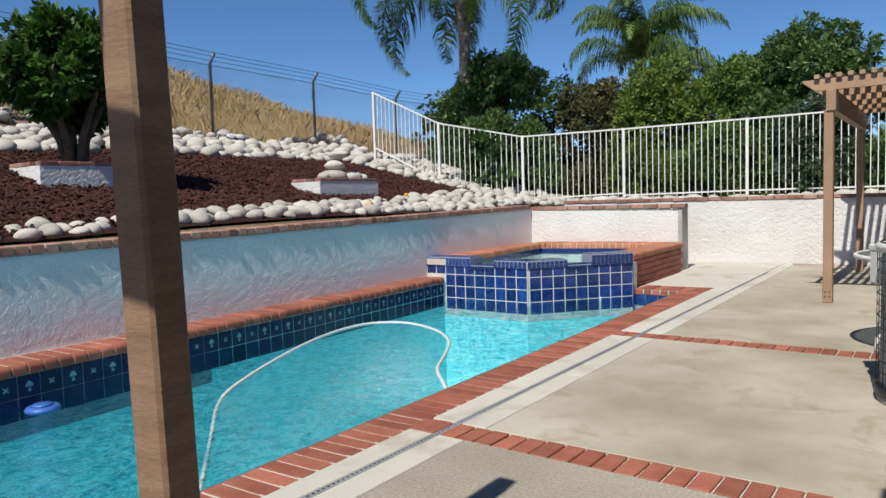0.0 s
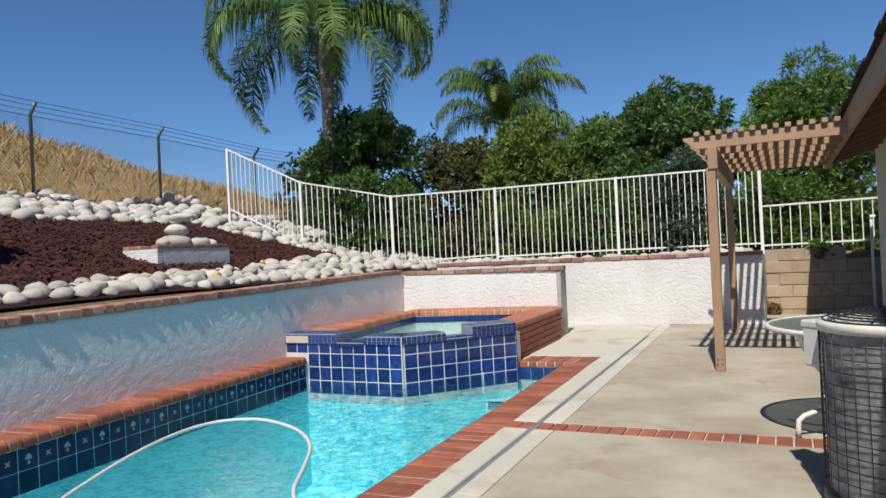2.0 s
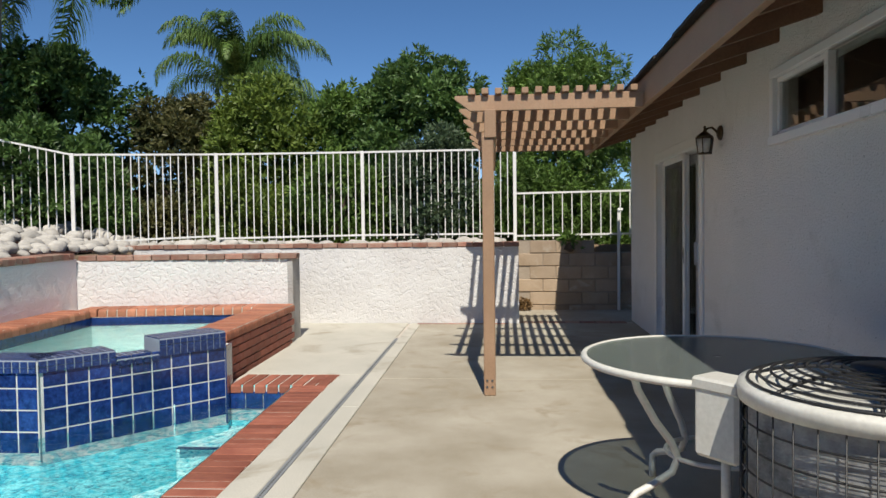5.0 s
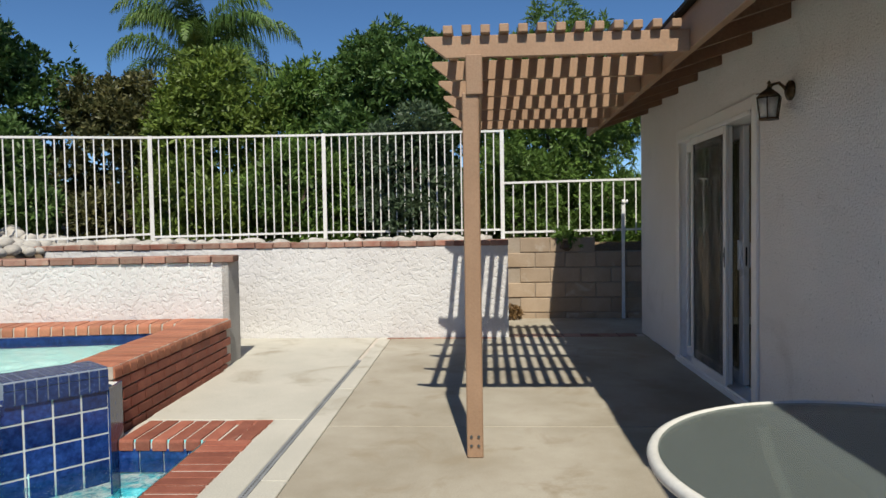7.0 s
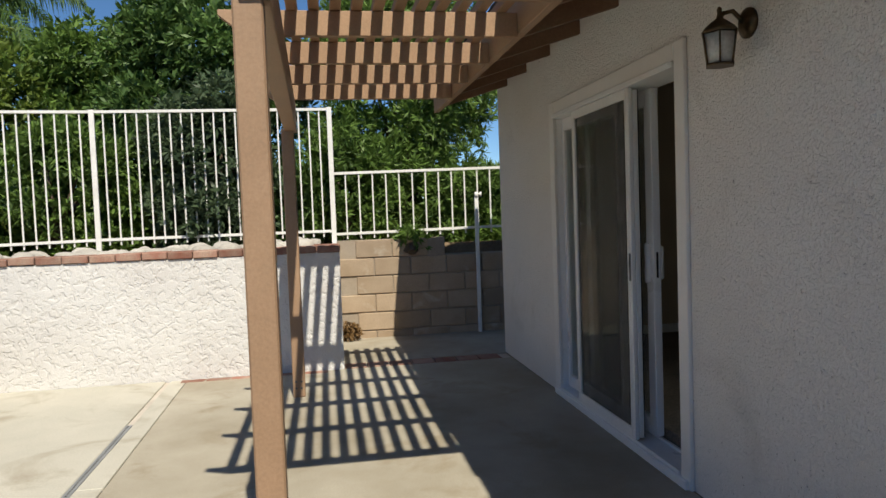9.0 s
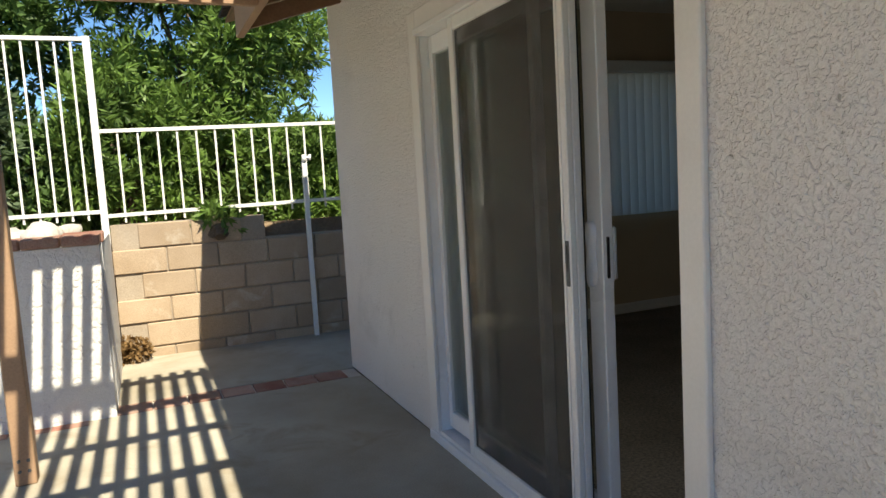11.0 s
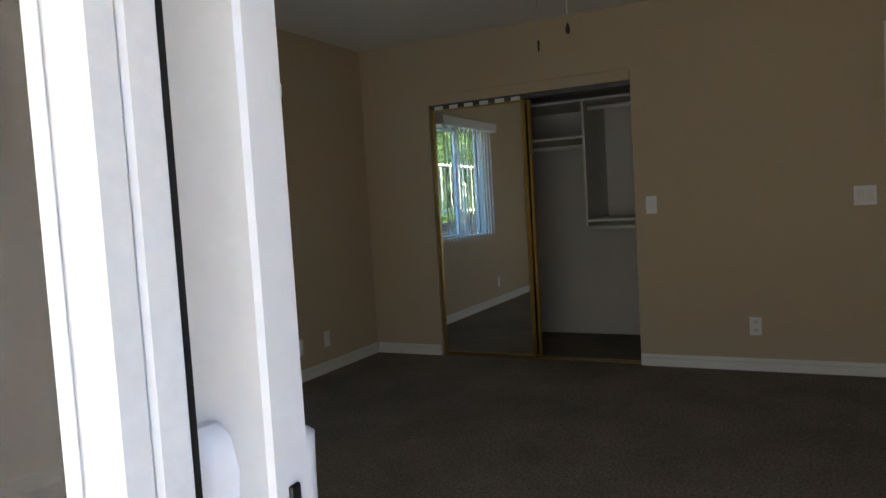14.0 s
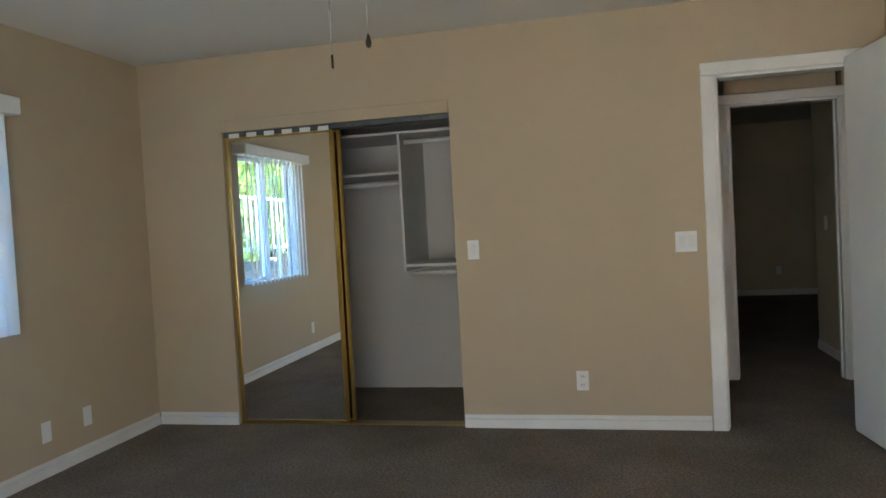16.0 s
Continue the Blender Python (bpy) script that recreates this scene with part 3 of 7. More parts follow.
# ---- brick bands in the patio ----
bb = plain_brick(0.094, 0.196, 0.08, BRICK)
for y0, xe in ((-5.30, -0.02), (-8.15, -0.02)):
    bd = thing("brick_band", "flush band of red bricks set across the patio", "paving", (0, 0, 0), group="brick bands", kind="structure")
    xs = [cope_r(y0) + 0.05, drain_x(y0) - 0.062]
    x = drain_x(y0) + 0.075
    while x < xe:
        xs.append(x)
        x += 0.105
    for x in xs:
        piece("brick", bb, bd, x, y0 + 0.01 * (x + 1.5), -0.08 + rnd.uniform(0.0, 0.004), rnd.uniform(-0.8, 0.8))
bd = thing("brick_band", "worn flush row of red bricks at the end of the patio", "paving", (0, 0, 0), group="brick bands", kind="structure")
bl = plain_brick(0.196, 0.2, 0.08, BRICK_OLD)
x = -1.43
while x < 0.0:
    piece("brick", bl, bd, x, 1.35, -0.08 + rnd.uniform(0, .003), rnd.uniform(-.8, .8))
    x += 0.205
bl2 = plain_brick(0.196, 0.09, 0.08, BRICK_OLD)
x = -2.8
while x < -1.6:
    piece("brick", bl2, bd, x, 1.19, -0.078 + rnd.uniform(0, .003), rnd.uniform(-.8, .8))
    x += 0.205

# ---- garden walls ----
def west_top(y):
    return 0.985 - 0.14 * (-0.55 - y) / 13.45


def rough_face(bm, a, b, z0, top, cell):
    """Hand-trowelled render on a wall's face from a to b: raised flat plates over a rough coat."""
    a, b = Vector((*a, 0)), Vector((*b, 0))
    d = (b - a).normalized()
    out = Vector((d.y, -d.x, 0))
    n = int((b - a).length / cell)
    m = int((0.95 - z0) / cell)
    grid = []
    for i in range(n + 1):
        p = a.lerp(b, i / n)
        zt = top(p.y) - 0.002
        row = []
        for j in range(m + 1):
            q = Vector((p.x, p.y, z0 + (zt - z0) * j / m))
            plate = noise.noise(Vector((q.y * 12, q.z * 21, 3.0))) + 0.5 * noise.noise(q * 21)
            plate = min(1.0, max(0.0, plate * 1.7 + 0.45))
            grain = noise.noise(q * 30) + 0.4 * noise.noise(q * 47)
            h = 0.004 + 0.0016 * plate + 0.0010 * grain * (1.2 - plate)
            if i in (0, n) or j in (0, m):
                h = -0.002
            row.append(bm.verts.new(q + out * h))
        grid.append(row)
    for r0, r1 in zip(grid, grid[1:]):
        for j in range(m):
            bm.faces.new((r0[j], r1[j], r1[j + 1], r0[j + 1])).smooth = True


bm = bmesh.new()
prism(bm, [(wall_x(NEAR), NEAR - 1), (wall_x(-0.55), -0.55), (wall_x(-0.55) - 0.28, -0.4), (wall_x(NEAR) - 0.28, NEAR - 1)], -1.2, 0.985)
bmesh.ops.scale(bm, vec=(1, 1, 1), verts=bm.verts[:])
for v in bm.verts:
    if v.co.z > 0.5 and v.co.y < -2:
        v.co.z = 0.845
rough_face(bm, (wall_x(-11.6), -11.6), (wall_x(-0.56), -0.56), 0.0, west_top, 0.021)
structure("wall_west", bm, TEAL, "retaining wall of rough stucco in faded teal paint", "wall")


cap = plain_brick(0.3, 0.094, 0.065, BRICK_OLD, 0.006)
wc = thing("wall_cap", "row of old red bricks capping the teal retaining wall", "coping", (0, 0, 0), kind="structure")
bm = bmesh.new()
a, b = -0.6, NEAR
v = prism(bm, [(wall_x(b) + 0.005, b), (wall_x(a) + 0.005, a), (wall_x(a) - 0.27, a), (wall_x(b) - 0.27, b)], 0, 1)
for q in v:
    q.co.z = west_top(q.co.y) + (0.048 if q.co.z > 0.5 else 0.002)
part("mortar_bed", bm, MORTAR, wc)
y = -0.66
while y > NEAR:
    piece("brick", cap, wc, wall_x(y) - 0.13 + rnd.uniform(-.006, .006), y, west_top(y) + 0.003 + rnd.uniform(0, .006), -3.3 + rnd.uniform(-1.5, 1.5))
    y -= 0.106

# wall behind the spa
ang = math.degrees(math.atan2(-0.18 + 0.55, -4.17 - wall_x(-0.55)))
bm = bmesh.new()
prism(bm, [(wall_x(-0.55), -0.55), (-4.252, -0.205), (-4.252, 0.058), (wall_x(-0.55) - 0.2, -0.25)], -1.0, 0.955)
structure("wall_spa", bm, STUCCO_GARDEN, "white rough stucco wall behind the spa", "wall")
bm = bmesh.new()
prism(bm, [(-4.25, -0.212), (-4.19, -0.205), (-4.185, 0.062), (-4.25, 0.062)], -0.1, 0.958)
structure("wall_pillar", bm, STUCCO_GREY, "rough unpainted grey stucco end of the spa wall", "wall")
wc = thing("wall_cap", "faded red bricks capping the spa wall", "coping", (0, 0, 0), kind="structure")
cap2 = plain_brick(0.198, 0.27, 0.06, BRICK_OLD, 0.006)
k = 12
for i in range(k):
    t = (i + 0.5) / k
    x = wall_x(-0.55) * (1 - t) + -4.15 * t
    piece("brick", cap2, wc, x, -0.42 + (0.33) * t, 0.958 + rnd.uniform(0, .004), ang + rnd.uniform(-1, 1))

bm = bmesh.new()
box(bm, -8.2, -1.53, GARDEN_Y, GARDEN_Y + 0.24, -0.6, 1.03)
structure("wall_garden", bm, STUCCO_GARDEN, "white painted rough stucco garden wall", "wall")
bm = bmesh.new()
box(bm, -1.80, -1.528, GARDEN_Y + 0.24, 2.76, -0.6, 1.025)
structure("wall_return", bm, STUCCO_GARDEN, "return of the white stucco garden wall", "wall")
bm = bmesh.new()
box(bm, -5.0, -4.85, 0.06, GARDEN_Y, -0.5, 0.9)
structure("wall_behind_spa", bm, STUCCO_GREY, "grey stucco wall closing the gap behind the spa", "wall")
wc = thing("wall_cap", "faded red bricks capping the white garden wall", "coping", (0, 0, 0), kind="structure")
x = -7.6
while x < -1.6:
    piece("brick", cap2, wc, x, GARDEN_Y + 0.12 + rnd.uniform(-.006, .006), 1.03 + rnd.uniform(0, .008), rnd.uniform(-1, 1))
    x += 0.206
piece("brick", plain_brick(0.24, 0.3, 0.06, BRICK_OLD, 0.006), wc, -1.64, GARDEN_Y + 0.44, 1.028, 2)

# block wall
bw = thing("wall_block", "tan concrete block wall with stepped top course", "wall", (0, 0, 0), kind="structure")
bm = bmesh.new()
box(bm, -1.52, 4.0, 2.765, 2.93, -0.3, 0.885)
box(bm, -1.52, -0.34, 2.765, 2.93, 0.885, 1.075)
part("joints", bm, CMU_JOINT, bw)
bmc = bmesh.new()
box(bmc, -0.195, 0.195, -0.012, 0.19, 0, 0.188)
bevel(bmc, 0.006)
block = mesh_of("concrete_block", bmc, CMU)
for row in range(6):
    x = -1.33 + (0.2 if row % 2 else 0.0)
    while x < 3.9:
        if row < 5 or x < -0.45:
            piece("concrete_block", block, bw, x, 2.76, -0.115 + row * 0.2 + (0.0 if row < 5 else 0.0), 0)
        x += 0.4

# ---- raised spa ----
spa = thing("spa", "raised tiled spa with brick rim and two spillways", "spa", (0, 0, 0), kind="structure")
A, B, C = (pool_l(-3.72) - 0.35, -3.72), (-4.92, -3.72), (-4.02, -2.66)
bm = bmesh.new()
prism(bm, [(pool_l(-3.7) + 0.002, -3.72), B, C, (-4.06, -2.45), (-4.45, -2.45), (-5.1, -3.42), (pool_l(-3.7) + 0.002, -3.42)], -0.3, 0.34)
prism(bm, [(A[0], -3.72), (pool_l(-3.7), -3.72), (pool_l(-3.7), -3.42), (A[0], -3.42)], 0.0, 0.34)
part("front_wall", bm, GROUT, spa)
bm = bmesh.new()
prism(bm, [(-4.012, -2.664), (-4.050, -2.446), (-4.064, -2.446), (-4.026, -2.664)], -0.29, 0.345)
part("end_tile", bm, BLUE_TILE, spa)
bm = bmesh.new()
prism(bm, [(pool_l(-3.7) + 0.002, -3.73), (B[0], B[1] - 0.01), (C[0] + 0.008, C[1]), (-4.06, -2.45), (-4.45, -2.45), (-5.1, -3.42), (pool_l(-3.7) + 0.002, -3.42)], -1.9, -0.302)
part("lower_wall", bm, PLASTER, spa)
bm = bmesh.new()
prism(bm, [(-4.45, -2.46), (-4.115, -2.44), (-4.175, -0.24), (-4.45, -0.24)], -0.3, 0.352)
part("side_wall", bm, MORTAR, spa)
bm = bmesh.new()
prism(bm, [(wall_x(-3.4) + 0.002, -3.42), (wall_x(-3.4) + 0.3, -3.42), (wall_x(-0.9) + 0.33, -0.86), (-4.45, -0.54), (-4.45, -0.24), (wall_x(-0.56) + 0.002, -0.56)], -0.6, 0.352)
part("back_wall", bm, MORTAR, spa)
bm = bmesh.new()
prism(bm, [(wall_x(-2) + 0.02, -3.42), (-4.3, -3.0), (-4.3, -0.5), (wall_x(-0.9) + 0.05, -0.7)], -0.7, -0.05)
part("spa_floor", bm, SPA_PLASTER, spa, "pale spa plaster")
bm = bmesh.new()
bm.faces.new([bm.verts.new((x, y, 0.30)) for x, y in ((wall_x(-3.4) + 0.28, -3.43), (-5.08, -3.43), (-4.44, -2.46), (-4.44, -0.53), (wall_x(-0.9) + 0.32, -0.84))])
tagged(part("spa_water", bm, SPA_WATER), "pale rippled spa water", "water", "", "structure")
st = tile_mesh(0.143, 0.143, 0.012, BLUE_TILE)
cs = tile_mesh(0.05, 0.05, 0.006, MOSAIC)


def facet(p, q, first, weir, raise_a, raise_b):
    """Tiles on one face of the spa, its mosaic top, with a notch for the spillway."""
    d = Vector((q[0] - p[0], q[1] - p[1], 0))
    n = d.length
    d.normalize()
    turn = math.degrees(math.atan2(d.y, d.x))
    s = n - 0.078 - 0.151 * int((n - 0.1) / 0.151)
    while s < n - 0.05:
        for row in range(4):
            z = -0.215 + 0.151 * row
            if p[0] + d.x * s < pool_l(-3.72) and z < 0.15:
                continue
            piece("tile", st, spa, p[0] + d.x * s - d.y * 0.009, p[1] + d.y * s + d.x * 0.009, z, turn)
        s += 0.151
    # mosaic coping blocks either side of the notch
    for s0, s1, h in ((0.0, weir[0], raise_a), (weir[1], n, raise_b), (weir[0], weir[1], 0.362)):
        bm = bmesh.new()
        box(bm, s0 + (0.002 if s0 else 0), s1, 0.0, 0.31, 0.338, h)
        bevel(bm, 0.012, 2)
        blk = part("spillway" if h < 0.37 else "coping_block", bm, NAVY_GROUT, spa)
        blk.matrix_basis = pose(p[0] + d.y * 0.012, p[1] - d.x * 0.012, 0, 0, 0, turn)
        k = int((s1 - s0) / 0.054)
        bm = bmesh.new()
        for i in range(k):
            for j in range(5):
                u, v = s0 + (i + 0.5) * (s1 - s0) / k, 0.035 + j * 0.058
                box(bm, u - 0.024, u + 0.024, v - 0.026, v + 0.026, h - 0.004, h + 0.003)
            u = s0 + (i + 0.5) * (s1 - s0) / k
            box(bm, u - 0.024, u + 0.024, -0.004, 0.01, h - 0.048, h - 0.01)
            if h > 0.4:
                box(bm, u - 0.024, u + 0.024, -0.004, 0.01, 0.340, h - 0.053)
        tagged(part("mosaic", bm, MOSAIC, blk, "small blue mosaic tiles"), kind="stuff")


facet(A, B, 0.05, (abs(A[0]) - 5.74, abs(A[0]) - 5.39), 0.455, 0.43)
facet(B, C, 0.085, (0.52, 0.84), 0.43, 0.475)
bm = bmesh.new()
box(bm, -0.006, 0.006, -0.006, 0.006, -0.25, 0.42)
bevel(bm, 0.006, 2)
o = part("corner_trim", bm, GROUT, spa, "white corner joint")
o.matrix_basis = pose(B[0] + 0.008, B[1] - 0.012, 0, 0, 0, 25)
# inner waterline tiles
bm = bmesh.new()
prism(bm, [(wall_x(-3.4) + 0.302, -3.42), (wall_x(-3.4) + 0.31, -3.42), (wall_x(-0.9) + 0.34, -0.87), (-4.46, -0.55), (-4.45, -0.538), (wall_x(-0.9) + 0.332, -0.855)], 0.26, 0.35)
part("inner_tiles", bm, BLUE_TILE, spa)
bm = bmesh.new()
prism(bm, [(wall_x(-3.4) + 0.302, -3.42), (wall_x(-3.4) + 0.314, -3.42), (wall_x(-0.9) + 0.344, -0.874), (-4.46, -0.554), (-4.45, -0.538), (wall_x(-0.9) + 0.332, -0.855)], -0.06, 0.258)
part("spa_liner", bm, SPA_PLASTER, spa, "pale spa plaster")
# brick side
sb = plain_brick(0.196, 0.05, 0.066, BRICK, 0.005)
for row in range(5):
    s = 0.1 if row % 2 else 0.0
    y = -2.34 + s
    while y < -0.3:
        piece("brick", sb, spa, -4.118 - (y + 2.4) * 0.027 - 0.004, y, -0.03 + row * 0.077, 90 + 1.5)
        y += 0.206
# mortar under the brick rim
for poly in ([(-4.43, -2.45), (-4.105, -2.45), (-4.16, -0.25), (-4.43, -0.25)],
             [(wall_x(-3.72) + 0.02, -3.74), (wall_x(-3.72) + 0.33, -3.74), (wall_x(-0.98) + 0.33, -0.98), (wall_x(-0.98) + 0.02, -0.98)],
             [(-4.5, -0.57), (-4.5, -0.26), (-6.2, -0.51), (-6.2, -0.82)]):
    bm = bmesh.new()
    prism(bm, poly, 0.353, 0.431)
    part("mortar_bed", bm, MORTAR, spa)
# brick rim
rb = coping_mesh(0.34, 0.09, 0.085, 0.035)
rb.materials[0] = BRICK_CAP
y = -2.40
while y < -0.24:
    piece("brick", rb, spa, -4.095 - (y + 2.4) * 0.027, y, 0.352 + rnd.uniform(0, .004), 180 + rnd.uniform(-.7, .7))
    y += 0.104
x = -4.5
while x > wall_x(-0.8) + 0.2:
    piece("brick", rb, spa, x, -0.58 + (x + 4.45) * 0.147, 0.352 + rnd.uniform(0, .004), 90 + 8 + rnd.uniform(-.7, .7))
    x -= 0.104
y = -0.95
while y > -3.72:
    piece("brick", rb, spa, wall_x(y) + 0.345, y, 0.352 + rnd.uniform(0, .004), 180 - 3 + rnd.uniform(-.7, .7))
    y -= 0.104
# falling water
for (x, y, rz) in ((-5.565, -3.742, 0), (-4.475, -3.222, 49.7)):
    bm = bmesh.new()
    for i in range(13):
        u = -0.15 + i * 0.025 + rnd.uniform(-.008, .008)
        w = rnd.uniform(0.002, 0.006)
        pts = [(u + rnd.uniform(-.003, .003), -0.015 - 0.05 * math.sin(min(1, k / 4) * 1.4), 0.365 - 0.475 * (k / 5) ** 1.6) for k in range(6)]
        tube(bm, pts, w, 5)
    o = tagged(part("falling_water", bm, SPA_WATER), "thin strands of water spilling from the spa", "water", "spillway water")
    o.matrix_basis = pose(x, y, 0, 0, 0, rz)
# ---- house ----
DOOR_Y0, DOOR_Y1, DOOR_Z = -1.95, -0.10, 2.05
WIN_Y0, WIN_Y1, WIN_Z0, WIN_Z1 = -5.03, -3.62, 1.86, 2.225


def house_piece(name, rows, material, label, category="wall"):
    bm = bmesh.new()
    for r in rows:
        box(bm, *r)
    return structure(name, bm, material, label, category)


TOP = 2.62
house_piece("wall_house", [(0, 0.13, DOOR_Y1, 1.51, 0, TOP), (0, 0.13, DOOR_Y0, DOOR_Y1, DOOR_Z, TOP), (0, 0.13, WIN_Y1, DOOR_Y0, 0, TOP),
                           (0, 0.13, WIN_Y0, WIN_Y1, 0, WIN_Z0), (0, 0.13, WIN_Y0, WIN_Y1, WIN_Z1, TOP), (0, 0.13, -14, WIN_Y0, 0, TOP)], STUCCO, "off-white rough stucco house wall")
house_piece("wall_house_inside", [(0.13, 0.15, DOOR_Y1, 1.51, 0, CEIL_Z), (0.13, 0.15, DOOR_Y0, DOOR_Y1, DOOR_Z, CEIL_Z), (0.13, 0.15, -3.2, DOOR_Y0, 0, CEIL_Z)], WALL_PAINT, "beige painted inside of the house wall")
NWX0, NWX1, NWZ0, NWZ1 = 2.2, 3.36, 0.93, 2.04
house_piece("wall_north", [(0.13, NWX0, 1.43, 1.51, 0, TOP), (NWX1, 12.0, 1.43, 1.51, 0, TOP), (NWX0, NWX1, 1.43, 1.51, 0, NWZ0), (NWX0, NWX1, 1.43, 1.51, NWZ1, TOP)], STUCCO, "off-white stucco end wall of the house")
house_piece("wall_north_inside", [(0.15, NWX0, 1.397, 1.43, 0, CEIL_Z), (NWX1, 4.72, 1.397, 1.43, 0, CEIL_Z), (NWX0, NWX1, 1.397, 1.43, 0, NWZ0), (NWX0, NWX1, 1.397, 1.43, NWZ1, CEIL_Z)], WALL_PAINT, "beige bedroom wall with the window")
CX = 4.585
CY0, CY1, CZ = -0.727, 0.80, 2.037
HY0, HY1, HZ = -2.96, -2.247, 2.108
house_piece("wall_closet", [(CX, CX + 0.12, CY1, 1.397, 0, CEIL_Z), (CX, CX + 0.12, CY0, CY1, CZ, CEIL_Z), (CX, CX + 0.12, HY1, CY0, 0, CEIL_Z),
                            (CX, CX + 0.12, HY0, HY1, HZ, CEIL_Z), (CX, CX + 0.12, -3.2, HY0, 0, CEIL_Z)], WALL_PAINT, "beige bedroom wall with closet and doorway")
house_piece("wall_south", [(0.15, CX + 0.12, -3.2, -3.11, 0, CEIL_Z)], WALL_PAINT, "plain beige bedroom wall behind the door")
bm = bmesh.new()
box(bm, 0.170, 12, -6.0, 1.4295, -0.1, FLOOR_Z)
structure("floor", bm, CARPET, "brown-grey cut pile carpet", "floor")
bm = bmesh.new()
box(bm, 0.13, 12, -6.0, 1.45, CEIL_Z, CEIL_Z + 0.05)
structure("ceiling", bm, CEILING, "plain white ceiling", "ceiling")
# closet interior
house_piece("wall_closet_inside", [(5.62, 5.67, -0.85, 0.97, FLOOR_Z, CEIL_Z), (CX + 0.12, 5.62, -0.85, -0.80, FLOOR_Z, CEIL_Z), (CX + 0.12, 5.62, 0.92, 0.97, FLOOR_Z, CEIL_Z)], CLOSET_PAINT, "pale grey-white closet walls")
# hall and far room
house_piece("wall_hall", [(5.85, 5.95, -2.46, 0.97, 0, CEIL_Z), (5.85, 5.95, -3.24, -2.50, HZ, CEIL_Z), (5.85, 5.95, -6.0, -3.28, 0, CEIL_Z), (5.67, 5.85, -2.10, -2.0, 0, CEIL_Z), (CX + 0.12, 5.85, -5.0, -4.9, 0, CEIL_Z)], WALL_PAINT, "beige hall wall")
house_piece("wall_far_room", [(11.1, 11.2, -6.0, 1.4, 0, CEIL_Z), (5.95, 7.06, -3.5, -3.40, 0, CEIL_Z), (5.95, 11.1, -6.0, -5.9, 0, CEIL_Z), (5.95, 11.1, 0.2, 0.3, 0, CEIL_Z)], WALL_PAINT, "beige wall of the room across the hall")
# unseen room added behind the high window, walls in one dark tone
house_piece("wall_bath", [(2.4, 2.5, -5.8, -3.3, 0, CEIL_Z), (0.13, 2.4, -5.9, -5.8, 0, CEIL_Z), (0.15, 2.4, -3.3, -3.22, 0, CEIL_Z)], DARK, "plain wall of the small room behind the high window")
house_piece("wall_house_back", [(11.9, 12.0, -14, 1.43, 0, TOP), (0.13, 11.9, -14.0, -13.9, 0, TOP)], STUCCO, "plain stucco wall closing the house")


def sloped(bm, x0, z0, x1, z1, y0, y1, thick):
    """A board whose underside runs from (x0, z0) to (x1, z1)."""
    vs = [bm.verts.new(c) for c in ((x0, y0, z0), (x1, y0, z1), (x1, y0, z1 + thick), (x0, y0, z0 + thick), (x0, y1, z0), (x1, y1, z1), (x1, y1, z1 + thick), (x0, y1, z0 + thick))]
    for f in ((0, 1, 2, 3), (7, 6, 5, 4), (0, 4, 5, 1), (3, 2, 6, 7), (0, 3, 7, 4), (1, 5, 6, 2)):
        bm.faces.new([vs[i] for i in f])


EY = 1.2
roof = thing("roof", "low-sloped house roof with brown eaves and dark shingles", "roof", (0, 0, 0), kind="structure")
bm = bmesh.new()
sloped(bm, -0.65, 2.415, 6.0, 4.41, -14.2, EY + 0.5, 0.025)
part("roof_deck", bm, EAVE, roof, "brown painted roof boards")
bm = bmesh.new()
sloped(bm, 6.0, 4.41, 12.7, 2.40, -14.2, EY + 0.5, 0.025)
part("roof_deck", bm, EAVE, roof)
bm = bmesh.new()
box(bm, -0.655, -0.61, -14.2, EY, 2.22, 2.425)
bmesh.ops.bevel(bm, geom=bm.edges[:], offset=0.004, segments=1, affect="EDGES")
part("fascia", bm, PERGOLA, roof, "tan painted fascia board")
for i in range(26):
    y = EY - 0.02 - i * 0.6
    bm = bmesh.new()
    sloped(bm, -0.609, 2.258, 0.0, 2.445, y - 0.042, y, 0.15)
    part("rafter_tail", bm, EAVE, roof)
bm = bmesh.new()
r2 = random.Random(9)
for k in range(3):
    y = EY + 0.5
    while y > -14.2:
        w = r2.uniform(0.2, 0.34)
        x = -0.69 + k * 0.3 + r2.uniform(-.008, .008)
        sloped(bm, x, 2.442 + k * 0.09 + r2.uniform(0, .006), x + 0.33, 2.442 + k * 0.09 + 0.099, y - w + 0.006, y, 0.022)
        y -= w
tagged(part("shingle_edge", bm, SHINGLE, roof, "ragged dark shingle edge"), kind="stuff")
bm = bmesh.new()
sloped(bm, 0.1, 2.70, 6.0, 4.47, -14.2, EY + 0.5, 0.02)
sloped(bm, 6.0, 4.47, 12.8, 2.43, -14.2, EY + 0.5, 0.02)
part("shingle_field", bm, SHINGLE, roof)

# corner trim board and grey utility box
tr = thing("downspout", "square white downspout boxed against the stucco", "downspout", (0, -5.57, 0))
boxes("pipe", WHITE_TRIM, tr, [(-0.045, 0.0, -0.19, 0.19, 0.0, 2.44)], 0.008)
ub = thing("utility_box", "small white metal utility box on the stucco wall", "box", (-0.002, -5.29, 1.145))
boxes("case", WHITE_METAL, ub, [(-0.05, 0.0, -0.075, 0.075, 0.0, 0.24)], 0.006)
boxes("cover", WHITE_METAL, ub, [(-0.058, -0.051, -0.068, 0.068, 0.01, 0.23)], 0.003)


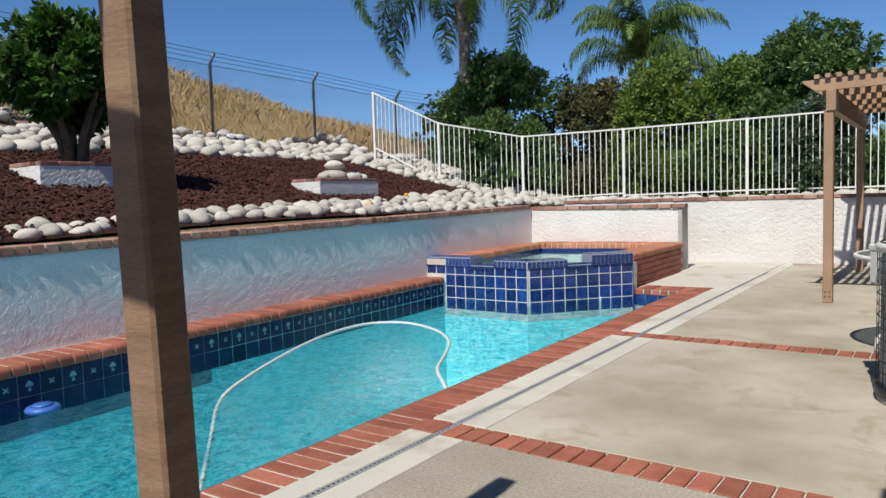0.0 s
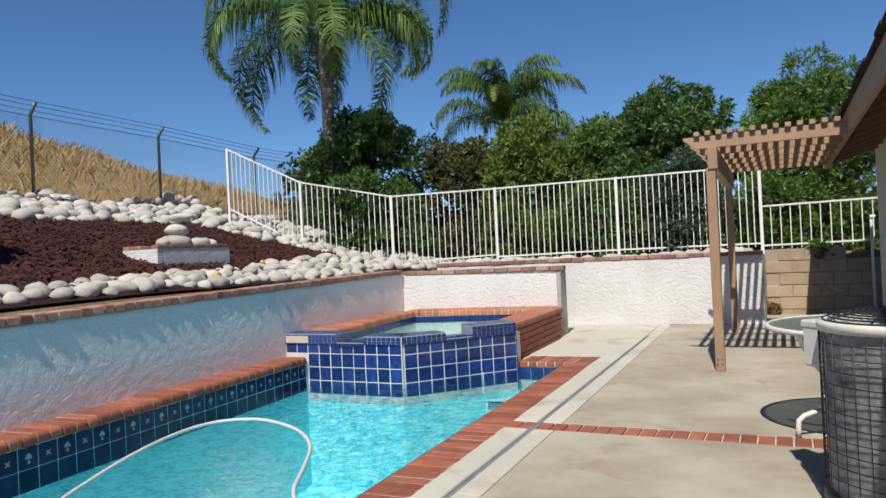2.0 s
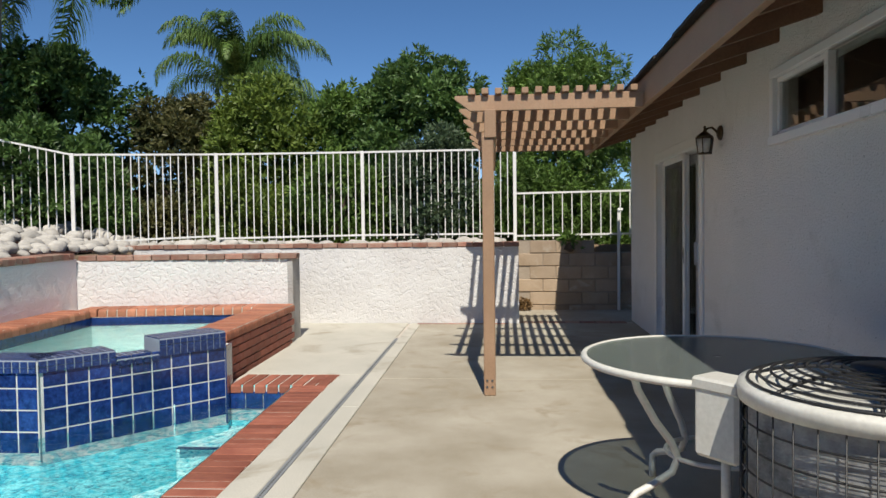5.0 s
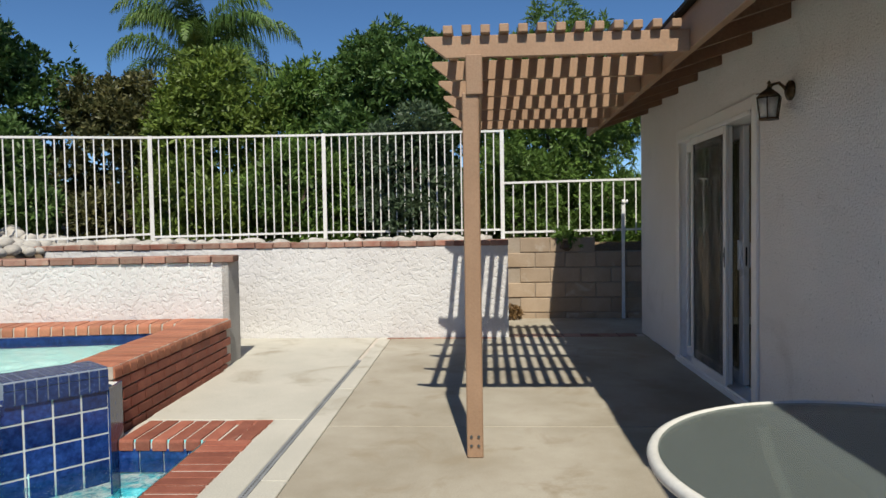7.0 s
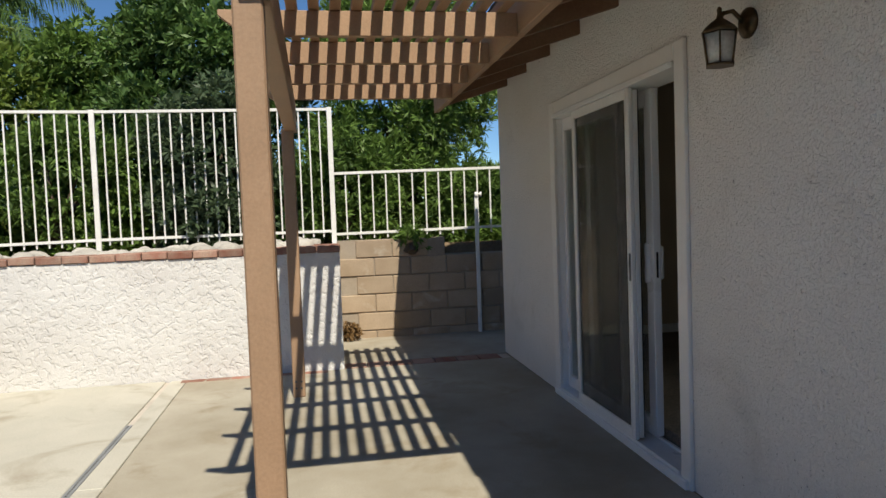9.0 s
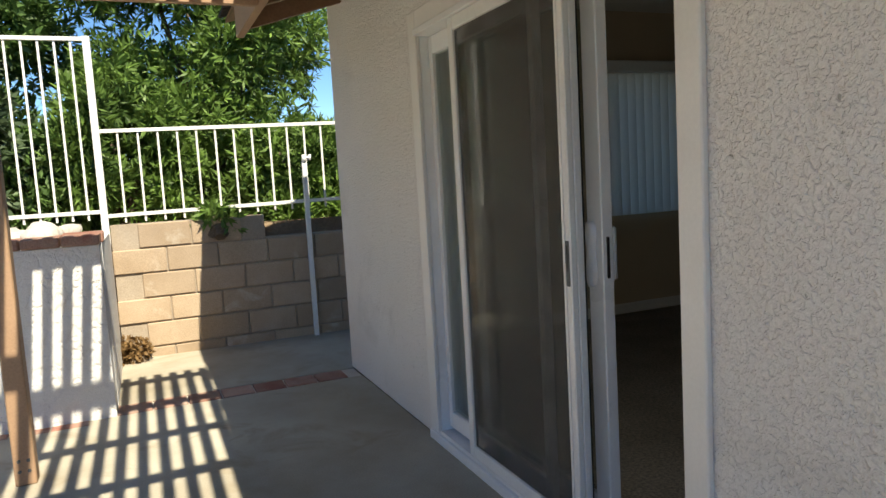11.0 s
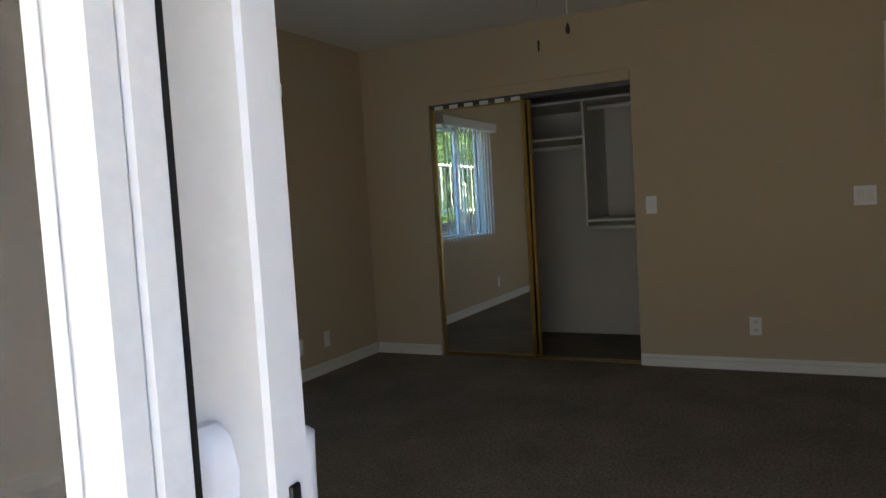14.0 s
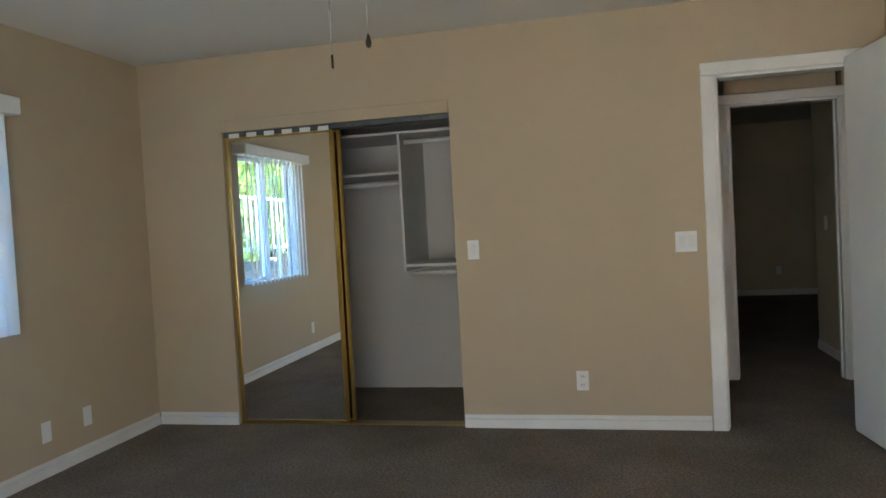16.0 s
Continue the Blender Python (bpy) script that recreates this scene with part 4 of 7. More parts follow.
# ---- windows ----
def slider_window(name, label, along_y, c0, c1, z0, z1, face, sign, frosted=False):
    """A two-pane sliding window set in a wall; face is the wall's outer plane, sign the way out."""
    w = thing(name, label, "window", (0, 0, 0), kind="structure")

    def bx(nm, mat, a0, a1, d0, d1, q0, q1, parent, bev=0.004):
        d0, d1 = sorted((face + sign * d0, face + sign * d1))
        rows = (d0, d1, a0, a1, q0, q1) if along_y else (a0, a1, d0, d1, q0, q1)
        return boxes(nm, mat, parent, [rows], bev)

    t = 0.055
    bx("window_frame", VINYL, c0 - 0.05, c1 + 0.05, -0.02, 0.03, z1, z1 + t, w)
    bx("window_sill", VINYL, c0 - 0.05, c1 + 0.05, -0.02, 0.04, z0 - t, z0, w)
    bx("window_frame", VINYL, c0 - 0.05, c0, -0.02, 0.03, z0, z1, w)
    bx("window_frame", VINYL, c1, c1 + 0.05, -0.02, 0.03, z0, z1, w)
    mid = (c0 + c1) / 2
    bx("mullion", VINYL, mid - 0.022, mid + 0.022, -0.045, 0.012, z0, z1, w)
    bx("sash_frame", VINYL, mid + 0.022, c1, -0.04, 0.0, z0, z0 + 0.03, w)
    bx("sash_frame", VINYL, mid + 0.022, c1, -0.04, 0.0, z1 - 0.03, z1, w)
    bx("sash_frame", VINYL, c1 - 0.03, c1, -0.04, 0.0, z0 + 0.03, z1 - 0.03, w)
    for a0, a1, d in ((c0, mid - 0.022, -0.03), (mid + 0.022, c1 - 0.03, -0.02)):
        p = bx("pane", GLASS, a0, a1, d - 0.004, d, z0, z1, w, 0)
    return w


slider_window("window_1", "high white vinyl sliding window in the stucco wall", True, WIN_Y0, WIN_Y1, WIN_Z0, WIN_Z1, 0.0, -1)
slider_window("window_2", "white vinyl bedroom window behind vertical blinds", False, NWX0, NWX1, NWZ0, NWZ1, 1.51, 1)

# ---- sliding glass door ----
SCREEN, _n, _l, _b = base_mat("insect screen", 0.8)
_b.inputs["Base Color"].default_value = (0.062, 0.060, 0.053, 1)
_tr = _n.new("ShaderNodeBsdfTransparent")
_mx = _n.new("ShaderNodeMixShader")
_tc = _n.new("ShaderNodeTexCoord")
_ns = noise_node(_n, _l, _tc.outputs["Object"], 6.0, 4.0)
_mr = _n.new("ShaderNodeMapRange")
_mr.inputs["To Min"].default_value = 0.40
_mr.inputs["To Max"].default_value = 0.66
_sp = _n.new("ShaderNodeSeparateXYZ")
_l.new(_tc.outputs["Object"], _sp.inputs[0])
_sum = _ns.outputs["Fac"]
for _axis, _pitch in (("Z", 0.0028), ("Y", 0.0022)):
    # woven threads, and the vertical streaks of dust between them
    _mu = _n.new("ShaderNodeMath")
    _mu.operation = "MULTIPLY"
    _mu.inputs[1].default_value = 2 * math.pi / _pitch
    _l.new(_sp.outputs[_axis], _mu.inputs[0])
    _si = _n.new("ShaderNodeMath")
    _si.operation = "SINE"
    _l.new(_mu.outputs[0], _si.inputs[0])
    _ma = _n.new("ShaderNodeMath")
    _ma.operation = "MULTIPLY_ADD"
    _ma.inputs[1].default_value = 0.28
    _l.new(_si.outputs[0], _ma.inputs[0])
    _l.new(_sum, _ma.inputs[2])
    _sum = _ma.outputs[0]
_mp = _n.new("ShaderNodeMapping")
_mp.inputs["Scale"].default_value = (1.0, 60.0, 2.5)
_l.new(_tc.outputs["Object"], _mp.inputs["Vector"])
_st = noise_node(_n, _l, _mp.outputs["Vector"], 1.0, 3.0)
_rc = _n.new("ShaderNodeValToRGB")
ramp_set(_rc, [(0.35, (0.058, 0.057, 0.052)), (0.65, (0.105, 0.103, 0.095))])
_l.new(_st.outputs["Fac"], _rc.inputs["Fac"])
_l.new(_rc.outputs["Color"], _b.inputs["Base Color"])
_l.new(_sum, _mr.inputs["Value"])
_l.new(_mr.outputs["Result"], _mx.inputs[0])
_l.new(_tr.outputs[0], _mx.inputs[1])
_l.new(_b.outputs[0], _mx.inputs[2])
_l.new(_mx.outputs[0], _n["Material Output"].inputs["Surface"])

door = thing("door_1", "half-open white vinyl sliding patio door with insect screen", "door", (0, 0, 0), kind="structure")
D0, D1, DZ = -1.99, -0.055, 2.095
boxes("trim", WHITE_TRIM, door, [(-0.022, 0.0, D0, D0 + 0.09, 0.0, DZ), ], 0.004)
boxes("trim", WHITE_TRIM, door, [(-0.022, 0.0, D1 - 0.09, D1, 0.0, DZ)], 0.004)
boxes("trim", WHITE_TRIM, door, [(-0.022, 0.0, D0 + 0.09, D1 - 0.09, DZ - 0.09, DZ)], 0.004)
boxes("jamb", VINYL, door, [(0.001, 0.165, D0 + 0.062, D0 + 0.098, 0.04, DZ - 0.09)], 0.003)
boxes("jamb", VINYL, door, [(0.001, 0.165, D1 - 0.085, D1 - 0.06, 0.04, DZ - 0.09)], 0.003)
boxes("head", VINYL, door, [(-0.035, 0.165, D0 + 0.09, D1 - 0.09, DZ - 0.118, DZ - 0.088)], 0.003)
boxes("sill", VINYL, door, [(-0.04, 0.168, D0 + 0.02, D1 - 0.02, 0.0, 0.045)], 0.004)
boxes("track", WHITE_METAL, door, [(-0.02, -0.012, D0 + 0.118, D1 - 0.118, 0.045, 0.06), (0.129, 0.136, D0 + 0.118, D1 - 0.09, 0.045, 0.06)])


def panel(name, y0, y1, x0, x1, stile, rail, fill, fill_name, fill_x, mat):
    p = new(name)
    p.parent = door
    z0, z1 = 0.062, DZ - 0.12
    boxes("stile", mat, p, [(x0, x1, y0, y0 + stile, z0, z1)], 0.004)
    boxes("stile", mat, p, [(x0, x1, y1 - stile, y1, z0, z1)], 0.004)
    boxes("rail", mat, p, [(x0, x1, y0 + stile, y1 - stile, z1 - rail, z1)], 0.004)
    boxes("rail", mat, p, [(x0, x1, y0 + stile, y1 - stile, z0, z0 + rail)], 0.004)
    boxes(fill_name, fill, p, [(fill_x, fill_x + 0.003, y0 + stile, y1 - stile, z0 + rail, z1 - rail)])
    return p


def moulded(bm, x, y, pts, half):
    """A rounded plate standing off the stile: pts are (height, half width) from bottom to top."""
    rows = []
    for z, w in pts:
        rows.append([bm.verts.new((x - half * q, y + w * p, z)) for p, q in ((-1.0, 0.0), (-0.92, 0.6), (-0.55, 1.0), (0.55, 1.0), (0.92, 0.6), (1.0, 0.0))])
    for r, q in zip(rows, rows[1:]):
        for k in range(5):
            f = bm.faces.new((r[k], r[k + 1], q[k + 1], q[k]))
            f.smooth = True
    bm.faces.new(rows[0])
    bm.faces.new(rows[-1][::-1])
    bmesh.ops.recalc_face_normals(bm, faces=bm.faces[:])


panel("fixed_panel", -1.10, -0.141, 0.045, 0.085, 0.036, 0.085, GLASS, "pane", 0.063, VINYL)
sl = panel("sliding_panel", -1.388, -0.40, 0.110, 0.155, 0.085, 0.085, GLASS, "pane", 0.131, VINYL)
sc = panel("screen_panel", -1.402, -0.525, -0.024, 0.002, 0.047, 0.055, SCREEN, "screen", -0.013, WHITE_METAL)
# raised ridge and dark pile seal along the screen's leading edge
boxes("ridge", WHITE_METAL, sc, [(-0.029, -0.0242, -1.374, -1.362, 0.07, DZ - 0.13)], 0.002)
boxes("edge_channel", WHITE_METAL, sc, [(0.0025, 0.030, -1.4015, -1.375, 0.07, DZ - 0.13)], 0.003)
boxes("pile_seal", BLACK, sc, [(0.0305, 0.036, -1.398, -1.393, 0.07, DZ - 0.13)])
# handle: white moulded plate outside, pull bar inside
bm = bmesh.new()
moulded(bm, 0.1095, -1.335, [(0.915, 0.006), (0.925, 0.017), (0.955, 0.024), (0.99, 0.022), (1.02, 0.014), (1.05, 0.014), (1.07, 0.020), (1.10, 0.023), (1.125, 0.017), (1.135, 0.006)], 0.022)
part("handle", bm, VINYL, sl, "white moulded pull handle")
bm = bmesh.new()
tube(bm, [(0.154, -1.360, 0.94), (0.168, -1.366, 0.945), (0.171, -1.367, 0.98), (0.171, -1.367, 1.07), (0.168, -1.366, 1.105), (0.154, -1.360, 1.11)], [0.016, 0.015, 0.010, 0.010, 0.015, 0.016], 10)
part("pull_bar", bm, VINYL, sl)
boxes("lock_slot", BLACK, sl, [(0.126, 0.138, -1.3915, -1.3875, 0.945, 1.085)], 0.0015)
lt_ = boxes("latch", GALV, sc, [(-0.028, -0.0242, -1.396, -1.376, 0.935, 1.085)], 0.0018, "grey screen latch plate")
boxes("latch_recess", BLACK, lt_, [(-0.0295, -0.0281, -1.391, -1.381, 0.985, 1.07)], 0.0006)
boxes("latch_lever", GALV, lt_, [(-0.034, -0.0296, -1.389, -1.383, 1.01, 1.045)], 0.002)
# ---- ground ----
def lerp_table(v, table):
    return float(np.interp(v, [a for a, _ in table], [b for _, b in table]))


LOW_ROCK = [(-12, 0.45), (-7.15, 0.51), (-5.9, 0.67), (-3.8, 1.06), (-1.4, 1.28), (0.3, 1.46)]
HIGH_ROCK = [(-12, 4.2), (-2.8, 4.3), (-0.6, 4.4), (0.35, 1.4), (0.4, 0.0)]


def hill(x, y):
    """Height of the garden bank and the hillside behind it."""
    d = wall_x(y) - x
    if y > 2.95 and d < 2.5:
        return 1.02
    if d < 0.3:
        z = 1.0
    elif d < 2:
        z = 0.96 + 0.2 * d
    elif d < 6:
        z = 1.36 + 0.27 * (d - 2)
    else:
        crest = 5.1 - 0.17 * max(-1.5, y - 1.0)
        crest = max(crest, 2.6)
        s = min(1.0, (d - 6) / 10.0)
        z = 2.44 + (crest - 2.44) * (s * (2 - s)) if d < 16 else crest - 0.10 * (d - 16)
    back = max(0.0, min(1.0, (y - 3.5) / 4.0)) * max(0.0, min(1.0, (6 - d) / 4))
    z = max(0.98, z) * (1 - back) + 0.9 * back
    n = noise.noise(Vector((x * 0.5, y * 0.5, 0.3))) * (0.05 if d < 6 else 0.28)
    return z + n


us = sorted(set([-400, -250, -150, -90, -60, -45, -36, -30, -26, -23, -20] + [round(-18 + 0.5 * i, 2) for i in range(24)] + [round(-6 + 0.3 * i, 2) for i in range(19)] +
                [-0.3, -0.2, -0.06, 0.3, 1, 2, 3, 4, 4.5, 4.75, 4.9, 5.05, 5.2, 5.5, 6, 7, 8, 10, 14, 20, 40, 90, 200, 400]))
vs = sorted(set([-400, -200, -100, -60, -40, -30, -24, -20, -17, -14.6, -14.3] + [round(-14 + 0.4 * i, 2) for i in range(38)] + [1.31, 1.44, 1.8, 2.2, 2.5, 2.81, 2.9, 3.2, 3.6, 4, 4.5, 5, 6, 7, 8, 10, 12, 15, 20, 30, 50, 100, 200, 400]))
verts, faces = [], []
for v in vs:
    for u in us:
        x = wall_x(max(-14, min(4, v))) + u
        inner = u > -0.1 and -14.5 < v and (v < 1.38 or (x > -1.66 and v < 2.86))
        if inner:
            z = -2.2
        elif u > -0.1 and v <= -14.3:
            z = -0.05
        elif u > -0.1:
            z = 1.0 if v < 3.4 else 0.9
        else:
            z = hill(x, v)
        verts.append((x, v, z))
k = len(us)
for j in range(len(vs) - 1):
    for i in range(k - 1):
        faces.append((j * k + i, j * k + i + 1, (j + 1) * k + i + 1, (j + 1) * k + i))
tagged(raw("ground", verts, faces, DIRT, None, "", True), "dry brown soil of the hillside and yard", "ground", "", "structure")

# ---- mulch bed ----
rg = np.random.RandomState(11)
verts, faces = [], []
ys = [round(-12 + 0.2 * i, 2) for i in range(63)]
for y in ys:
    lo, hi = 0.2, 4.6
    for i in range(18):
        d = lo + (hi - lo) * i / 17
        x = wall_x(y) - d
        verts.append((x, y, hill(x, y) + 0.03))
for j in range(len(ys) - 1):
    for i in range(17):
        faces.append((j * 18 + i, (j + 1) * 18 + i, (j + 1) * 18 + i + 1, j * 18 + i + 1))
tagged(raw("mulch_bed", verts, faces, MULCH_GROUND, None, "", True), "bed of dark red-brown bark mulch", "mulch", "", "structure")
verts, faces = [], []
CHIP = surface("bark chip", (0.035, 0.013, 0.012), (0.095, 0.035, 0.029), 9.0, 70, 0.9, spec=0.2, bump=0.5, fine_amount=0.4)
for _ in range(16000):
    y = rg.uniform(-10.5, 0.4)
    lo, hi = lerp_table(y, LOW_ROCK) - 0.15, lerp_table(y, HIGH_ROCK) + 0.1
    if hi <= lo:
        continue
    d = lo + (hi - lo) * rg.rand()
    x = wall_x(y) - d
    z = hill(x, y) + 0.03 + rg.uniform(0, 0.03)
    a, t = rg.uniform(0, 6.28), rg.uniform(-0.5, 0.5)
    l, w = rg.uniform(0.02, 0.055), rg.uniform(0.008, 0.016)
    c, s = math.cos(a), math.sin(a)
    b = len(verts)
    for u, v, h in ((-l, -w, -l * t), (l, -w, l * t), (l, w, l * t), (-l, w, -l * t), (-l * .8, 0, -l * t + w), (l * .8, 0, l * t + w)):
        verts.append((x + u * c - v * s, y + u * s + v * c, z + h))
    faces += [(b, b + 1, b + 5, b + 4), (b + 2, b + 3, b + 4, b + 5), (b, b + 4, b + 3), (b + 1, b + 2, b + 5)]
tagged(raw("bark_mulch", verts, faces, CHIP), "loose dark red bark chips", "mulch", "", "stuff")

# ---- river rocks ----
def rock_mesh(seed, sub=3):
    r = random.Random(seed)
    bm = bmesh.new()
    bmesh.ops.create_icosphere(bm, subdivisions=sub, radius=1.0)
    o = Vector((r.uniform(0, 50), r.uniform(0, 50), r.uniform(0, 50)))
    sx, sy, sz = r.uniform(0.85, 1.35), r.uniform(0.75, 1.0), r.uniform(0.55, 0.78)
    for v in bm.verts:
        n = v.co.normalized()
        k = 1 + 0.22 * noise.noise(n * 1.1 + o) + 0.05 * noise.noise(n * 3.2 + o)
        v.co = Vector((n.x * sx, n.y * sy, n.z * sz)) * k
    for f in bm.faces:
        f.smooth = True
    return bm


near_rock = []
for i in range(9):
    me = mesh_of("river_rock", rock_mesh(i), ROCK)
    near_rock.append(me)
coarse = []
for i in range(6):
    bm = rock_mesh(40 + i, 2)
    coarse.append(([v.co.copy() for v in bm.verts], [[v.index for v in f.verts] for f in bm.faces]))
    bm.free()
rr = random.Random(21)
spots = []


def try_rock(x, y, r):
    for a, b, c in spots:
        if (a - x) ** 2 + (b - y) ** 2 < ((r + c) * 0.78) ** 2:
            return False
    spots.append((x, y, r))
    return True


near = []
while len(near) < 230 and len(spots) < 4000:
    y = rr.uniform(-11.5, 0.6)
    w = lerp_table(y, LOW_ROCK)
    x = wall_x(y) - 0.30 - rr.random() * max(0.05, w - 0.25)
    r = rr.uniform(0.07, 0.135)
    if try_rock(x, y, r):
        near.append((x, y, r))
    else:
        spots.append((999, 999, 0))
rest = []
for _ in range(9000):
    y = rr.uniform(-9.5, 2.75)
    if y > 1.5:
        x = rr.uniform(-12.0, -1.75)
        d = wall_x(y) - x
        if y > 2.72 or (d > 0.9 and y > 1.2 + 0.0 * d + 0.4 and d < 3 and x > -9.4 and y > 2.2):
            continue
    else:
        d = rr.uniform(0.15, 6.3)
        x = wall_x(y) - d
        if d < lerp_table(y, HIGH_ROCK) and d > lerp_table(y, LOW_ROCK):
            continue
        if y < 0.3 and d < lerp_table(y, LOW_ROCK):
            continue
    if -8.3 > x > -9.2 and -7.8 < y < -6.3:
        continue
    r = rr.uniform(0.09, 0.17) if d > 1 else rr.uniform(0.07, 0.13)
    if try_rock(x, y, r):
        rest.append((x, y, r))
for x, y, r in near:
    ob = new("river_rock", near_rock[rr.randrange(9)])
    ob.matrix_basis = pose(x, y, max(hill(x, y), west_top(y) + 0.03) + r * 0.42, rr.uniform(-14, 14), rr.uniform(-14, 14), rr.uniform(0, 360)) @ Matrix.Scale(r, 4)
    tagged(ob, "rounded pale grey river rock edging the mulch bed", "rock", "river rocks")
verts, faces = [], []
for x, y, r in rest:
    vv, ff = coarse[rr.randrange(6)]
    m = pose(x, y, hill(x, y) + r * 0.45, rr.uniform(-15, 15), rr.uniform(-15, 15), rr.uniform(0, 360)) @ Matrix.Scale(r, 4)
    b = len(verts)
    verts += [tuple(m @ v) for v in vv]
    faces += [[b + i for i in f] for f in ff]
# pale stones along the fence foot, behind the white garden wall
x = -7.4
while x < -1.9:
    r = rr.uniform(0.075, 0.13) * (1.0 if x < -4.5 else 0.8)
    ob = new("river_rock", near_rock[rr.randrange(9)])
    ob.matrix_basis = pose(x, GARDEN_Y + 0.42 + rr.uniform(-0.05, 0.1), 1.03 + r * 0.45, rr.uniform(-12, 12), rr.uniform(-12, 12), rr.uniform(0, 360)) @ Matrix.Diagonal((r * 1.25, r, r * 0.75, 1))
    tagged(ob, "rounded pale river rock behind the white garden wall", "rock", "edging stones")
    x += r * rr.uniform(2.2, 3.6)
ROCK_FAR = surface("pale rock field", (0.42, 0.39, 0.35), (0.58, 0.55, 0.50), 2.2, 60, 0.85, spec=0.25, bump=0.4, dist=0.004, fine_amount=0.3)
tagged(raw("rock_field", verts, faces, ROCK_FAR, None, "", True), "field of rounded pale river rocks on the bank", "rocks", "", "stuff")

# windfall orange among the rocks
orange = tagged(new("orange"), "small ripe orange lying among the pale rocks", "fruit")
orange.location = (-6.93, -4.26, 1.165)
bm = bmesh.new()
bmesh.ops.create_uvsphere(bm, u_segments=16, v_segments=10, radius=0.038)
for v in bm.verts:
    v.co.z *= 0.93
    if abs(v.co.x) + abs(v.co.y) < 0.005:
        v.co.z *= 0.88
for f in bm.faces:
    f.smooth = True
part("peel", bm, surface("orange peel", (0.62, 0.26, 0.02), (0.72, 0.33, 0.03), 20, 300, 0.45, spec=0.4, bump=0.3, dist=0.001, fine_amount=0.1), orange)
bm = bmesh.new()
lathe(bm, [(0.003, 0.030), (0.005, 0.034), (0.002, 0.037)], 6)
part("stalk", bm, DIRT, orange)

# ---- white fence ----
def hill_base(x, y):
    return hill(x, y)


fence = thing("fence", "white painted metal picket fence on the bank", "fence", (0, 0, 0))
pk_bm = bmesh.new()
box(pk_bm, -0.0075, 0.0075, -0.0075, 0.0075, 0, 1)
PK = mesh_of("picket", pk_bm, FENCE_WHITE)


def fence_run(p, q, h, posts, base=None, pitch=0.108):
    """Pickets between two top points p and q, with rails."""
    p, q = Vector(p), Vector(q)
    n = (q - p).length
    turn = math.degrees(math.atan2(q.y - p.y, q.x - p.x))
    k = max(2, int(n / pitch))
    for i in range(1, k):
        c = p.lerp(q, i / k)
        o = piece("picket", PK, fence, c.x, c.y, c.z - h, turn)
        o.matrix_basis = pose(c.x, c.y, c.z - h, 0, 0, turn) @ Matrix.Diagonal((1, 1, h, 1))
    for dz in (0.0, -h + 0.06):
        bm = bmesh.new()
        a, b = p + Vector((0, 0, dz)), q + Vector((0, 0, dz))
        side = Vector((-(q.y - p.y), q.x - p.x, 0)).normalized() * 0.017
        up = Vector((0, 0, 0.014))
        r = []
        for c in (a, b):
            r.append([bm.verts.new(c + side * s + up * t) for s, t in ((-1, -1), (1, -1), (1, 1), (-1, 1))])
        for j in range(4):
            bm.faces.new((r[0][j], r[0][(j + 1) % 4], r[1][(j + 1) % 4], r[1][j]))
        bm.faces.new(r[0])
        bm.faces.new(r[1][::-1])
        part("rail", bm, FENCE_WHITE, fence)
    for c in posts:
        bm = bmesh.new()
        box(bm, -0.026, 0.026, -0.026, 0.026, -h - 0.2, 0.02)
        bevel(bm, 0.004)
        o = part("post", bm, FENCE_WHITE, fence)
        o.matrix_basis = pose(*c, 0, 0, turn)


FP = [(-11.16, 0.66, 3.56), (-9.53, 0.82, 2.77), (-7.88, 1.40, 2.40), (-6.15, 2.36, 2.465), (-3.93, 2.72, 2.49), (-1.55, 2.72, 2.49)]
fence_run(FP[0], FP[1], 1.25, [FP[0], FP[1]])
fence_run(FP[1], FP[2], 1.25, [FP[2]])
fence_run(FP[2], FP[3], 1.32, [FP[3]])
fence_run(FP[3], FP[4], 1.36, [FP[4]])
fence_run(FP[4], FP[5], 1.36, [FP[5]])
fence_run((-1.55, 2.82, 1.81), (3.0, 2.82, 1.86), 0.72, [(3.0, 2.82, 1.86)], pitch=0.145)

pole = thing("pipe_post", "white square post clamped to the low fence", "post", (0.02, 2.70, 0.0))
boxes("post", WHITE_METAL, pole, [(-0.019, 0.019, -0.019, 0.019, 0.0, 1.50)], 0.003)
bm = bmesh.new()
tube(bm, [(0, -0.01, 1.50), (0.005, -0.01, 1.56)], 0.02, 8)
tube(bm, [(0.0, -0.01, 1.535), (0.06, -0.02, 1.535)], 0.010, 6)
tube(bm, [(0.045, -0.02, 1.51), (0.05, -0.02, 1.56)], 0.012, 6)
part("clamp", bm, WHITE_METAL, pole, "white pipe fitting")

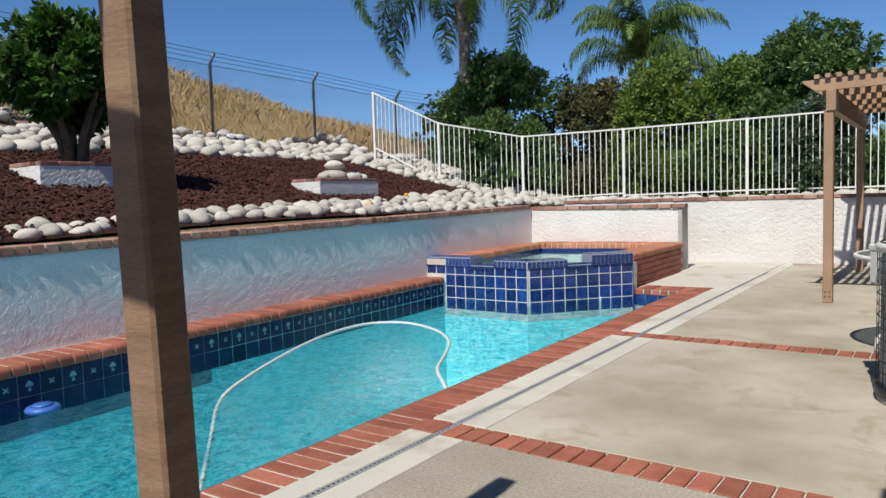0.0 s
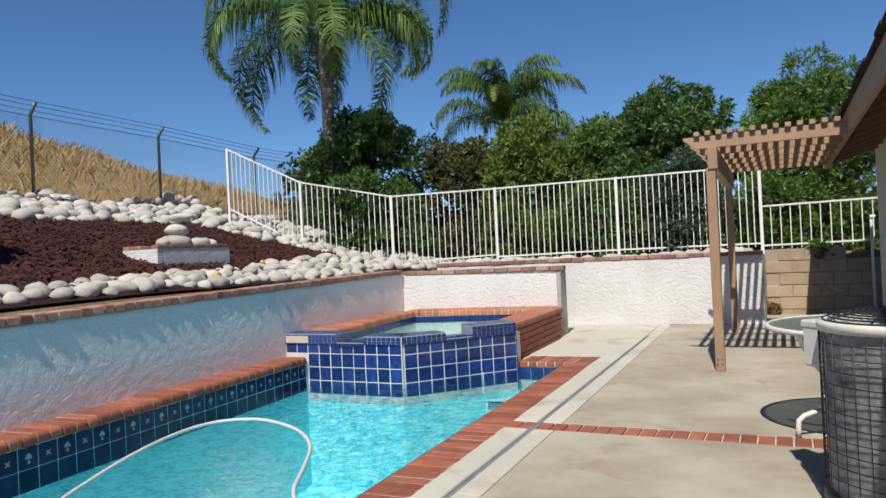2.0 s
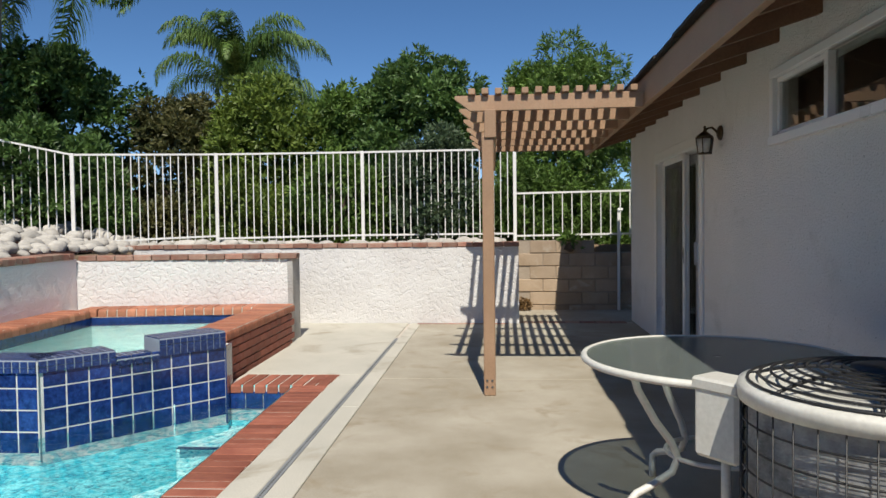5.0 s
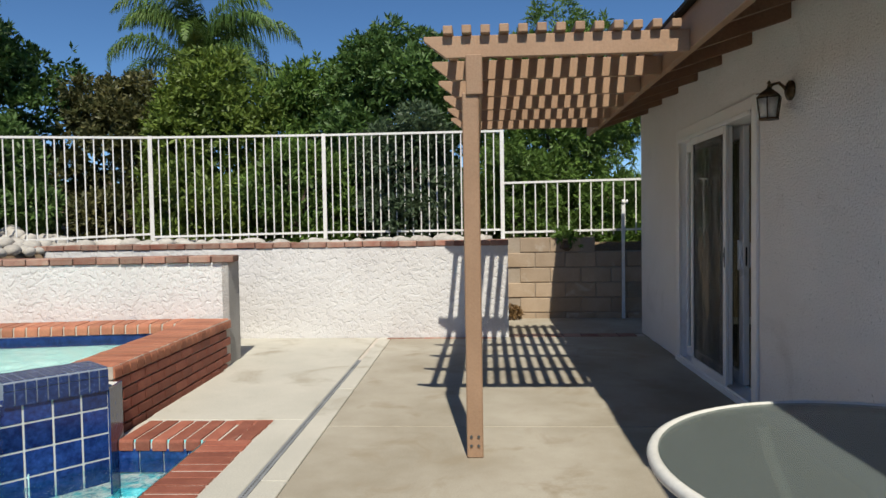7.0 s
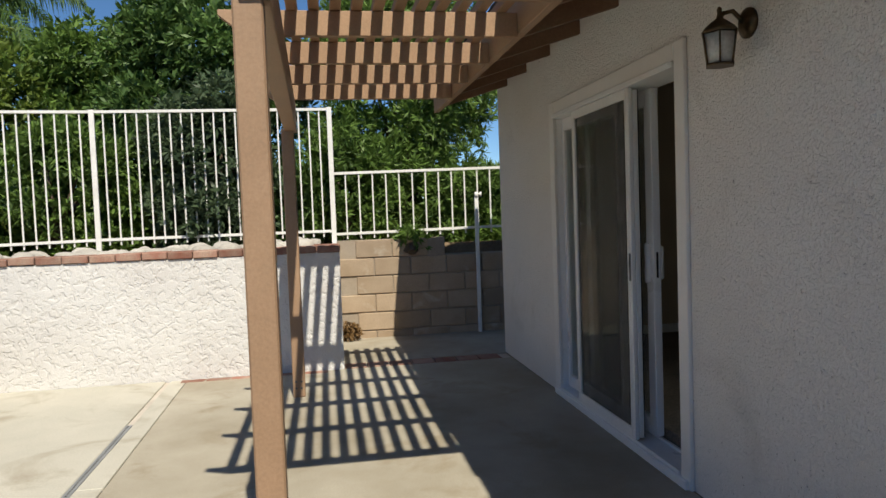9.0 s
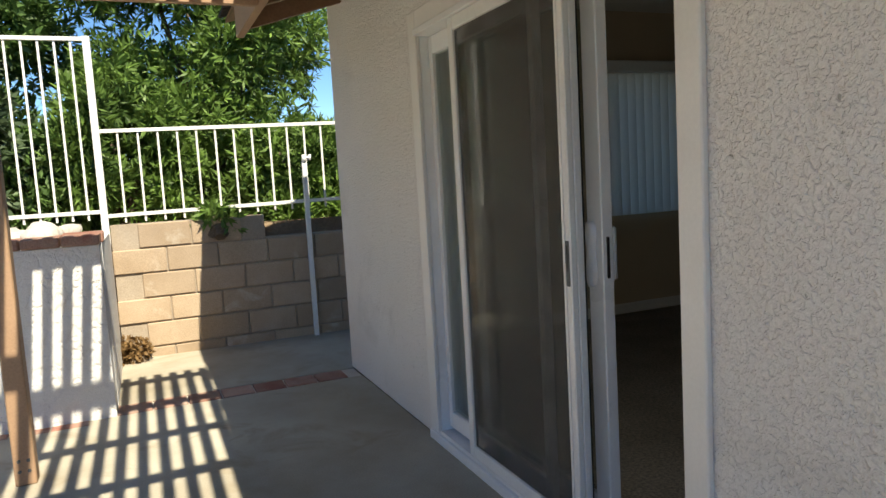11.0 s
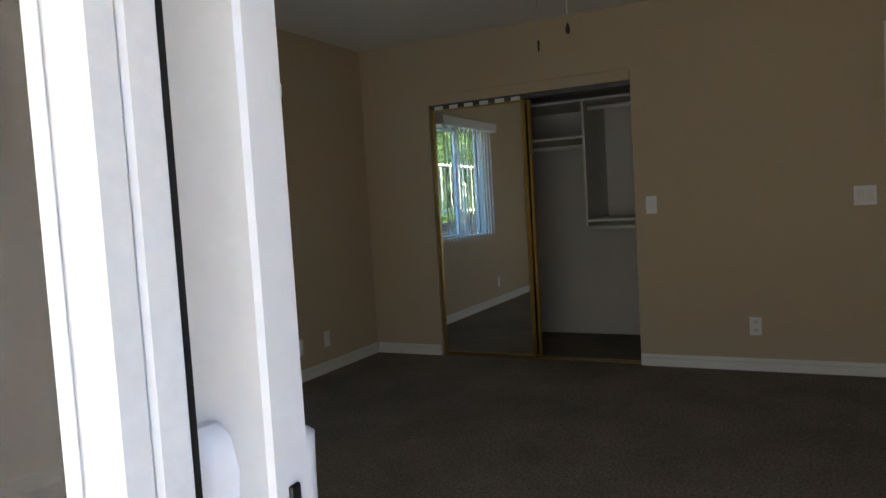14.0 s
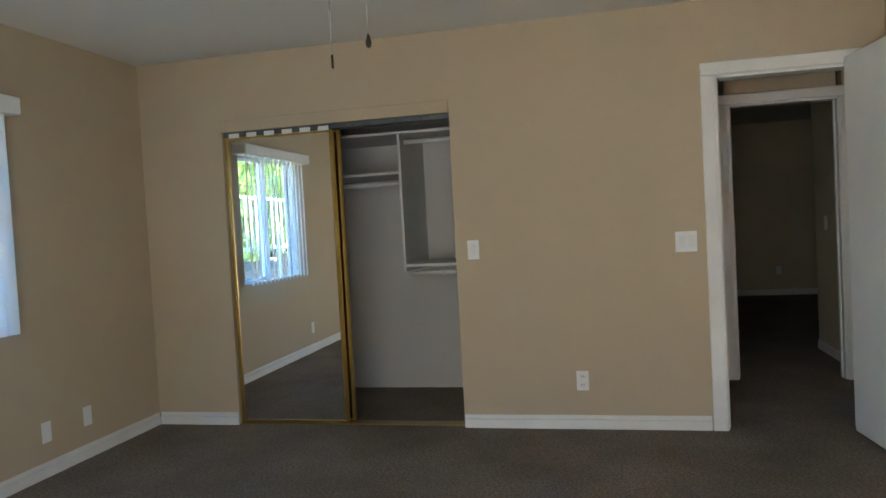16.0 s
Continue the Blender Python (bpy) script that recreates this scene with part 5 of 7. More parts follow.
# ---- chain-link fence ----
cl = thing("chain_link_fence", "dark chain-link fence with barbed wire on the hillside", "fence", (0, 0, 0))
CLP = [(-12.3, -11.0), (-12.4, -8.2), (-12.45, -5.3), (-12.75, -2.35), (-12.75, 0.4), (-12.65, 3.2), (-12.6, 6.0)]
tops = []
for x, y in CLP:
    z = max(2.4, min(2.62, hill(x, y)))
    bm = bmesh.new()
    tube(bm, [(x, y, z - 0.6), (x, y, z + 1.42), (x + 0.16, y, z + 1.62)], 0.03, 8)
    part("post", bm, GALV, cl)
    tops.append((x, y, z))
for (x0, y0, z0), (x1, y1, z1) in zip(tops, tops[1:]):
    verts, faces = [], []
    n = int((y1 - y0) / 0.075)
    for s in (1, -1):
        for i in range(-20, n + 1):
            u0, v0, u1, v1 = i, 0.0, i + 19, 19 * 0.075
            if s < 0:
                u0, u1 = u1, u0
            pts = []
            for u, v in ((u0, v0), (u1, v1)):
                pts.append((u, v))
            (a, va), (b, vb) = pts
            # clip to the bay
            if max(a, b) <= 0 or min(a, b) >= n:
                continue
            def at(q):
                t = (q - a) / (b - a)
                return va + (vb - va) * t
            lo, hi = max(0, min(a, b)), min(n, max(a, b))
            for q0, q1 in ((lo, hi),):
                p = [(x0 + (x1 - x0) * q / n, y0 + (y1 - y0) * q / n, z0 + (z1 - z0) * q / n + at(q)) for q in (q0, q1)]
                k = len(verts)
                w = 0.0032
                for c in p:
                    verts += [(c[0], c[1], c[2] - w), (c[0], c[1], c[2] + w), (c[0] + 0.004, c[1], c[2])]
                faces += [(k, k + 1, k + 4, k + 3), (k + 1, k + 2, k + 5, k + 4), (k + 2, k, k + 3, k + 5)]
    tagged(raw("mesh", verts, faces, GALV, cl, "grey wire mesh"), kind="stuff")
for dx, dz in ((0.0, 1.40), (0.05, 1.48), (0.11, 1.555), (0.16, 1.62)):
    bm = bmesh.new()
    tube(bm, [(x + dx, y, z + dz) for x, y, z in tops], 0.0055, 5)
    part("wire", bm, GALV, cl)

# crumpled white sheet caught at the fence
rq = random.Random(21)
sx, sy = -12.62, -2.05
sheet = tagged(new("plastic_sheet"), "crumpled white plastic sheet lying in dry grass", "litter")
sheet.matrix_basis = pose(sx, sy, hill(sx, sy) + 0.02)
bm = bmesh.new()
gv = [[bm.verts.new((0.09 * (i - 3) + rq.uniform(-.03, .03), 0.085 * (j - 4) + rq.uniform(-.03, .03), rq.uniform(0.0, 0.13))) for j in range(9)] for i in range(7)]
for i in range(6):
    for j in range(8):
        bm.faces.new((gv[i][j], gv[i + 1][j], gv[i + 1][j + 1], gv[i][j + 1]))
part("film", bm, WHITE_TRIM, sheet)

# ---- dry grass on the hillside ----
GRASS = surface("dry straw grass", (0.38, 0.26, 0.12), (0.55, 0.40, 0.20), 0.5, 30, 0.9, spec=0.15, bump=0.0, fine_amount=0.4)
verts, faces = [], []
rg = np.random.RandomState(3)
for i in range(30000):
    y = rg.uniform(-9, 12)
    d = 6.0 + 13 * rg.rand() ** 0.8
    x = wall_x(max(-14, min(4, y))) - d
    h = rg.uniform(0.10, 0.34) * (1.0 if d < 13 else 1.7)
    z = hill(x, y) - 0.03
    a = rg.uniform(0, 6.28)
    w = rg.uniform(0.008, 0.02) * (1 if d < 11 else 1.5)
    lx, ly = rg.normal(0, 0.35) * h, rg.normal(0, 0.35) * h
    b = len(verts)
    c, s = math.cos(a) * w, math.sin(a) * w
    verts += [(x - c, y - s, z), (x + c, y + s, z), (x + lx * 0.4 + c * .6, y + ly * 0.4 + s * .6, z + h * 0.6), (x + lx, y + ly, z + h)]
    faces += [(b, b + 1, b + 2), (b, b + 2, b + 3)]
tagged(raw("dry_grass", verts, faces, GRASS), "tall straw-coloured dry grass", "grass", "", "stuff")
HILL_SOIL = surface("dry grass thatch", (0.30, 0.20, 0.095), (0.42, 0.30, 0.15), 1.6, 22, 0.95, spec=0.1, bump=1.0, bump_scale=18, dist=0.05, fine_amount=0.45, stain=(0.20, 0.18, 0.07), stain_scale=0.5, stain_at=(0.55, 0.72))
verts, faces = [], []
hu = [-28, -26, -24, -22, -20, -18.5, -17, -16, -15, -14, -13, -12, -11, -10, -9.2, -8.4, -7.6, -6.9, -6.3]
hv = [-14 + 1.0 * i for i in range(30)]
for v in hv:
    for u in hu:
        x = wall_x(max(-14, min(4, v))) + u
        verts.append((x, v, hill(x, v) + 0.02))
k = len(hu)
for j in range(len(hv) - 1):
    for i in range(k - 1):
        faces.append((j * k + i, j * k + i + 1, (j + 1) * k + i + 1, (j + 1) * k + i))
tagged(raw("hillside", verts, faces, HILL_SOIL, None, "", True), "hillside covered in dry straw thatch", "hill", "", "structure")

# ---- planters ----
def planter(name, label, x0, x1, y0, y1, zb, zt):
    p = thing(name, label, "planter", ((x0 + x1) / 2, (y0 + y1) / 2, zb))
    w, l, h = (x1 - x0) / 2, (y1 - y0) / 2, zt - zb
    t = 0.1
    for r in ((-w, w, -l, -l + t), (-w, w, l - t, l), (-w, -w + t, -l + t, l - t), (w - t, w, -l + t, l - t)):
        boxes("wall", STUCCO_GARDEN, p, [(*r, -0.25, h)])
    boxes("soil", DIRT, p, [(-w + t, w - t, -l + t, l - t, -0.2, h - 0.02)])
    me = plain_brick(0.19, 0.11, 0.045, BRICK_OLD, 0.005)
    for s in (-1, 1):
        for i in range(int(2 * l / 0.2)):
            piece("brick", me, p, s * (w - 0.05), -l + 0.1 + i * 0.2, h + 0.001, 90)
        for i in range(int((2 * w - 0.22) / 0.2)):
            piece("brick", me, p, -w + 0.21 + i * 0.2, s * (l - 0.05), h + 0.001, 0)
    return p


planter("planter", "low white stucco planter with brick rim and stacked stones", -8.62, -8.03, -4.06, -2.83, 1.36, 1.51)
planter("planter", "white stucco planter with brick rim around the citrus tree", -9.15, -8.44, -7.63, -6.2, 1.42, 1.69)
for i, (dx, dy, dz, r) in enumerate(((0, -0.1, 0.07, 0.23), (0.05, 0.25, 0.06, 0.18), (-0.05, 0.02, 0.24, 0.19), (0.0, -0.25, 0.06, 0.15), (0.03, 0.0, 0.40, 0.13), (0.1, 0.42, 0.05, 0.12))):
    ob = new("stacked_stone", near_rock[(i * 2) % 9])
    ob.matrix_basis = pose(-8.32 + dx, -3.42 + dy, 1.52 + dz, 0, 0, i * 50) @ Matrix.Diagonal((r, r, r * 0.75, 1))
    tagged(ob, "grey-tan boulder stacked on the low planter", "rock", "stacked stones")
bm = bmesh.new()
bmesh.ops.create_icosphere(bm, subdivisions=3, radius=0.16)
for v in bm.verts:
    v.co *= 1 + 0.5 * noise.noise(v.co * 14)
    v.co.z = max(-0.02, v.co.z * 0.45)
    v.co.y *= 2.0
BAG = surface("white plastic bag", (0.72, 0.72, 0.72), (0.82, 0.82, 0.82), 20, 60, 0.5, bump=0.6, dist=0.01, fine_amount=0.2)
o = part("plastic_bag", bm, BAG)
o.matrix_basis = pose(-12.55, -2.0, 2.56, 0, 0, 10)
tagged(o, "crumpled white plastic bag caught at the chain-link fence", "litter")
for x, y in ((-7.75, -2.5), (-8.9, -6.9)):
    bm = bmesh.new()
    bmesh.ops.create_icosphere(bm, subdivisions=2, radius=0.035)
    for f in bm.faces:
        f.smooth = True
    ORANGE = surface("orange peel", (0.62, 0.25, 0.02), (0.70, 0.32, 0.04), 20, 90, 0.45, bump=0.2, fine_amount=0.1)
    o = part("orange", bm, ORANGE)
    o.location = (x, y, hill(x, y) + 0.09 if x > -8 else 1.75)
    tagged(o, "fallen ripe orange on the ground", "fruit", "oranges")
# ---- plants ----
def leaf_mat(name, dark, light, scale=1.2):
    m, n, l, b = base_mat(name, 0.5, 0.0, 0.3)
    geo = n.new("ShaderNodeNewGeometry")
    tc = n.new("ShaderNodeTexCoord")
    r = n.new("ShaderNodeValToRGB")
    ramp_set(r, [(0.0, dark), (1.0, light)])
    ns = noise_node(n, l, tc.outputs["Object"], scale, 3.0)
    ad = n.new("ShaderNodeMath")
    ad.operation = "MULTIPLY_ADD"
    ad.inputs[1].default_value = 0.55
    l.new(geo.outputs["Random Per Island"], ad.inputs[0])
    sb = n.new("ShaderNodeMath")
    sb.operation = "MULTIPLY_ADD"
    sb.inputs[1].default_value = 1.4
    sb.inputs[2].default_value = -0.48
    l.new(ns.outputs["Fac"], sb.inputs[0])
    l.new(sb.outputs[0], ad.inputs[2])
    l.new(ad.outputs[0], r.inputs["Fac"])
    l.new(r.outputs["Color"], b.inputs["Base Color"])
    tl = n.new("ShaderNodeBsdfTranslucent")
    l.new(r.outputs["Color"], tl.inputs["Color"])
    mx = n.new("ShaderNodeMixShader")
    mx.inputs[0].default_value = 0.3
    l.new(b.outputs[0], mx.inputs[1])
    l.new(tl.outputs[0], mx.inputs[2])
    l.new(mx.outputs[0], n["Material Output"].inputs["Surface"])
    return m


LEAF_GREEN = leaf_mat("glossy green leaf", (0.035, 0.072, 0.018), (0.19, 0.31, 0.065))
LEAF_DARK = leaf_mat("dark green leaf", (0.026, 0.058, 0.018), (0.14, 0.245, 0.065))
LEAF_RED = leaf_mat("green leaf with russet tips", (0.032, 0.05, 0.017), (0.17, 0.155, 0.06), 2.0)
LEAF_LIME = leaf_mat("yellow-green leaf", (0.04, 0.075, 0.016), (0.22, 0.30, 0.055))
LEAF_GREY = leaf_mat("grey-green leaf", (0.03, 0.055, 0.03), (0.11, 0.16, 0.08))
LEAF_CITRUS = leaf_mat("citrus leaf", (0.012, 0.04, 0.008), (0.07, 0.17, 0.02), 3.0)
BARK = surface("grey-brown bark", (0.10, 0.075, 0.055), (0.18, 0.14, 0.105), 6.0, 50, 0.9, spec=0.15, bump=0.9, bump_scale=30, dist=0.01, fine_amount=0.4)
PALM_BARK = surface("ringed palm bark", (0.20, 0.17, 0.14), (0.30, 0.26, 0.22), 4.0, 60, 0.9, spec=0.15, bump=0.9, bump_scale=8, dist=0.02, fine_amount=0.35, stretch=(0.5, 0.5, 4.0))


def leaves(rg, centres, normals, count, size, narrow, spread, droop=0.0, tuft=8):
    """Leaves in tufts round the given twig tips: arrays of verts and faces, each leaf a folded blade."""
    k = len(centres)
    pick = rg.randint(0, k, count // tuft)
    base = np.repeat(centres[pick], tuft, axis=0) + np.repeat(rg.normal(0, spread, (len(pick), 3)), tuft, axis=0)
    nrm = np.repeat(normals[pick], tuft, axis=0)
    n = len(base)
    way = nrm * 0.75 + rg.normal(0, 0.75, (n, 3))
    way[:, 2] -= droop
    way /= np.linalg.norm(way, axis=1)[:, None] + 1e-9
    side = np.cross(way, rg.normal(0, 1, (n, 3)))
    side /= np.linalg.norm(side, axis=1)[:, None] + 1e-9
    ln = size * rg.uniform(0.6, 1.3, (n, 1))
    wd = ln * narrow
    start = base + way * ln * 0.1
    a = start
    b = start + way * ln * 0.45 + side * wd
    c = start + way * ln
    d = start + way * ln * 0.45 - side * wd
    vv = np.stack([a, b, c, d], 1).reshape(-1, 3)
    ff = np.arange(n * 4).reshape(-1, 4)
    return vv, ff


def bush(name, label, x, y, z0, rx, ry, h, material, count, seed, size=0.09, narrow=0.13, lumps=38, group="bushes"):
    """A shrub: several stems, and a crown of leaf tufts on many uneven lobes."""
    rg = np.random.RandomState(seed)
    root = thing(name, label, "bush", (x, y, z0), group=group)
    bm = bmesh.new()
    for i in range(6):
        a = rg.uniform(0, 6.28)
        tip = (math.cos(a) * rx * 0.5, math.sin(a) * ry * 0.5, h * rg.uniform(0.5, 0.8))
        tube(bm, [(rg.uniform(-.1, .1), rg.uniform(-.1, .1), -0.1), (tip[0] * 0.3, tip[1] * 0.3, tip[2] * 0.45), tip], [0.05, 0.035, 0.012], 6)
    part("stem", bm, BARK, root)
    cs, ns = [], []
    for i in range(lumps):
        a, t = rg.uniform(0, 6.28), rg.uniform(0.02, 1.0)
        prof = math.sqrt(max(0.0, 1 - (max(0.0, t - 0.45) / 0.55) ** 2)) * (0.75 + 0.25 * min(1, t / 0.3))
        rad = prof * rg.uniform(0.55, 0.86)
        c = np.array([math.cos(a) * rx * rad, math.sin(a) * ry * rad, h * t * 0.9 + 0.05 * h])
        r = np.array([1, 1, 0.85]) * min(rx, ry, h) * rg.uniform(0.30, 0.46)
        p = rg.normal(0, 1, (260, 3))
        p /= np.linalg.norm(p, axis=1)[:, None]
        bump = 1 + 0.18 * np.sin(p[:, :1] * 7 + i) * np.cos(p[:, 1:2] * 6 + 2 * i)
        cs.append(c + p * r * bump * rg.uniform(0.72, 1.0, (260, 1)))
        ns.append(p * [1, 1, 0.8] + [0, 0, 0.25])
    # inner twigs close the crown
    a = rg.uniform(0, 6.28, 2600)
    t = rg.uniform(0.0, 0.9, 2600)
    rad = np.sqrt(np.clip(1 - (np.clip(t - 0.45, 0, 1) / 0.55) ** 2, 0, 1)) * np.sqrt(rg.uniform(0.1, 0.72, 2600))
    cs.append(np.stack([np.cos(a) * rx * rad, np.sin(a) * ry * rad, h * t], 1))
    ns.append(rg.normal(0, 1, (2600, 3)))
    cs, ns = np.concatenate(cs), np.concatenate(ns)
    keep = cs[:, 2] > 0.02
    vv, ff = leaves(rg, cs[keep], ns[keep], int(count * 1.5), size * 1.12, narrow * 1.25, 0.03)
    raw("crown", vv.tolist(), ff.tolist(), material, root)
    return root


BZ = 0.95
bush("bush", "large dark green shrub behind the white fence", -10.4, 4.6, 1.2, 1.9, 1.5, 3.5, LEAF_DARK, 34000, 1, 0.11, 0.16)
bush("bush", "dark shrub with russet new leaves behind the fence", -8.0, 5.2, BZ, 1.35, 1.2, 2.85, LEAF_RED, 26000, 2, 0.10, 0.15)
bush("bush", "yellow-green shrub behind the white fence", -6.2, 4.9, BZ, 1.2, 1.1, 3.1, LEAF_LIME, 26000, 3, 0.10, 0.14)
bush("bush", "mid-green shrub behind the white fence", -4.7, 5.3, BZ, 1.0, 1.0, 3.0, LEAF_GREEN, 22000, 4, 0.10, 0.13)
bush("bush", "tall dark green shrub with upright tips", -3.15, 4.9, BZ, 1.3, 1.1, 3.5, LEAF_DARK, 32000, 5, 0.10, 0.13, 34)
bush("bush", "grey-green rounded shrub leaning over the fence", -2.85, 3.22, BZ, 0.75, 0.62, 1.95, LEAF_GREY, 14000, 6, 0.09, 0.12)
bush("bush", "large bright green narrow-leaved shrub behind the block wall", -0.55, 4.45, 0.9, 1.35, 1.1, 3.6, LEAF_GREEN, 60000, 7, 0.095, 0.085, 44)
bush("bush", "green shrub growing through the pickets", -4.6, 3.5, BZ, 1.1, 0.5, 1.45, LEAF_GREEN, 16000, 8, 0.09, 0.12, 22)
bush("bush", "low green shrub behind the pickets", -2.4, 3.4, BZ, 0.9, 0.4, 1.0, LEAF_DARK, 12000, 9, 0.09, 0.12, 18)
bush("bush", "low lime green shrub behind the pickets", -6.0, 3.35, BZ, 1.0, 0.5, 1.2, LEAF_LIME, 12000, 10, 0.09, 0.12, 18)
bush("bush", "dark green shrub spilling over the fence corner", -8.7, 2.9, 1.1, 1.0, 0.7, 1.6, LEAF_DARK, 18000, 12, 0.10, 0.14, 20)
bush("bush", "green shrub at the low fence beside the house", 0.15, 3.45, 0.9, 0.7, 0.45, 1.0, LEAF_GREEN, 12000, 13, 0.09, 0.09, 16)
bush("bush", "green shrub behind the garden wall corner", -1.4, 3.5, 0.95, 0.7, 0.45, 1.5, LEAF_GREEN, 14000, 14, 0.09, 0.09, 18)
bush("bush", "dark green shrub pushing through the fence top", -8.75, 1.55, 1.15, 0.62, 0.62, 1.75, LEAF_DARK, 15000, 18, 0.10, 0.14, 20)
bush("bush", "distant green shrub on the slope", -12.6, 6.5, 1.6, 1.6, 1.2, 2.6, LEAF_DARK, 14000, 15, 0.12, 0.16)
sprig = bush("plant", "small leafy sprig hanging over the block wall", -0.72, 2.80, 1.02, 0.16, 0.1, 0.12, LEAF_GREEN, 420, 16, 0.09, 0.10, 5, group="")
bush("weed", "dry tan weed growing at the wall base", -1.42, 2.66, 0.0, 0.10, 0.06, 0.16, leaf_mat("dry weed", (0.12, 0.07, 0.03), (0.32, 0.20, 0.09)), 900, 17, 0.04, 0.2, 6, group="")

# citrus tree
rg = np.random.RandomState(33)
tree = thing("citrus_tree", "round dark green citrus tree in the planter", "tree", (-8.85, -7.05, 1.66))
bm = bmesh.new()
for a, r in ((0.3, 0.35), (1.6, 0.4), (2.8, 0.3), (4.0, 0.42), (5.2, 0.36)):
    tube(bm, [(0.05 * math.cos(a), 0.05 * math.sin(a), -0.1), (r * 0.35 * math.cos(a), r * 0.35 * math.sin(a), 0.35), (r * math.cos(a), r * math.sin(a), 0.85), (r * 1.3 * math.cos(a + .3), r * 1.3 * math.sin(a + .3), 1.1)], [0.06, 0.045, 0.03, 0.012], 7)
part("trunk", bm, BARK, tree)
cs, ns = [], []
for i in range(34):
    a, t = rg.uniform(0, 6.28), rg.uniform(0, 1)
    rad = 0.75 * math.sqrt(max(0.02, 1 - (2 * t - 1) ** 2)) * rg.uniform(0.5, 0.95)
    c = np.array([math.cos(a) * rad, math.sin(a) * rad, 0.62 + 0.95 * t])
    p = rg.normal(0, 1, (200, 3))
    p /= np.linalg.norm(p, axis=1)[:, None]
    cs.append(c + p * rg.uniform(0.16, 0.27) * rg.uniform(0.7, 1, (200, 1)))
    ns.append(p + [0, 0, 0.2])
vv, ff = leaves(rg, np.concatenate(cs), np.concatenate(ns), 15000, 0.10, 0.26, 0.02, 0.2, 5)
raw("crown", vv.tolist(), ff.tolist(), LEAF_CITRUS, tree)


def palm(x, y, z0, crown_z, frond_len, fronds, trunk_r, seed, label, upright=0.0, fruit=False):
    rg = np.random.RandomState(seed)
    p = thing("palm_tree", label, "palm tree", (x, y, z0), group="palms")
    h = crown_z - z0
    bm = bmesh.new()
    pts = [(0.05 * math.sin(k), 0.04 * math.cos(k * 1.3), h * k / 8) for k in range(9)]
    tube(bm, pts, [trunk_r * 1.15, trunk_r, trunk_r * .95, trunk_r * .92, trunk_r * .9, trunk_r * .88, trunk_r * .9, trunk_r * 1.25, trunk_r * 1.05], 12)
    part("trunk", bm, PALM_BARK, p, "grey ringed trunk")
    for i in range(fronds):
        a = 6.283 * i / fronds * 1.618 * 2.0 + rg.uniform(-.2, .2)
        lift = min(1.45, rg.uniform(0.15, 1.25) + upright if i % 3 else rg.uniform(-0.1, 0.5) + upright * 0.6)
        L = frond_len * rg.uniform(0.85, 1.1)
        out = np.array([math.cos(a), math.sin(a), 0.0])
        spine = []
        pos, ang = np.array([0.0, 0.0, h - 0.1]), lift
        seg = 16
        for k in range(seg + 1):
            spine.append(pos.copy())
            pos = pos + (out * math.cos(ang) + np.array([0, 0, 1.0]) * math.sin(ang)) * L / seg
            ang -= (0.035 + 0.012 * k) * (1.0 + 0.5 * rg.rand()) * (1.45 - 0.4 * upright)
        bm = bmesh.new()
        tube(bm, [tuple(s) for s in spine], [0.028 * (1 - 0.85 * k / seg) for k in range(seg + 1)], 5)
        fr = part("frond", bm, LEAF_LIME, p)
        verts, faces = [], []
        sidev = np.array([-out[1], out[0], 0.0])
        m = 130
        for k in range(12, m):
            t = k / m * seg
            j = min(seg - 1, int(t))
            c = spine[j] + (spine[j + 1] - spine[j]) * (t - j)
            fwd = spine[j + 1] - spine[j]
            fwd /= np.linalg.norm(fwd)
            ll = L * 0.17 * math.sin(math.pi * min(1.0, 0.16 + k / m * 0.84)) + 0.10
            for s in (-1, 1):
                dr = sidev * s * rg.uniform(0.35, 0.8) + fwd * 0.45 + np.array([0, 0, rg.uniform(-0.45, 0.35)])
                dr /= np.linalg.norm(dr)
                tip = c + dr * ll * 0.45
                mid = tip + (dr * 0.45 + np.array([0, 0, -0.7])) * ll * 0.4
                end = mid + (dr * 0.15 + np.array([0, 0, -1.0])) * ll * rg.uniform(0.25, 0.5)
                w = fwd * 0.017
                b = len(verts)
                verts += [tuple(c - w), tuple(c + w), tuple(tip + w), tuple(tip - w), tuple(mid + w * 0.7), tuple(mid - w * 0.7), tuple(end)]
                faces += [(b, b + 1, b + 2, b + 3), (b + 3, b + 2, b + 4, b + 5), (b + 5, b + 4, b + 6)]
        raw("leaf_fringe", verts, faces, LEAF_DARK if i % 4 else LEAF_GREEN, fr)
    if fruit:
        for a in (2.6, 5.6):
            bm = bmesh.new()
            for k in range(120):
                t = rg.rand()
                q = (math.cos(a) * (0.35 + 0.12 * t) + rg.normal(0, .06 + .05 * t), math.sin(a) * (0.35 + 0.12 * t) + rg.normal(0, .06 + .05 * t), h - 0.15 - 1.05 * t)
                bmesh.ops.create_icosphere(bm, subdivisions=1, radius=0.028, matrix=Matrix.Translation(q))
            tube(bm, [(0, 0, h), (math.cos(a) * .3, math.sin(a) * .3, h + .05), (math.cos(a) * .45, math.sin(a) * .45, h - 1.1)], 0.02, 5)
            part("fruit_bunch", bm, LEAF_LIME if a < 3 else LEAF_RED, p, "hanging cluster of green palm fruit")


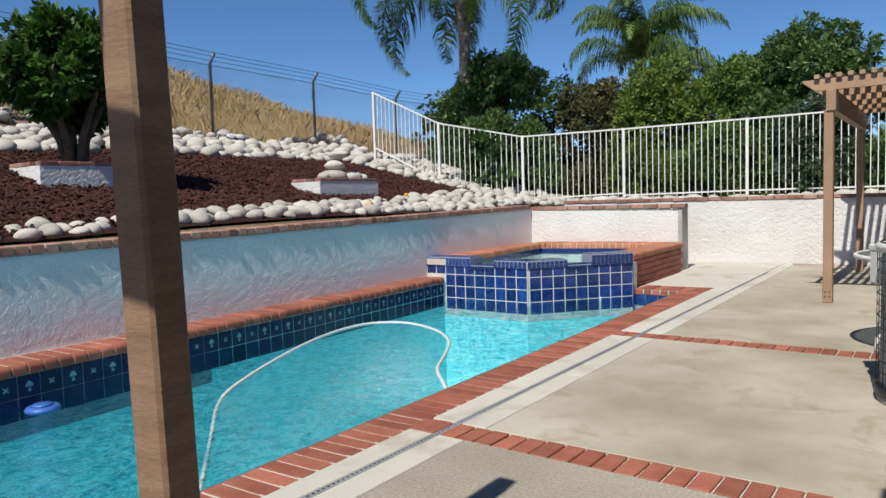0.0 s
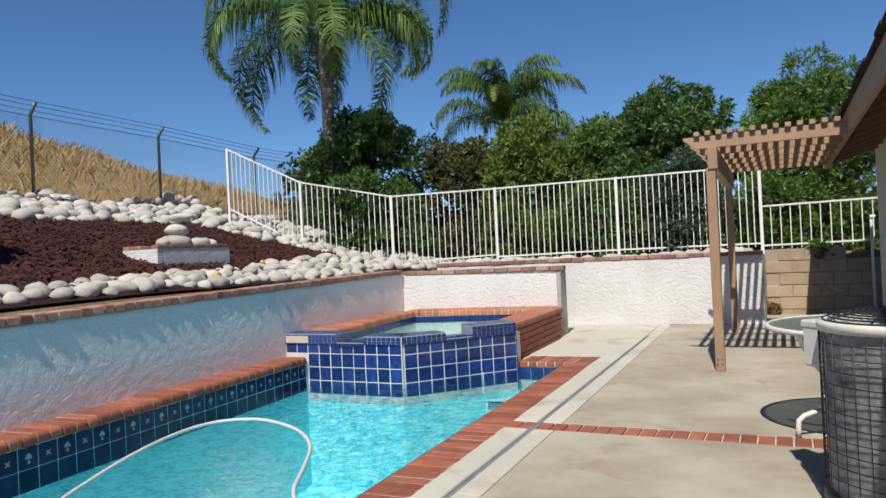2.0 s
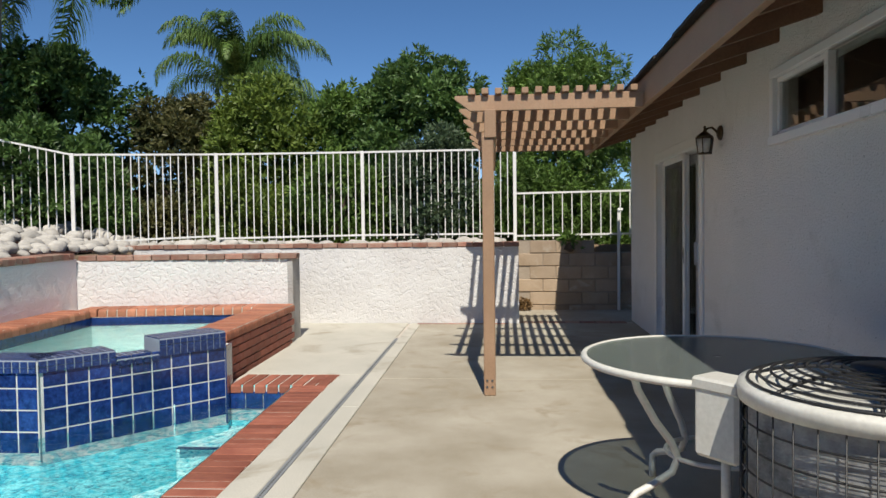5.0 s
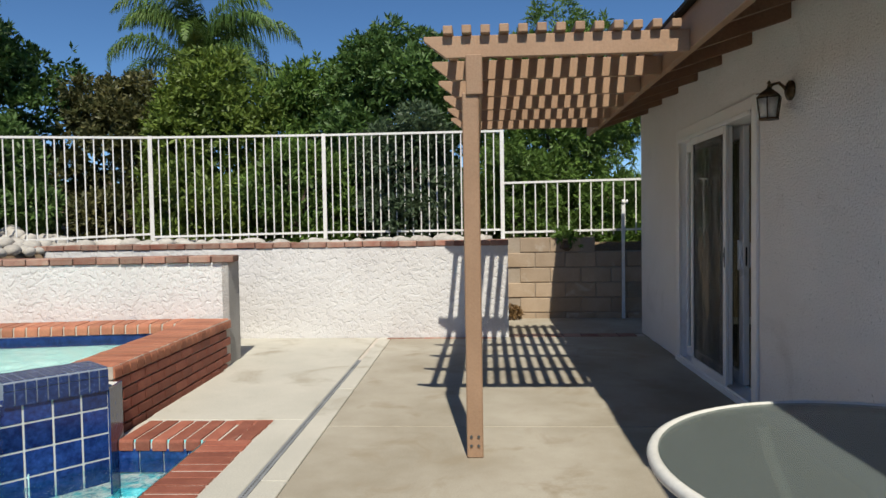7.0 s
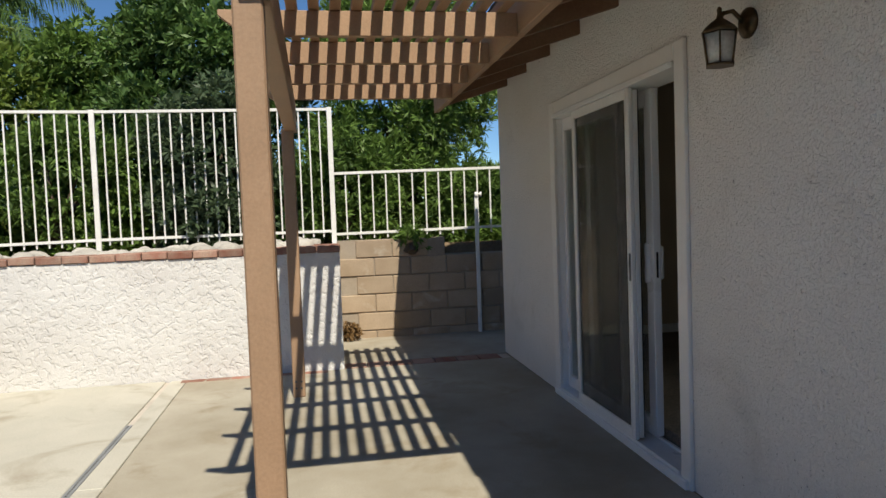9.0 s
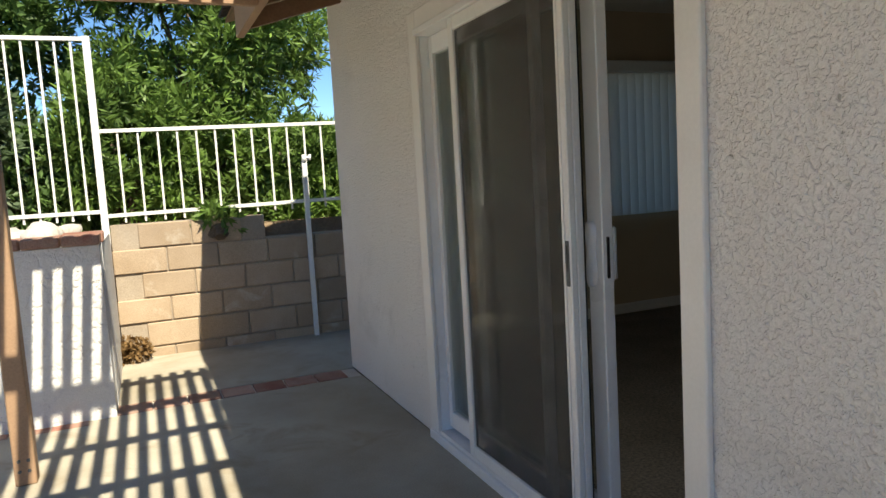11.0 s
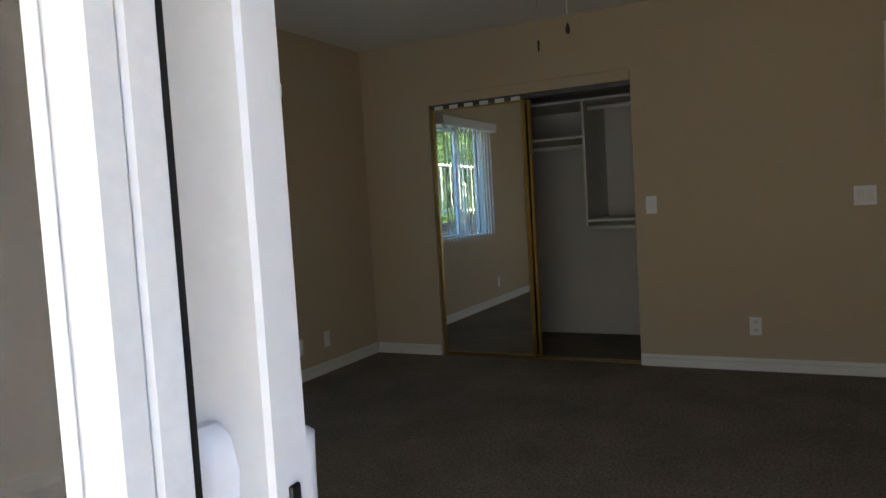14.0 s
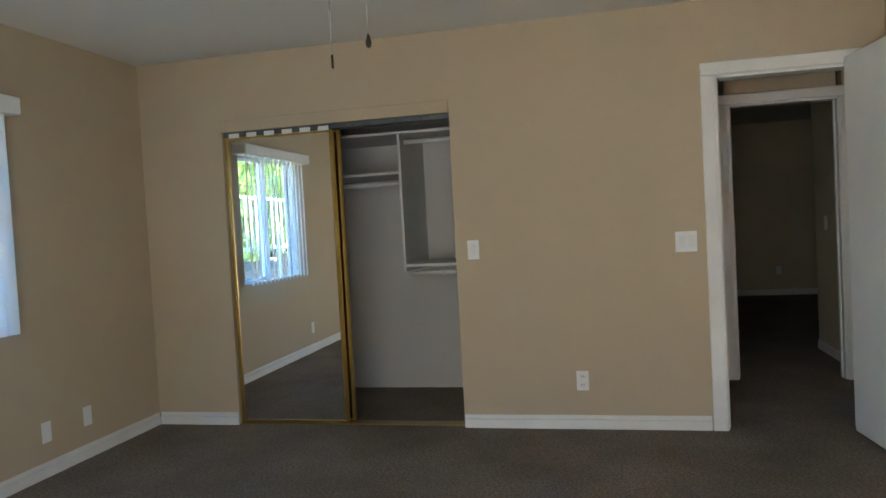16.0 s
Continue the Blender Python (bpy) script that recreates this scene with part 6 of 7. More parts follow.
palm(-10.9, 3.9, 1.0, 6.75, 4.6, 21, 0.17, 1, "tall palm with arching fronds and hanging fruit", 0.2, True)
palm(-10.6, 15.0, 0.5, 6.0, 4.0, 22, 0.2, 2, "palm with upright feathery fronds in the distance", 0.95)
palm(-7.8, 15.9, 0.5, 5.0, 2.2, 12, 0.15, 3, "low palm showing between the shrubs", 0.2)
# ---- pergola ----
pg = thing("pergola", "tan painted wooden pergola with a slatted top", "pergola", (0, 0, 0))


def post(x, y, h, w, mat, parent, feet=True):
    bm = bmesh.new()
    box(bm, x - w / 2, x + w / 2, y - w / 2, y + w / 2, 0.0, h)
    bevel(bm, 0.006)
    p = part("post", bm, mat, parent)
    if feet:
        for z in (0.07, 0.12):
            for dx in (-0.02, 0.02):
                bm = bmesh.new()
                lathe(bm, [(0.008, 0), (0.008, 0.006)], 8)
                b = part("bolt", bm, GALV, p)
                b.matrix_basis = pose(x + dx, y - w / 2 - 0.0005, z, 90)
    return p


post(-1.845, -2.80, 2.0, 0.09, PERGOLA, pg)
post(-1.89, 0.40, 2.0, 0.09, PERGOLA, pg)
bm = bmesh.new()
v = box(bm, -0.045, 0.045, -2.86, 0.50, 1.985, 2.20)
bevel(bm, 0.005)
o = part("header_beam", bm, PERGOLA, pg)
o.matrix_basis = pose(-1.863, 0, 0, 0, 0, 0.8)
for i in range(6):
    y = -2.74 + i * 0.615
    bm = bmesh.new()
    prof = [(-2.10, 2.325), (-2.10, 2.30), (-1.98, 2.205), (-0.657, 2.205), (-0.657, 2.325)]
    lo = [bm.verts.new((x, y - 0.02, z)) for x, z in prof]
    hi = [bm.verts.new((x, y + 0.02, z)) for x, z in prof]
    bm.faces.new(lo)
    bm.faces.new(hi[::-1])
    for k in range(5):
        bm.faces.new((lo[k], hi[k], hi[(k + 1) % 5], lo[(k + 1) % 5]))
    bevel(bm, 0.003)
    part("rafter", bm, PERGOLA, pg)
sm = bmesh.new()
box(sm, -0.026, 0.026, -2.80, 0.42, 0, 0.046)
bevel(sm, 0.004)
SL = mesh_of("slat", sm, PERGOLA)
for i in range(13):
    piece("slat", SL, pg, -1.965 + i * 0.1025, 0, 2.327 + 0.002 * (i % 2), 0)

# patio cover over the start of the walk: a post, and unseen beams added
pc = thing("patio_cover", "rough-sawn brown post with unseen cover beams added to shade it", "patio cover", (0, 0, 0))
NP = Vector((-2.03, -10.304, 0))
bm = bmesh.new()
box(bm, -0.045, 0.045, -0.045, 0.045, 0.0, 2.2)
bevel(bm, 0.008)
p = part("post", bm, POST_ROUGH, pc, "rough-sawn brown post")
p.matrix_basis = pose(NP.x + 0.008, NP.y + 0.012, 0, 0.9, -0.4, 8)
boxes("beam", POST_ROUGH, pc, [(NP.x - 0.045, NP.x + 0.045, -11.11, NP.y + 0.045, 2.2, 2.36)], 0.006)
# short header out of view, set so its shadow covers the upper post
boxes("header_beam", POST_ROUGH, pc, [(NP.x - 0.15, -1.45, -11.20, -11.112, 2.2, 2.46)], 0.006)

# ---- air conditioner ----
AC_BLACK = surface("black painted wire", (0.012, 0.012, 0.013), (0.022, 0.022, 0.023), 8, 60, 0.45, spec=0.5, bump=0.05, fine_amount=0.2)
FIN = surface("dusty aluminium fins", (0.34, 0.345, 0.345), (0.46, 0.465, 0.46), 5, 40, 0.6, metal=0.0, bump=0.1, fine_amount=0.4, stain=(0.07, 0.07, 0.07), stain_scale=3.0, stain_at=(0.5, 0.7))
AC_CREAM = surface("cream enamel", (0.58, 0.57, 0.52), (0.66, 0.65, 0.60), 6, 60, 0.4, spec=0.5, bump=0.05, fine_amount=0.15)
ac = thing("air_conditioner", "round outdoor air conditioner with black wire guard", "air conditioner", (-0.755, -6.40, 0.0))
R, HH = 0.345, 0.895
bm = bmesh.new()
lathe(bm, [(0.02, 0.0), (R + 0.0, 0.0), (R + 0.004, 0.01), (R + 0.0, 0.045), (0.02, 0.045)], 40)
part("pad", bm, CONCRETE, ac)
bm = bmesh.new()
lathe(bm, [(R + 0.012, 0.045), (R + 0.012, 0.085), (R - 0.02, 0.09)], 48)
part("base_pan", bm, AC_BLACK, ac)
bm = bmesh.new()
prof = []
z = 0.09
while z < HH - 0.055:
    prof += [(R - 0.022, z), (R - 0.016, z + 0.004)]
    z += 0.011
lathe(bm, prof, 64)
part("coil_core", bm, FIN, ac, "grey horizontal coil fins")
for i in range(12):
    z = 0.11 + i * (HH - 0.18) / 11.5
    bm = bmesh.new()
    tube(bm, [(R * math.cos(a * math.pi / 24), R * math.sin(a * math.pi / 24), z) for a in range(49)], 0.0032, 5)
    part("guard_ring", bm, AC_BLACK, ac)
wire = bmesh.new()
tube(wire, [(R + 0.003, 0, 0.07), (R + 0.003, 0, HH - 0.05)], 0.0022, 5)
W = mesh_of("guard_wire", wire, AC_BLACK)
for i in range(36):
    piece("guard_wire", W, ac, 0, 0, 0, i * 10)
bm = bmesh.new()
lathe(bm, [(R - 0.02, HH - 0.052), (R + 0.010, HH - 0.05), (R + 0.013, HH - 0.02), (R + 0.010, HH - 0.008), (R - 0.03, HH), (R - 0.045, HH - 0.012)], 64)
part("top_ring", bm, AC_CREAM, ac, "cream enamel top ring")
bm = bmesh.new()
lathe(bm, [(0.05, HH - 0.2), (R - 0.05, HH - 0.19), (R - 0.05, HH - 0.18), (0.05, HH - 0.185)], 32)
part("inner_shroud", bm, AC_BLACK, ac)
for i in range(10):
    r = 0.07 + i * 0.029
    bm = bmesh.new()
    tube(bm, [(r * math.cos(a * math.pi / 20), r * math.sin(a * math.pi / 20), HH + 0.045 - 0.05 * (r / R) ** 3) for a in range(41)], 0.0042, 5)
    part("grille_ring", bm, AC_BLACK, ac)
for i in range(8):
    a = i * math.pi / 4 + 0.2
    bm = bmesh.new()
    tube(bm, [(r * math.cos(a + 0.25 * r), r * math.sin(a + 0.25 * r), HH + 0.038 - 0.05 * (r / R) ** 3) for r in (0.05, 0.12, 0.19, 0.26, 0.31, 0.335)], 0.005, 5)
    part("grille_spoke", bm, AC_BLACK, ac)
bm = bmesh.new()
lathe(bm, [(0.085, HH + 0.03), (0.085, HH + 0.048), (0.05, HH + 0.055), (0.02, HH + 0.055)], 24)
part("motor_cap", bm, AC_BLACK, ac)
for i in range(4):
    bm = bmesh.new()
    box(bm, 0.05, 0.285, -0.07, 0.07, -0.003, 0.003, Matrix.Rotation(0.4, 4, "X"))
    b = part("fan_blade", bm, GALV, ac)
    b.matrix_basis = pose(0, 0, HH - 0.10, 0, 0, i * 90 + 20)
bx = new("electrical_box")
bx.parent = ac
bx.matrix_basis = pose(-0.325, 0.25, 0.62, 0, 0, 38)
boxes("case", AC_CREAM, bx, [(-0.055, 0.055, -0.075, 0.075, 0.0, 0.23)], 0.012)
boxes("lid", AC_CREAM, bx, [(-0.06, 0.06, -0.08, 0.08, 0.2, 0.24)], 0.008)
bm = bmesh.new()
tube(bm, [(0, 0, 0), (0, 0, -0.12), (0.06, 0.0, -0.22), (0.06, 0, -0.58)], 0.014, 8)
part("conduit", bm, AC_CREAM, bx)

# ---- patio table ----
TABLE_WHITE = surface("cream powder coat", (0.62, 0.61, 0.56), (0.70, 0.69, 0.64), 6, 60, 0.45, spec=0.45, bump=0.08, fine_amount=0.12)
tb = thing("patio_table", "round patterned-glass patio table with cream metal frame", "table", (-0.765, -4.99, 0.0))
TR, TH = 0.595, 0.715
bm = bmesh.new()
pts = [(TR * math.cos(a * math.pi / 36), TR * math.sin(a * math.pi / 36), TH - 0.016) for a in range(73)]
tube(bm, pts, 0.017, 8)
prof = [(TR - 0.012, TH - 0.04), (TR + 0.014, TH - 0.036), (TR + 0.018, TH - 0.012), (TR + 0.010, TH + 0.002), (TR - 0.014, TH + 0.002), (TR - 0.014, TH - 0.03)]
part("rim", bm, TABLE_WHITE, tb, "cream metal rim")
bm = bmesh.new()
rings = []
for r, z in ((0.022, TH - 0.004), (TR - 0.006, TH - 0.004), (TR - 0.006, TH - 0.010), (0.022, TH - 0.010)):
    rings.append([bm.verts.new((r * math.cos(2 * math.pi * k / 64), r * math.sin(2 * math.pi * k / 64), z)) for k in range(64)])
for a, b in zip(rings, rings[1:] + rings[:1]):
    for k in range(64):
        bm.faces.new((a[k], a[(k + 1) % 64], b[(k + 1) % 64], b[k]))
part("tabletop", bm, TABLE_GLASS, tb, "grey-green rippled glass top")
for i in range(4):
    bm = bmesh.new()
    tube(bm, [(0.46, 0, TH - 0.03), (0.43, 0, TH - 0.12), (0.34, 0, 0.45), (0.25, 0, 0.34), (0.22, 0, 0.27), (0.25, 0, 0.21), (0.36, 0, 0.165), (0.44, 0, 0.14), (0.475, 0, 0.11), (0.48, 0, 0.06), (0.48, 0, 0.0)], 0.017, 9)
    leg = part("leg", bm, TABLE_WHITE, tb)
    leg.matrix_basis = pose(0, 0, 0, 0, 0, 205 + i * 90)
bm = bmesh.new()
tube(bm, [(0.225 * math.cos(a * math.pi / 16), 0.225 * math.sin(a * math.pi / 16), 0.27) for a in range(33)], 0.011, 7)
part("brace_ring", bm, TABLE_WHITE, tb)

# ---- wall lantern ----
LAMP_METAL = surface("aged bronze", (0.10, 0.075, 0.045), (0.18, 0.13, 0.08), 20, 60, 0.45, metal=0.8, bump=0.1, fine_amount=0.3)
LAMP_GLASS = surface("pale seeded glass", (0.55, 0.55, 0.51), (0.68, 0.67, 0.62), 30, 90, 0.15, spec=0.6, bump=0.1, fine_amount=0.2)
lt = thing("wall_lantern", "aged bronze wall lantern beside the patio door", "lamp", (-0.001, -2.465, 1.99))
bm = bmesh.new()
lathe(bm, [(0.058, 0), (0.058, 0.012), (0.035, 0.026), (0.015, 0.03)], 20)
o = part("backplate", bm, LAMP_METAL, lt)
o.matrix_basis = pose(0, 0, 0.04, 0, -90, 0)
bm = bmesh.new()
tube(bm, [(-0.02, 0, 0.04), (-0.07, 0, 0.085), (-0.11, 0, 0.075), (-0.125, 0, 0.045)], 0.009, 8)
part("arm", bm, LAMP_METAL, lt)
bm = bmesh.new()
lathe(bm, [(0.075, -0.0), (0.06, 0.02), (0.028, 0.045), (0.014, 0.055), (0.008, 0.075), (0.011, 0.09), (0.003, 0.1)], 6, (-0.125, 0, 0.0))
part("cap", bm, LAMP_METAL, lt)
for k in range(6):
    a = math.pi / 3 * k
    bm = bmesh.new()
    tube(bm, [(-0.125 + 0.068 * math.cos(a), 0.068 * math.sin(a), 0.0), (-0.125 + 0.052 * math.cos(a), 0.052 * math.sin(a), -0.118)], 0.004, 5)
    part("corner_bar", bm, LAMP_METAL, lt)
bm = bmesh.new()
lathe(bm, [(0.063, -0.004), (0.048, -0.114), (0.046, -0.114), (0.061, -0.004)], 6, (-0.125, 0, 0.0))
part("glass", bm, LAMP_GLASS, lt)
bm = bmesh.new()
lathe(bm, [(0.058, -0.126), (0.058, -0.116), (0.02, -0.115)], 6, (-0.125, 0, 0.0))
part("base", bm, LAMP_METAL, lt)
bm = bmesh.new()
lathe(bm, [(0.012, -0.12), (0.014, -0.05), (0.02, -0.03), (0.006, -0.01)], 10, (-0.125, 0, 0.0))
part("bulb", bm, VINYL, lt)

# ---- pool things ----
HOSE = surface("pale grey hose", (0.50, 0.52, 0.53), (0.60, 0.62, 0.63), 20, 60, 0.5, bump=0.3, bump_scale=120, fine_amount=0.1)
hs = [(-4.1, -8.9, -0.5), (-4.5, -8.5, -0.28), (-4.82, -8.18, -0.13), (-5.09, -7.74, -0.10), (-5.42, -7.1, -0.095), (-5.70, -6.45, -0.095), (-5.84, -5.9, -0.095), (-5.80, -5.54, -0.095), (-5.55, -5.36, -0.095), (-5.25, -5.40, -0.095), (-4.85, -5.6, -0.095), (-4.48, -5.95, -0.095), (-4.2, -6.4, -0.095), (-3.97, -6.81, -0.10), (-3.7, -7.1, -0.11), (-3.45, -7.35, -0.16), (-3.36, -7.5, -0.4)]
fine = []
for i in range(len(hs) - 1):
    p0, p1, p2, p3 = (Vector(hs[max(0, min(len(hs) - 1, i + j))]) for j in (-1, 0, 1, 2))
    for k in range(6):
        t = k / 6
        fine.append(0.5 * ((2 * p1) + (p2 - p0) * t + (2 * p0 - 5 * p1 + 4 * p2 - p3) * t * t + (3 * p1 - p0 - 3 * p2 + p3) * t ** 3))
bm = bmesh.new()
tube(bm, fine, [0.0145 + 0.0015 * (i % 2) for i in range(len(fine))], 8)
tagged(part("pool_hose", bm, HOSE), "long pale grey cleaner hose floating in the pool", "hose")
FLOAT = surface("blue plastic float", (0.03, 0.10, 0.34), (0.05, 0.15, 0.45), 8, 60, 0.4, bump=0.05, fine_amount=0.1)
fl = thing("chlorine_float", "blue plastic chlorine dispenser floating on the water", "pool float", (-5.66, -8.97, -0.115))
bm = bmesh.new()
lathe(bm, [(0.05, -0.02), (0.10, -0.005), (0.112, 0.012), (0.10, 0.028), (0.07, 0.032)], 28)
part("ring", bm, FLOAT, fl)
bm = bmesh.new()
lathe(bm, [(0.066, 0.03), (0.062, 0.045), (0.02, 0.048)], 24)
part("cap", bm, FLOAT, fl)

# ---- bedroom ----
BASE_H = 0.082


def baseboard(x0, x1, y0, y1, name="baseboard"):
    """Stepped white skirting; the longer side runs along the wall."""
    b = thing(name, "stepped white painted baseboard", "baseboard", (0, 0, 0), kind="structure")
    bm = bmesh.new()
    box(bm, x0, x1, y0, y1, FLOOR_Z - 0.01, FLOOR_Z + 0.055)
    bevel(bm, 0.003)
    part("board", bm, WHITE_TRIM, b)
    bm = bmesh.new()
    if x1 - x0 > y1 - y0:
        sgn = 1 if y1 > 1 else -1
        a, c = (y0 + 0.005, y1) if sgn > 0 else (y0, y1 - 0.005)
        box(bm, x0, x1, a, c, FLOOR_Z + 0.0555, FLOOR_Z + BASE_H)
    else:
        box(bm, x0 + 0.005, x1, y0, y1, FLOOR_Z + 0.0555, FLOOR_Z + BASE_H)
    bevel(bm, 0.004, 2)
    part("moulding", bm, WHITE_TRIM, b)


baseboard(0.155, CX - 0.016, 1.381, 1.3965)
baseboard(CX - 0.016, CX - 0.0005, CY1 + 0.002, 1.381)
baseboard(CX - 0.016, CX - 0.0005, HY1 + 0.08, CY0 - 0.002)
baseboard(0.155, 3.8, -3.109, -3.094)
baseboard(11.084, 11.099, -5.9, 0.2)
baseboard(5.96, 7.05, -3.399, -3.384)


def casing(name, label, x, y0, y1, top, face=-1, w=0.072):
    c = thing(name, label, "door frame", (0, 0, 0), kind="structure")
    d0, d1 = (x - 0.018, x) if face < 0 else (x, x + 0.018)
    for a, b in ((y0 - w, y0), (y1, y1 + w)):
        boxes("side_trim", WHITE_TRIM, c, [(d0, d1, a, b, FLOOR_Z - 0.005, top)], 0.004)
    boxes("head_trim", WHITE_TRIM, c, [(d0, d1, y0 - w, y1 + w, top + 0.0005, top + w)], 0.004)
    for a, b in ((y0 - 0.012, y0 + 0.006), (y1 - 0.006, y1 + 0.012)):
        boxes("trim_bead", WHITE_TRIM, c, [(d0 - 0.005, d0, a, b, FLOOR_Z, top)], 0.002)
    boxes("jamb", WHITE_TRIM, c, [(x, x + 0.12, y0 - 0.001, y0 + 0.016, FLOOR_Z, top), (x, x + 0.12, y1 - 0.016, y1 + 0.001, FLOOR_Z, top), (x, x + 0.12, y0, y1, top - 0.016, top + 0.001)])
    boxes("stop", WHITE_TRIM, c, [(x + 0.05, x + 0.062, y0 + 0.016, y0 + 0.028, FLOOR_Z, top - 0.016), (x + 0.05, x + 0.062, y1 - 0.028, y1 - 0.016, FLOOR_Z, top - 0.016)])


casing("door_2", "white painted casing round the bedroom doorway", CX - 0.0005, HY0, HY1, HZ)
casing("door_3", "white painted casing round the doorway across the hall", 5.8495, -3.26, -2.52, HZ)
leaf = thing("bedroom_door", "flush white bedroom door standing open with lever handle", "door", (CX - 0.012, HY0 + 0.02, FLOOR_Z + 0.012), 185.5)
boxes("slab", WHITE_TRIM, leaf, [(0.0, 0.70, -0.036, 0.0, 0.0, 2.02)], 0.003)
for side in (-1, 1):
    y = -0.036 if side < 0 else 0.0
    h = new("handle")
    h.parent = leaf
    h.matrix_basis = pose(0.64, y, 0.93, -90 if side > 0 else 90)
    bm = bmesh.new()
    lathe(bm, [(0.028, 0), (0.028, 0.006), (0.012, 0.01), (0.010, 0.04), (0.012, 0.052)], 16)
    part("rosette", bm, STEEL, h, "brushed steel rosette")
    bm = bmesh.new()
    tube(bm, [(0.0, 0, 0.045), (-0.03, 0, 0.047), (-0.07, 0, 0.044), (-0.11, 0, 0.046)], [0.010, 0.008, 0.0075, 0.006], 8)
    part("lever", bm, STEEL, h, "brushed steel lever")
boxes("latch_plate", STEEL, leaf, [(0.7002, 0.702, -0.03, -0.006, 0.90, 0.96)])
for z in (0.25, 1.0, 1.78):
    bm = bmesh.new()
    tube(bm, [(-0.004, 0.006, z - 0.045), (-0.004, 0.006, z + 0.045)], 0.007, 8)
    part("hinge", bm, STEEL, leaf)


def wall_plate(kind, label, x, y, z, rz, w=0.072, h=0.117):
    p = thing(kind, label, "outlet" if "outlet" in kind else "switch", (x, y, z), rz, group=kind)
    boxes("plate", VINYL, p, [(-w / 2, w / 2, -0.006, 0.0, -h / 2, h / 2)], 0.003)
    return p


def outlet(x, y, z, rz, label="white duplex wall outlet"):
    p = wall_plate("outlet", label, x, y, z, rz)
    for dz in (-0.026, 0.026):
        s = boxes("socket", WHITE_TRIM, p, [(-0.017, 0.017, -0.009, -0.0062, dz - 0.014, dz + 0.014)], 0.003)
        boxes("slot", BLACK, s, [(-0.008, -0.005, -0.0096, -0.0091, dz - 0.004, dz + 0.007), (0.005, 0.008, -0.0096, -0.0091, dz - 0.004, dz + 0.007)])
    return p


def switch(x, y, z, rz, gangs, label):
    p = wall_plate("light_switch", label, x, y, z, rz, 0.072 if gangs == 1 else 0.118)
    for i in range(gangs):
        u = (i - (gangs - 1) / 2) * 0.046
        boxes("rocker", WHITE_TRIM, p, [(u - 0.016, u + 0.016, -0.0105, -0.0062, -0.033, 0.033)], 0.003)
    return p


switch(CX - 0.001, -0.836, 1.195, -90, 1, "white single rocker light switch")
switch(CX - 0.001, -2.066, 1.188, -90, 2, "white double rocker light switch")
outlet(CX - 0.001, -1.452, 0.392, -90)
outlet(3.59, 1.396, 0.345, 180)
p = wall_plate("outlet", "white cable outlet plate", 3.905, 1.396, 0.348, 180)
bm = bmesh.new()
lathe(bm, [(0.008, 0), (0.008, 0.01), (0.004, 0.012)], 10)
o = part("jack", bm, STEEL, p)
o.matrix_basis = pose(0, -0.006, 0, 90)
outlet(2.0, 1.396, 0.352, 180)
outlet(11.099, -3.98, 0.45, -90)
switch(6.75, -3.399, 1.2, 180, 1, "white switch on the far room wall")
bm = bmesh.new()
lathe(bm, [(0.066, 0.0), (0.066, -0.012), (0.055, -0.03), (0.03, -0.042), (0.01, -0.042)], 28)
sd = tagged(new("smoke_detector"), "round white smoke detector on the ceiling", "smoke detector")
sd.location = (4.09, -2.60, CEIL_Z)
part("body", bm, VINYL, sd)
for k in range(10):
    a = k * math.pi / 5
    bm = bmesh.new()
    box(bm, 0.0565, 0.0645, -0.010, 0.010, -0.024, -0.019)
    o = part("vent", bm, BLACK, sd)
    o.matrix_basis = pose(0, 0, 0, 0, 0, 36 * k)

# closet
co = thing("closet_header", "beige header board above the closet doors", "trim", (0, 0, 0), kind="structure")
boxes("board", WALL_PAINT, co, [(CX - 0.012, CX - 0.0005, CY0, CY1 + 0.01, CZ - 0.002, CZ + 0.075)], 0.003)
boxes("track", GALV, co, [(CX + 0.02, CX + 0.10, CY0 + 0.001, CY1 - 0.001, CZ - 0.032, CZ - 0.0005)], 0.002, "dark top track")
boxes("floor_track", BRASS, co, [(CX + 0.02, CX + 0.10, CY0 + 0.001, CY1 - 0.001, FLOOR_Z - 0.004, FLOOR_Z + 0.008)], 0.002, "brass floor track")
for i, (x, y0, y1) in enumerate(((CX + 0.03, 0.035, CY1 - 0.004), (CX + 0.075, 0.005, CY1 - 0.03))):
    md = thing("mirror_door", "brass-framed mirrored sliding closet door", "closet door", (0, 0, 0), group="mirror doors")
    z0, z1 = FLOOR_Z + 0.01, CZ - 0.034
    for a, b in ((y0, y0 + 0.028), (y1 - 0.028, y1)):
        boxes("stile", BRASS, md, [(x - 0.012, x + 0.012, a, b, z0, z1)], 0.006)
    boxes("rail", BRASS, md, [(x - 0.010, x + 0.010, y0 + 0.028, y1 - 0.028, z0, z0 + 0.018)], 0.003)
    boxes("rail", BRASS, md, [(x - 0.010, x + 0.010, y0 + 0.028, y1 - 0.028, z1 - 0.018, z1)], 0.003)
    boxes("mirror", MIRROR, md, [(x - 0.002, x + 0.002, y0 + 0.028, y1 - 0.028, z0 + 0.018, z1 - 0.018)])
bm = bmesh.new()
for k in range(6):
    y = 0.72 - k * 0.125
    box(bm, CX + 0.014, CX + 0.019, y - 0.035, y + 0.035, CZ - 0.04, CZ - 0.012)
part("clips", bm, WHITE_TRIM, co, "white plastic guide clips")
SHELF = surface("white closet shelf paint", (0.60, 0.585, 0.56), (0.66, 0.645, 0.62), 3, 90, 0.6, bump=0.06, fine_amount=0.05)
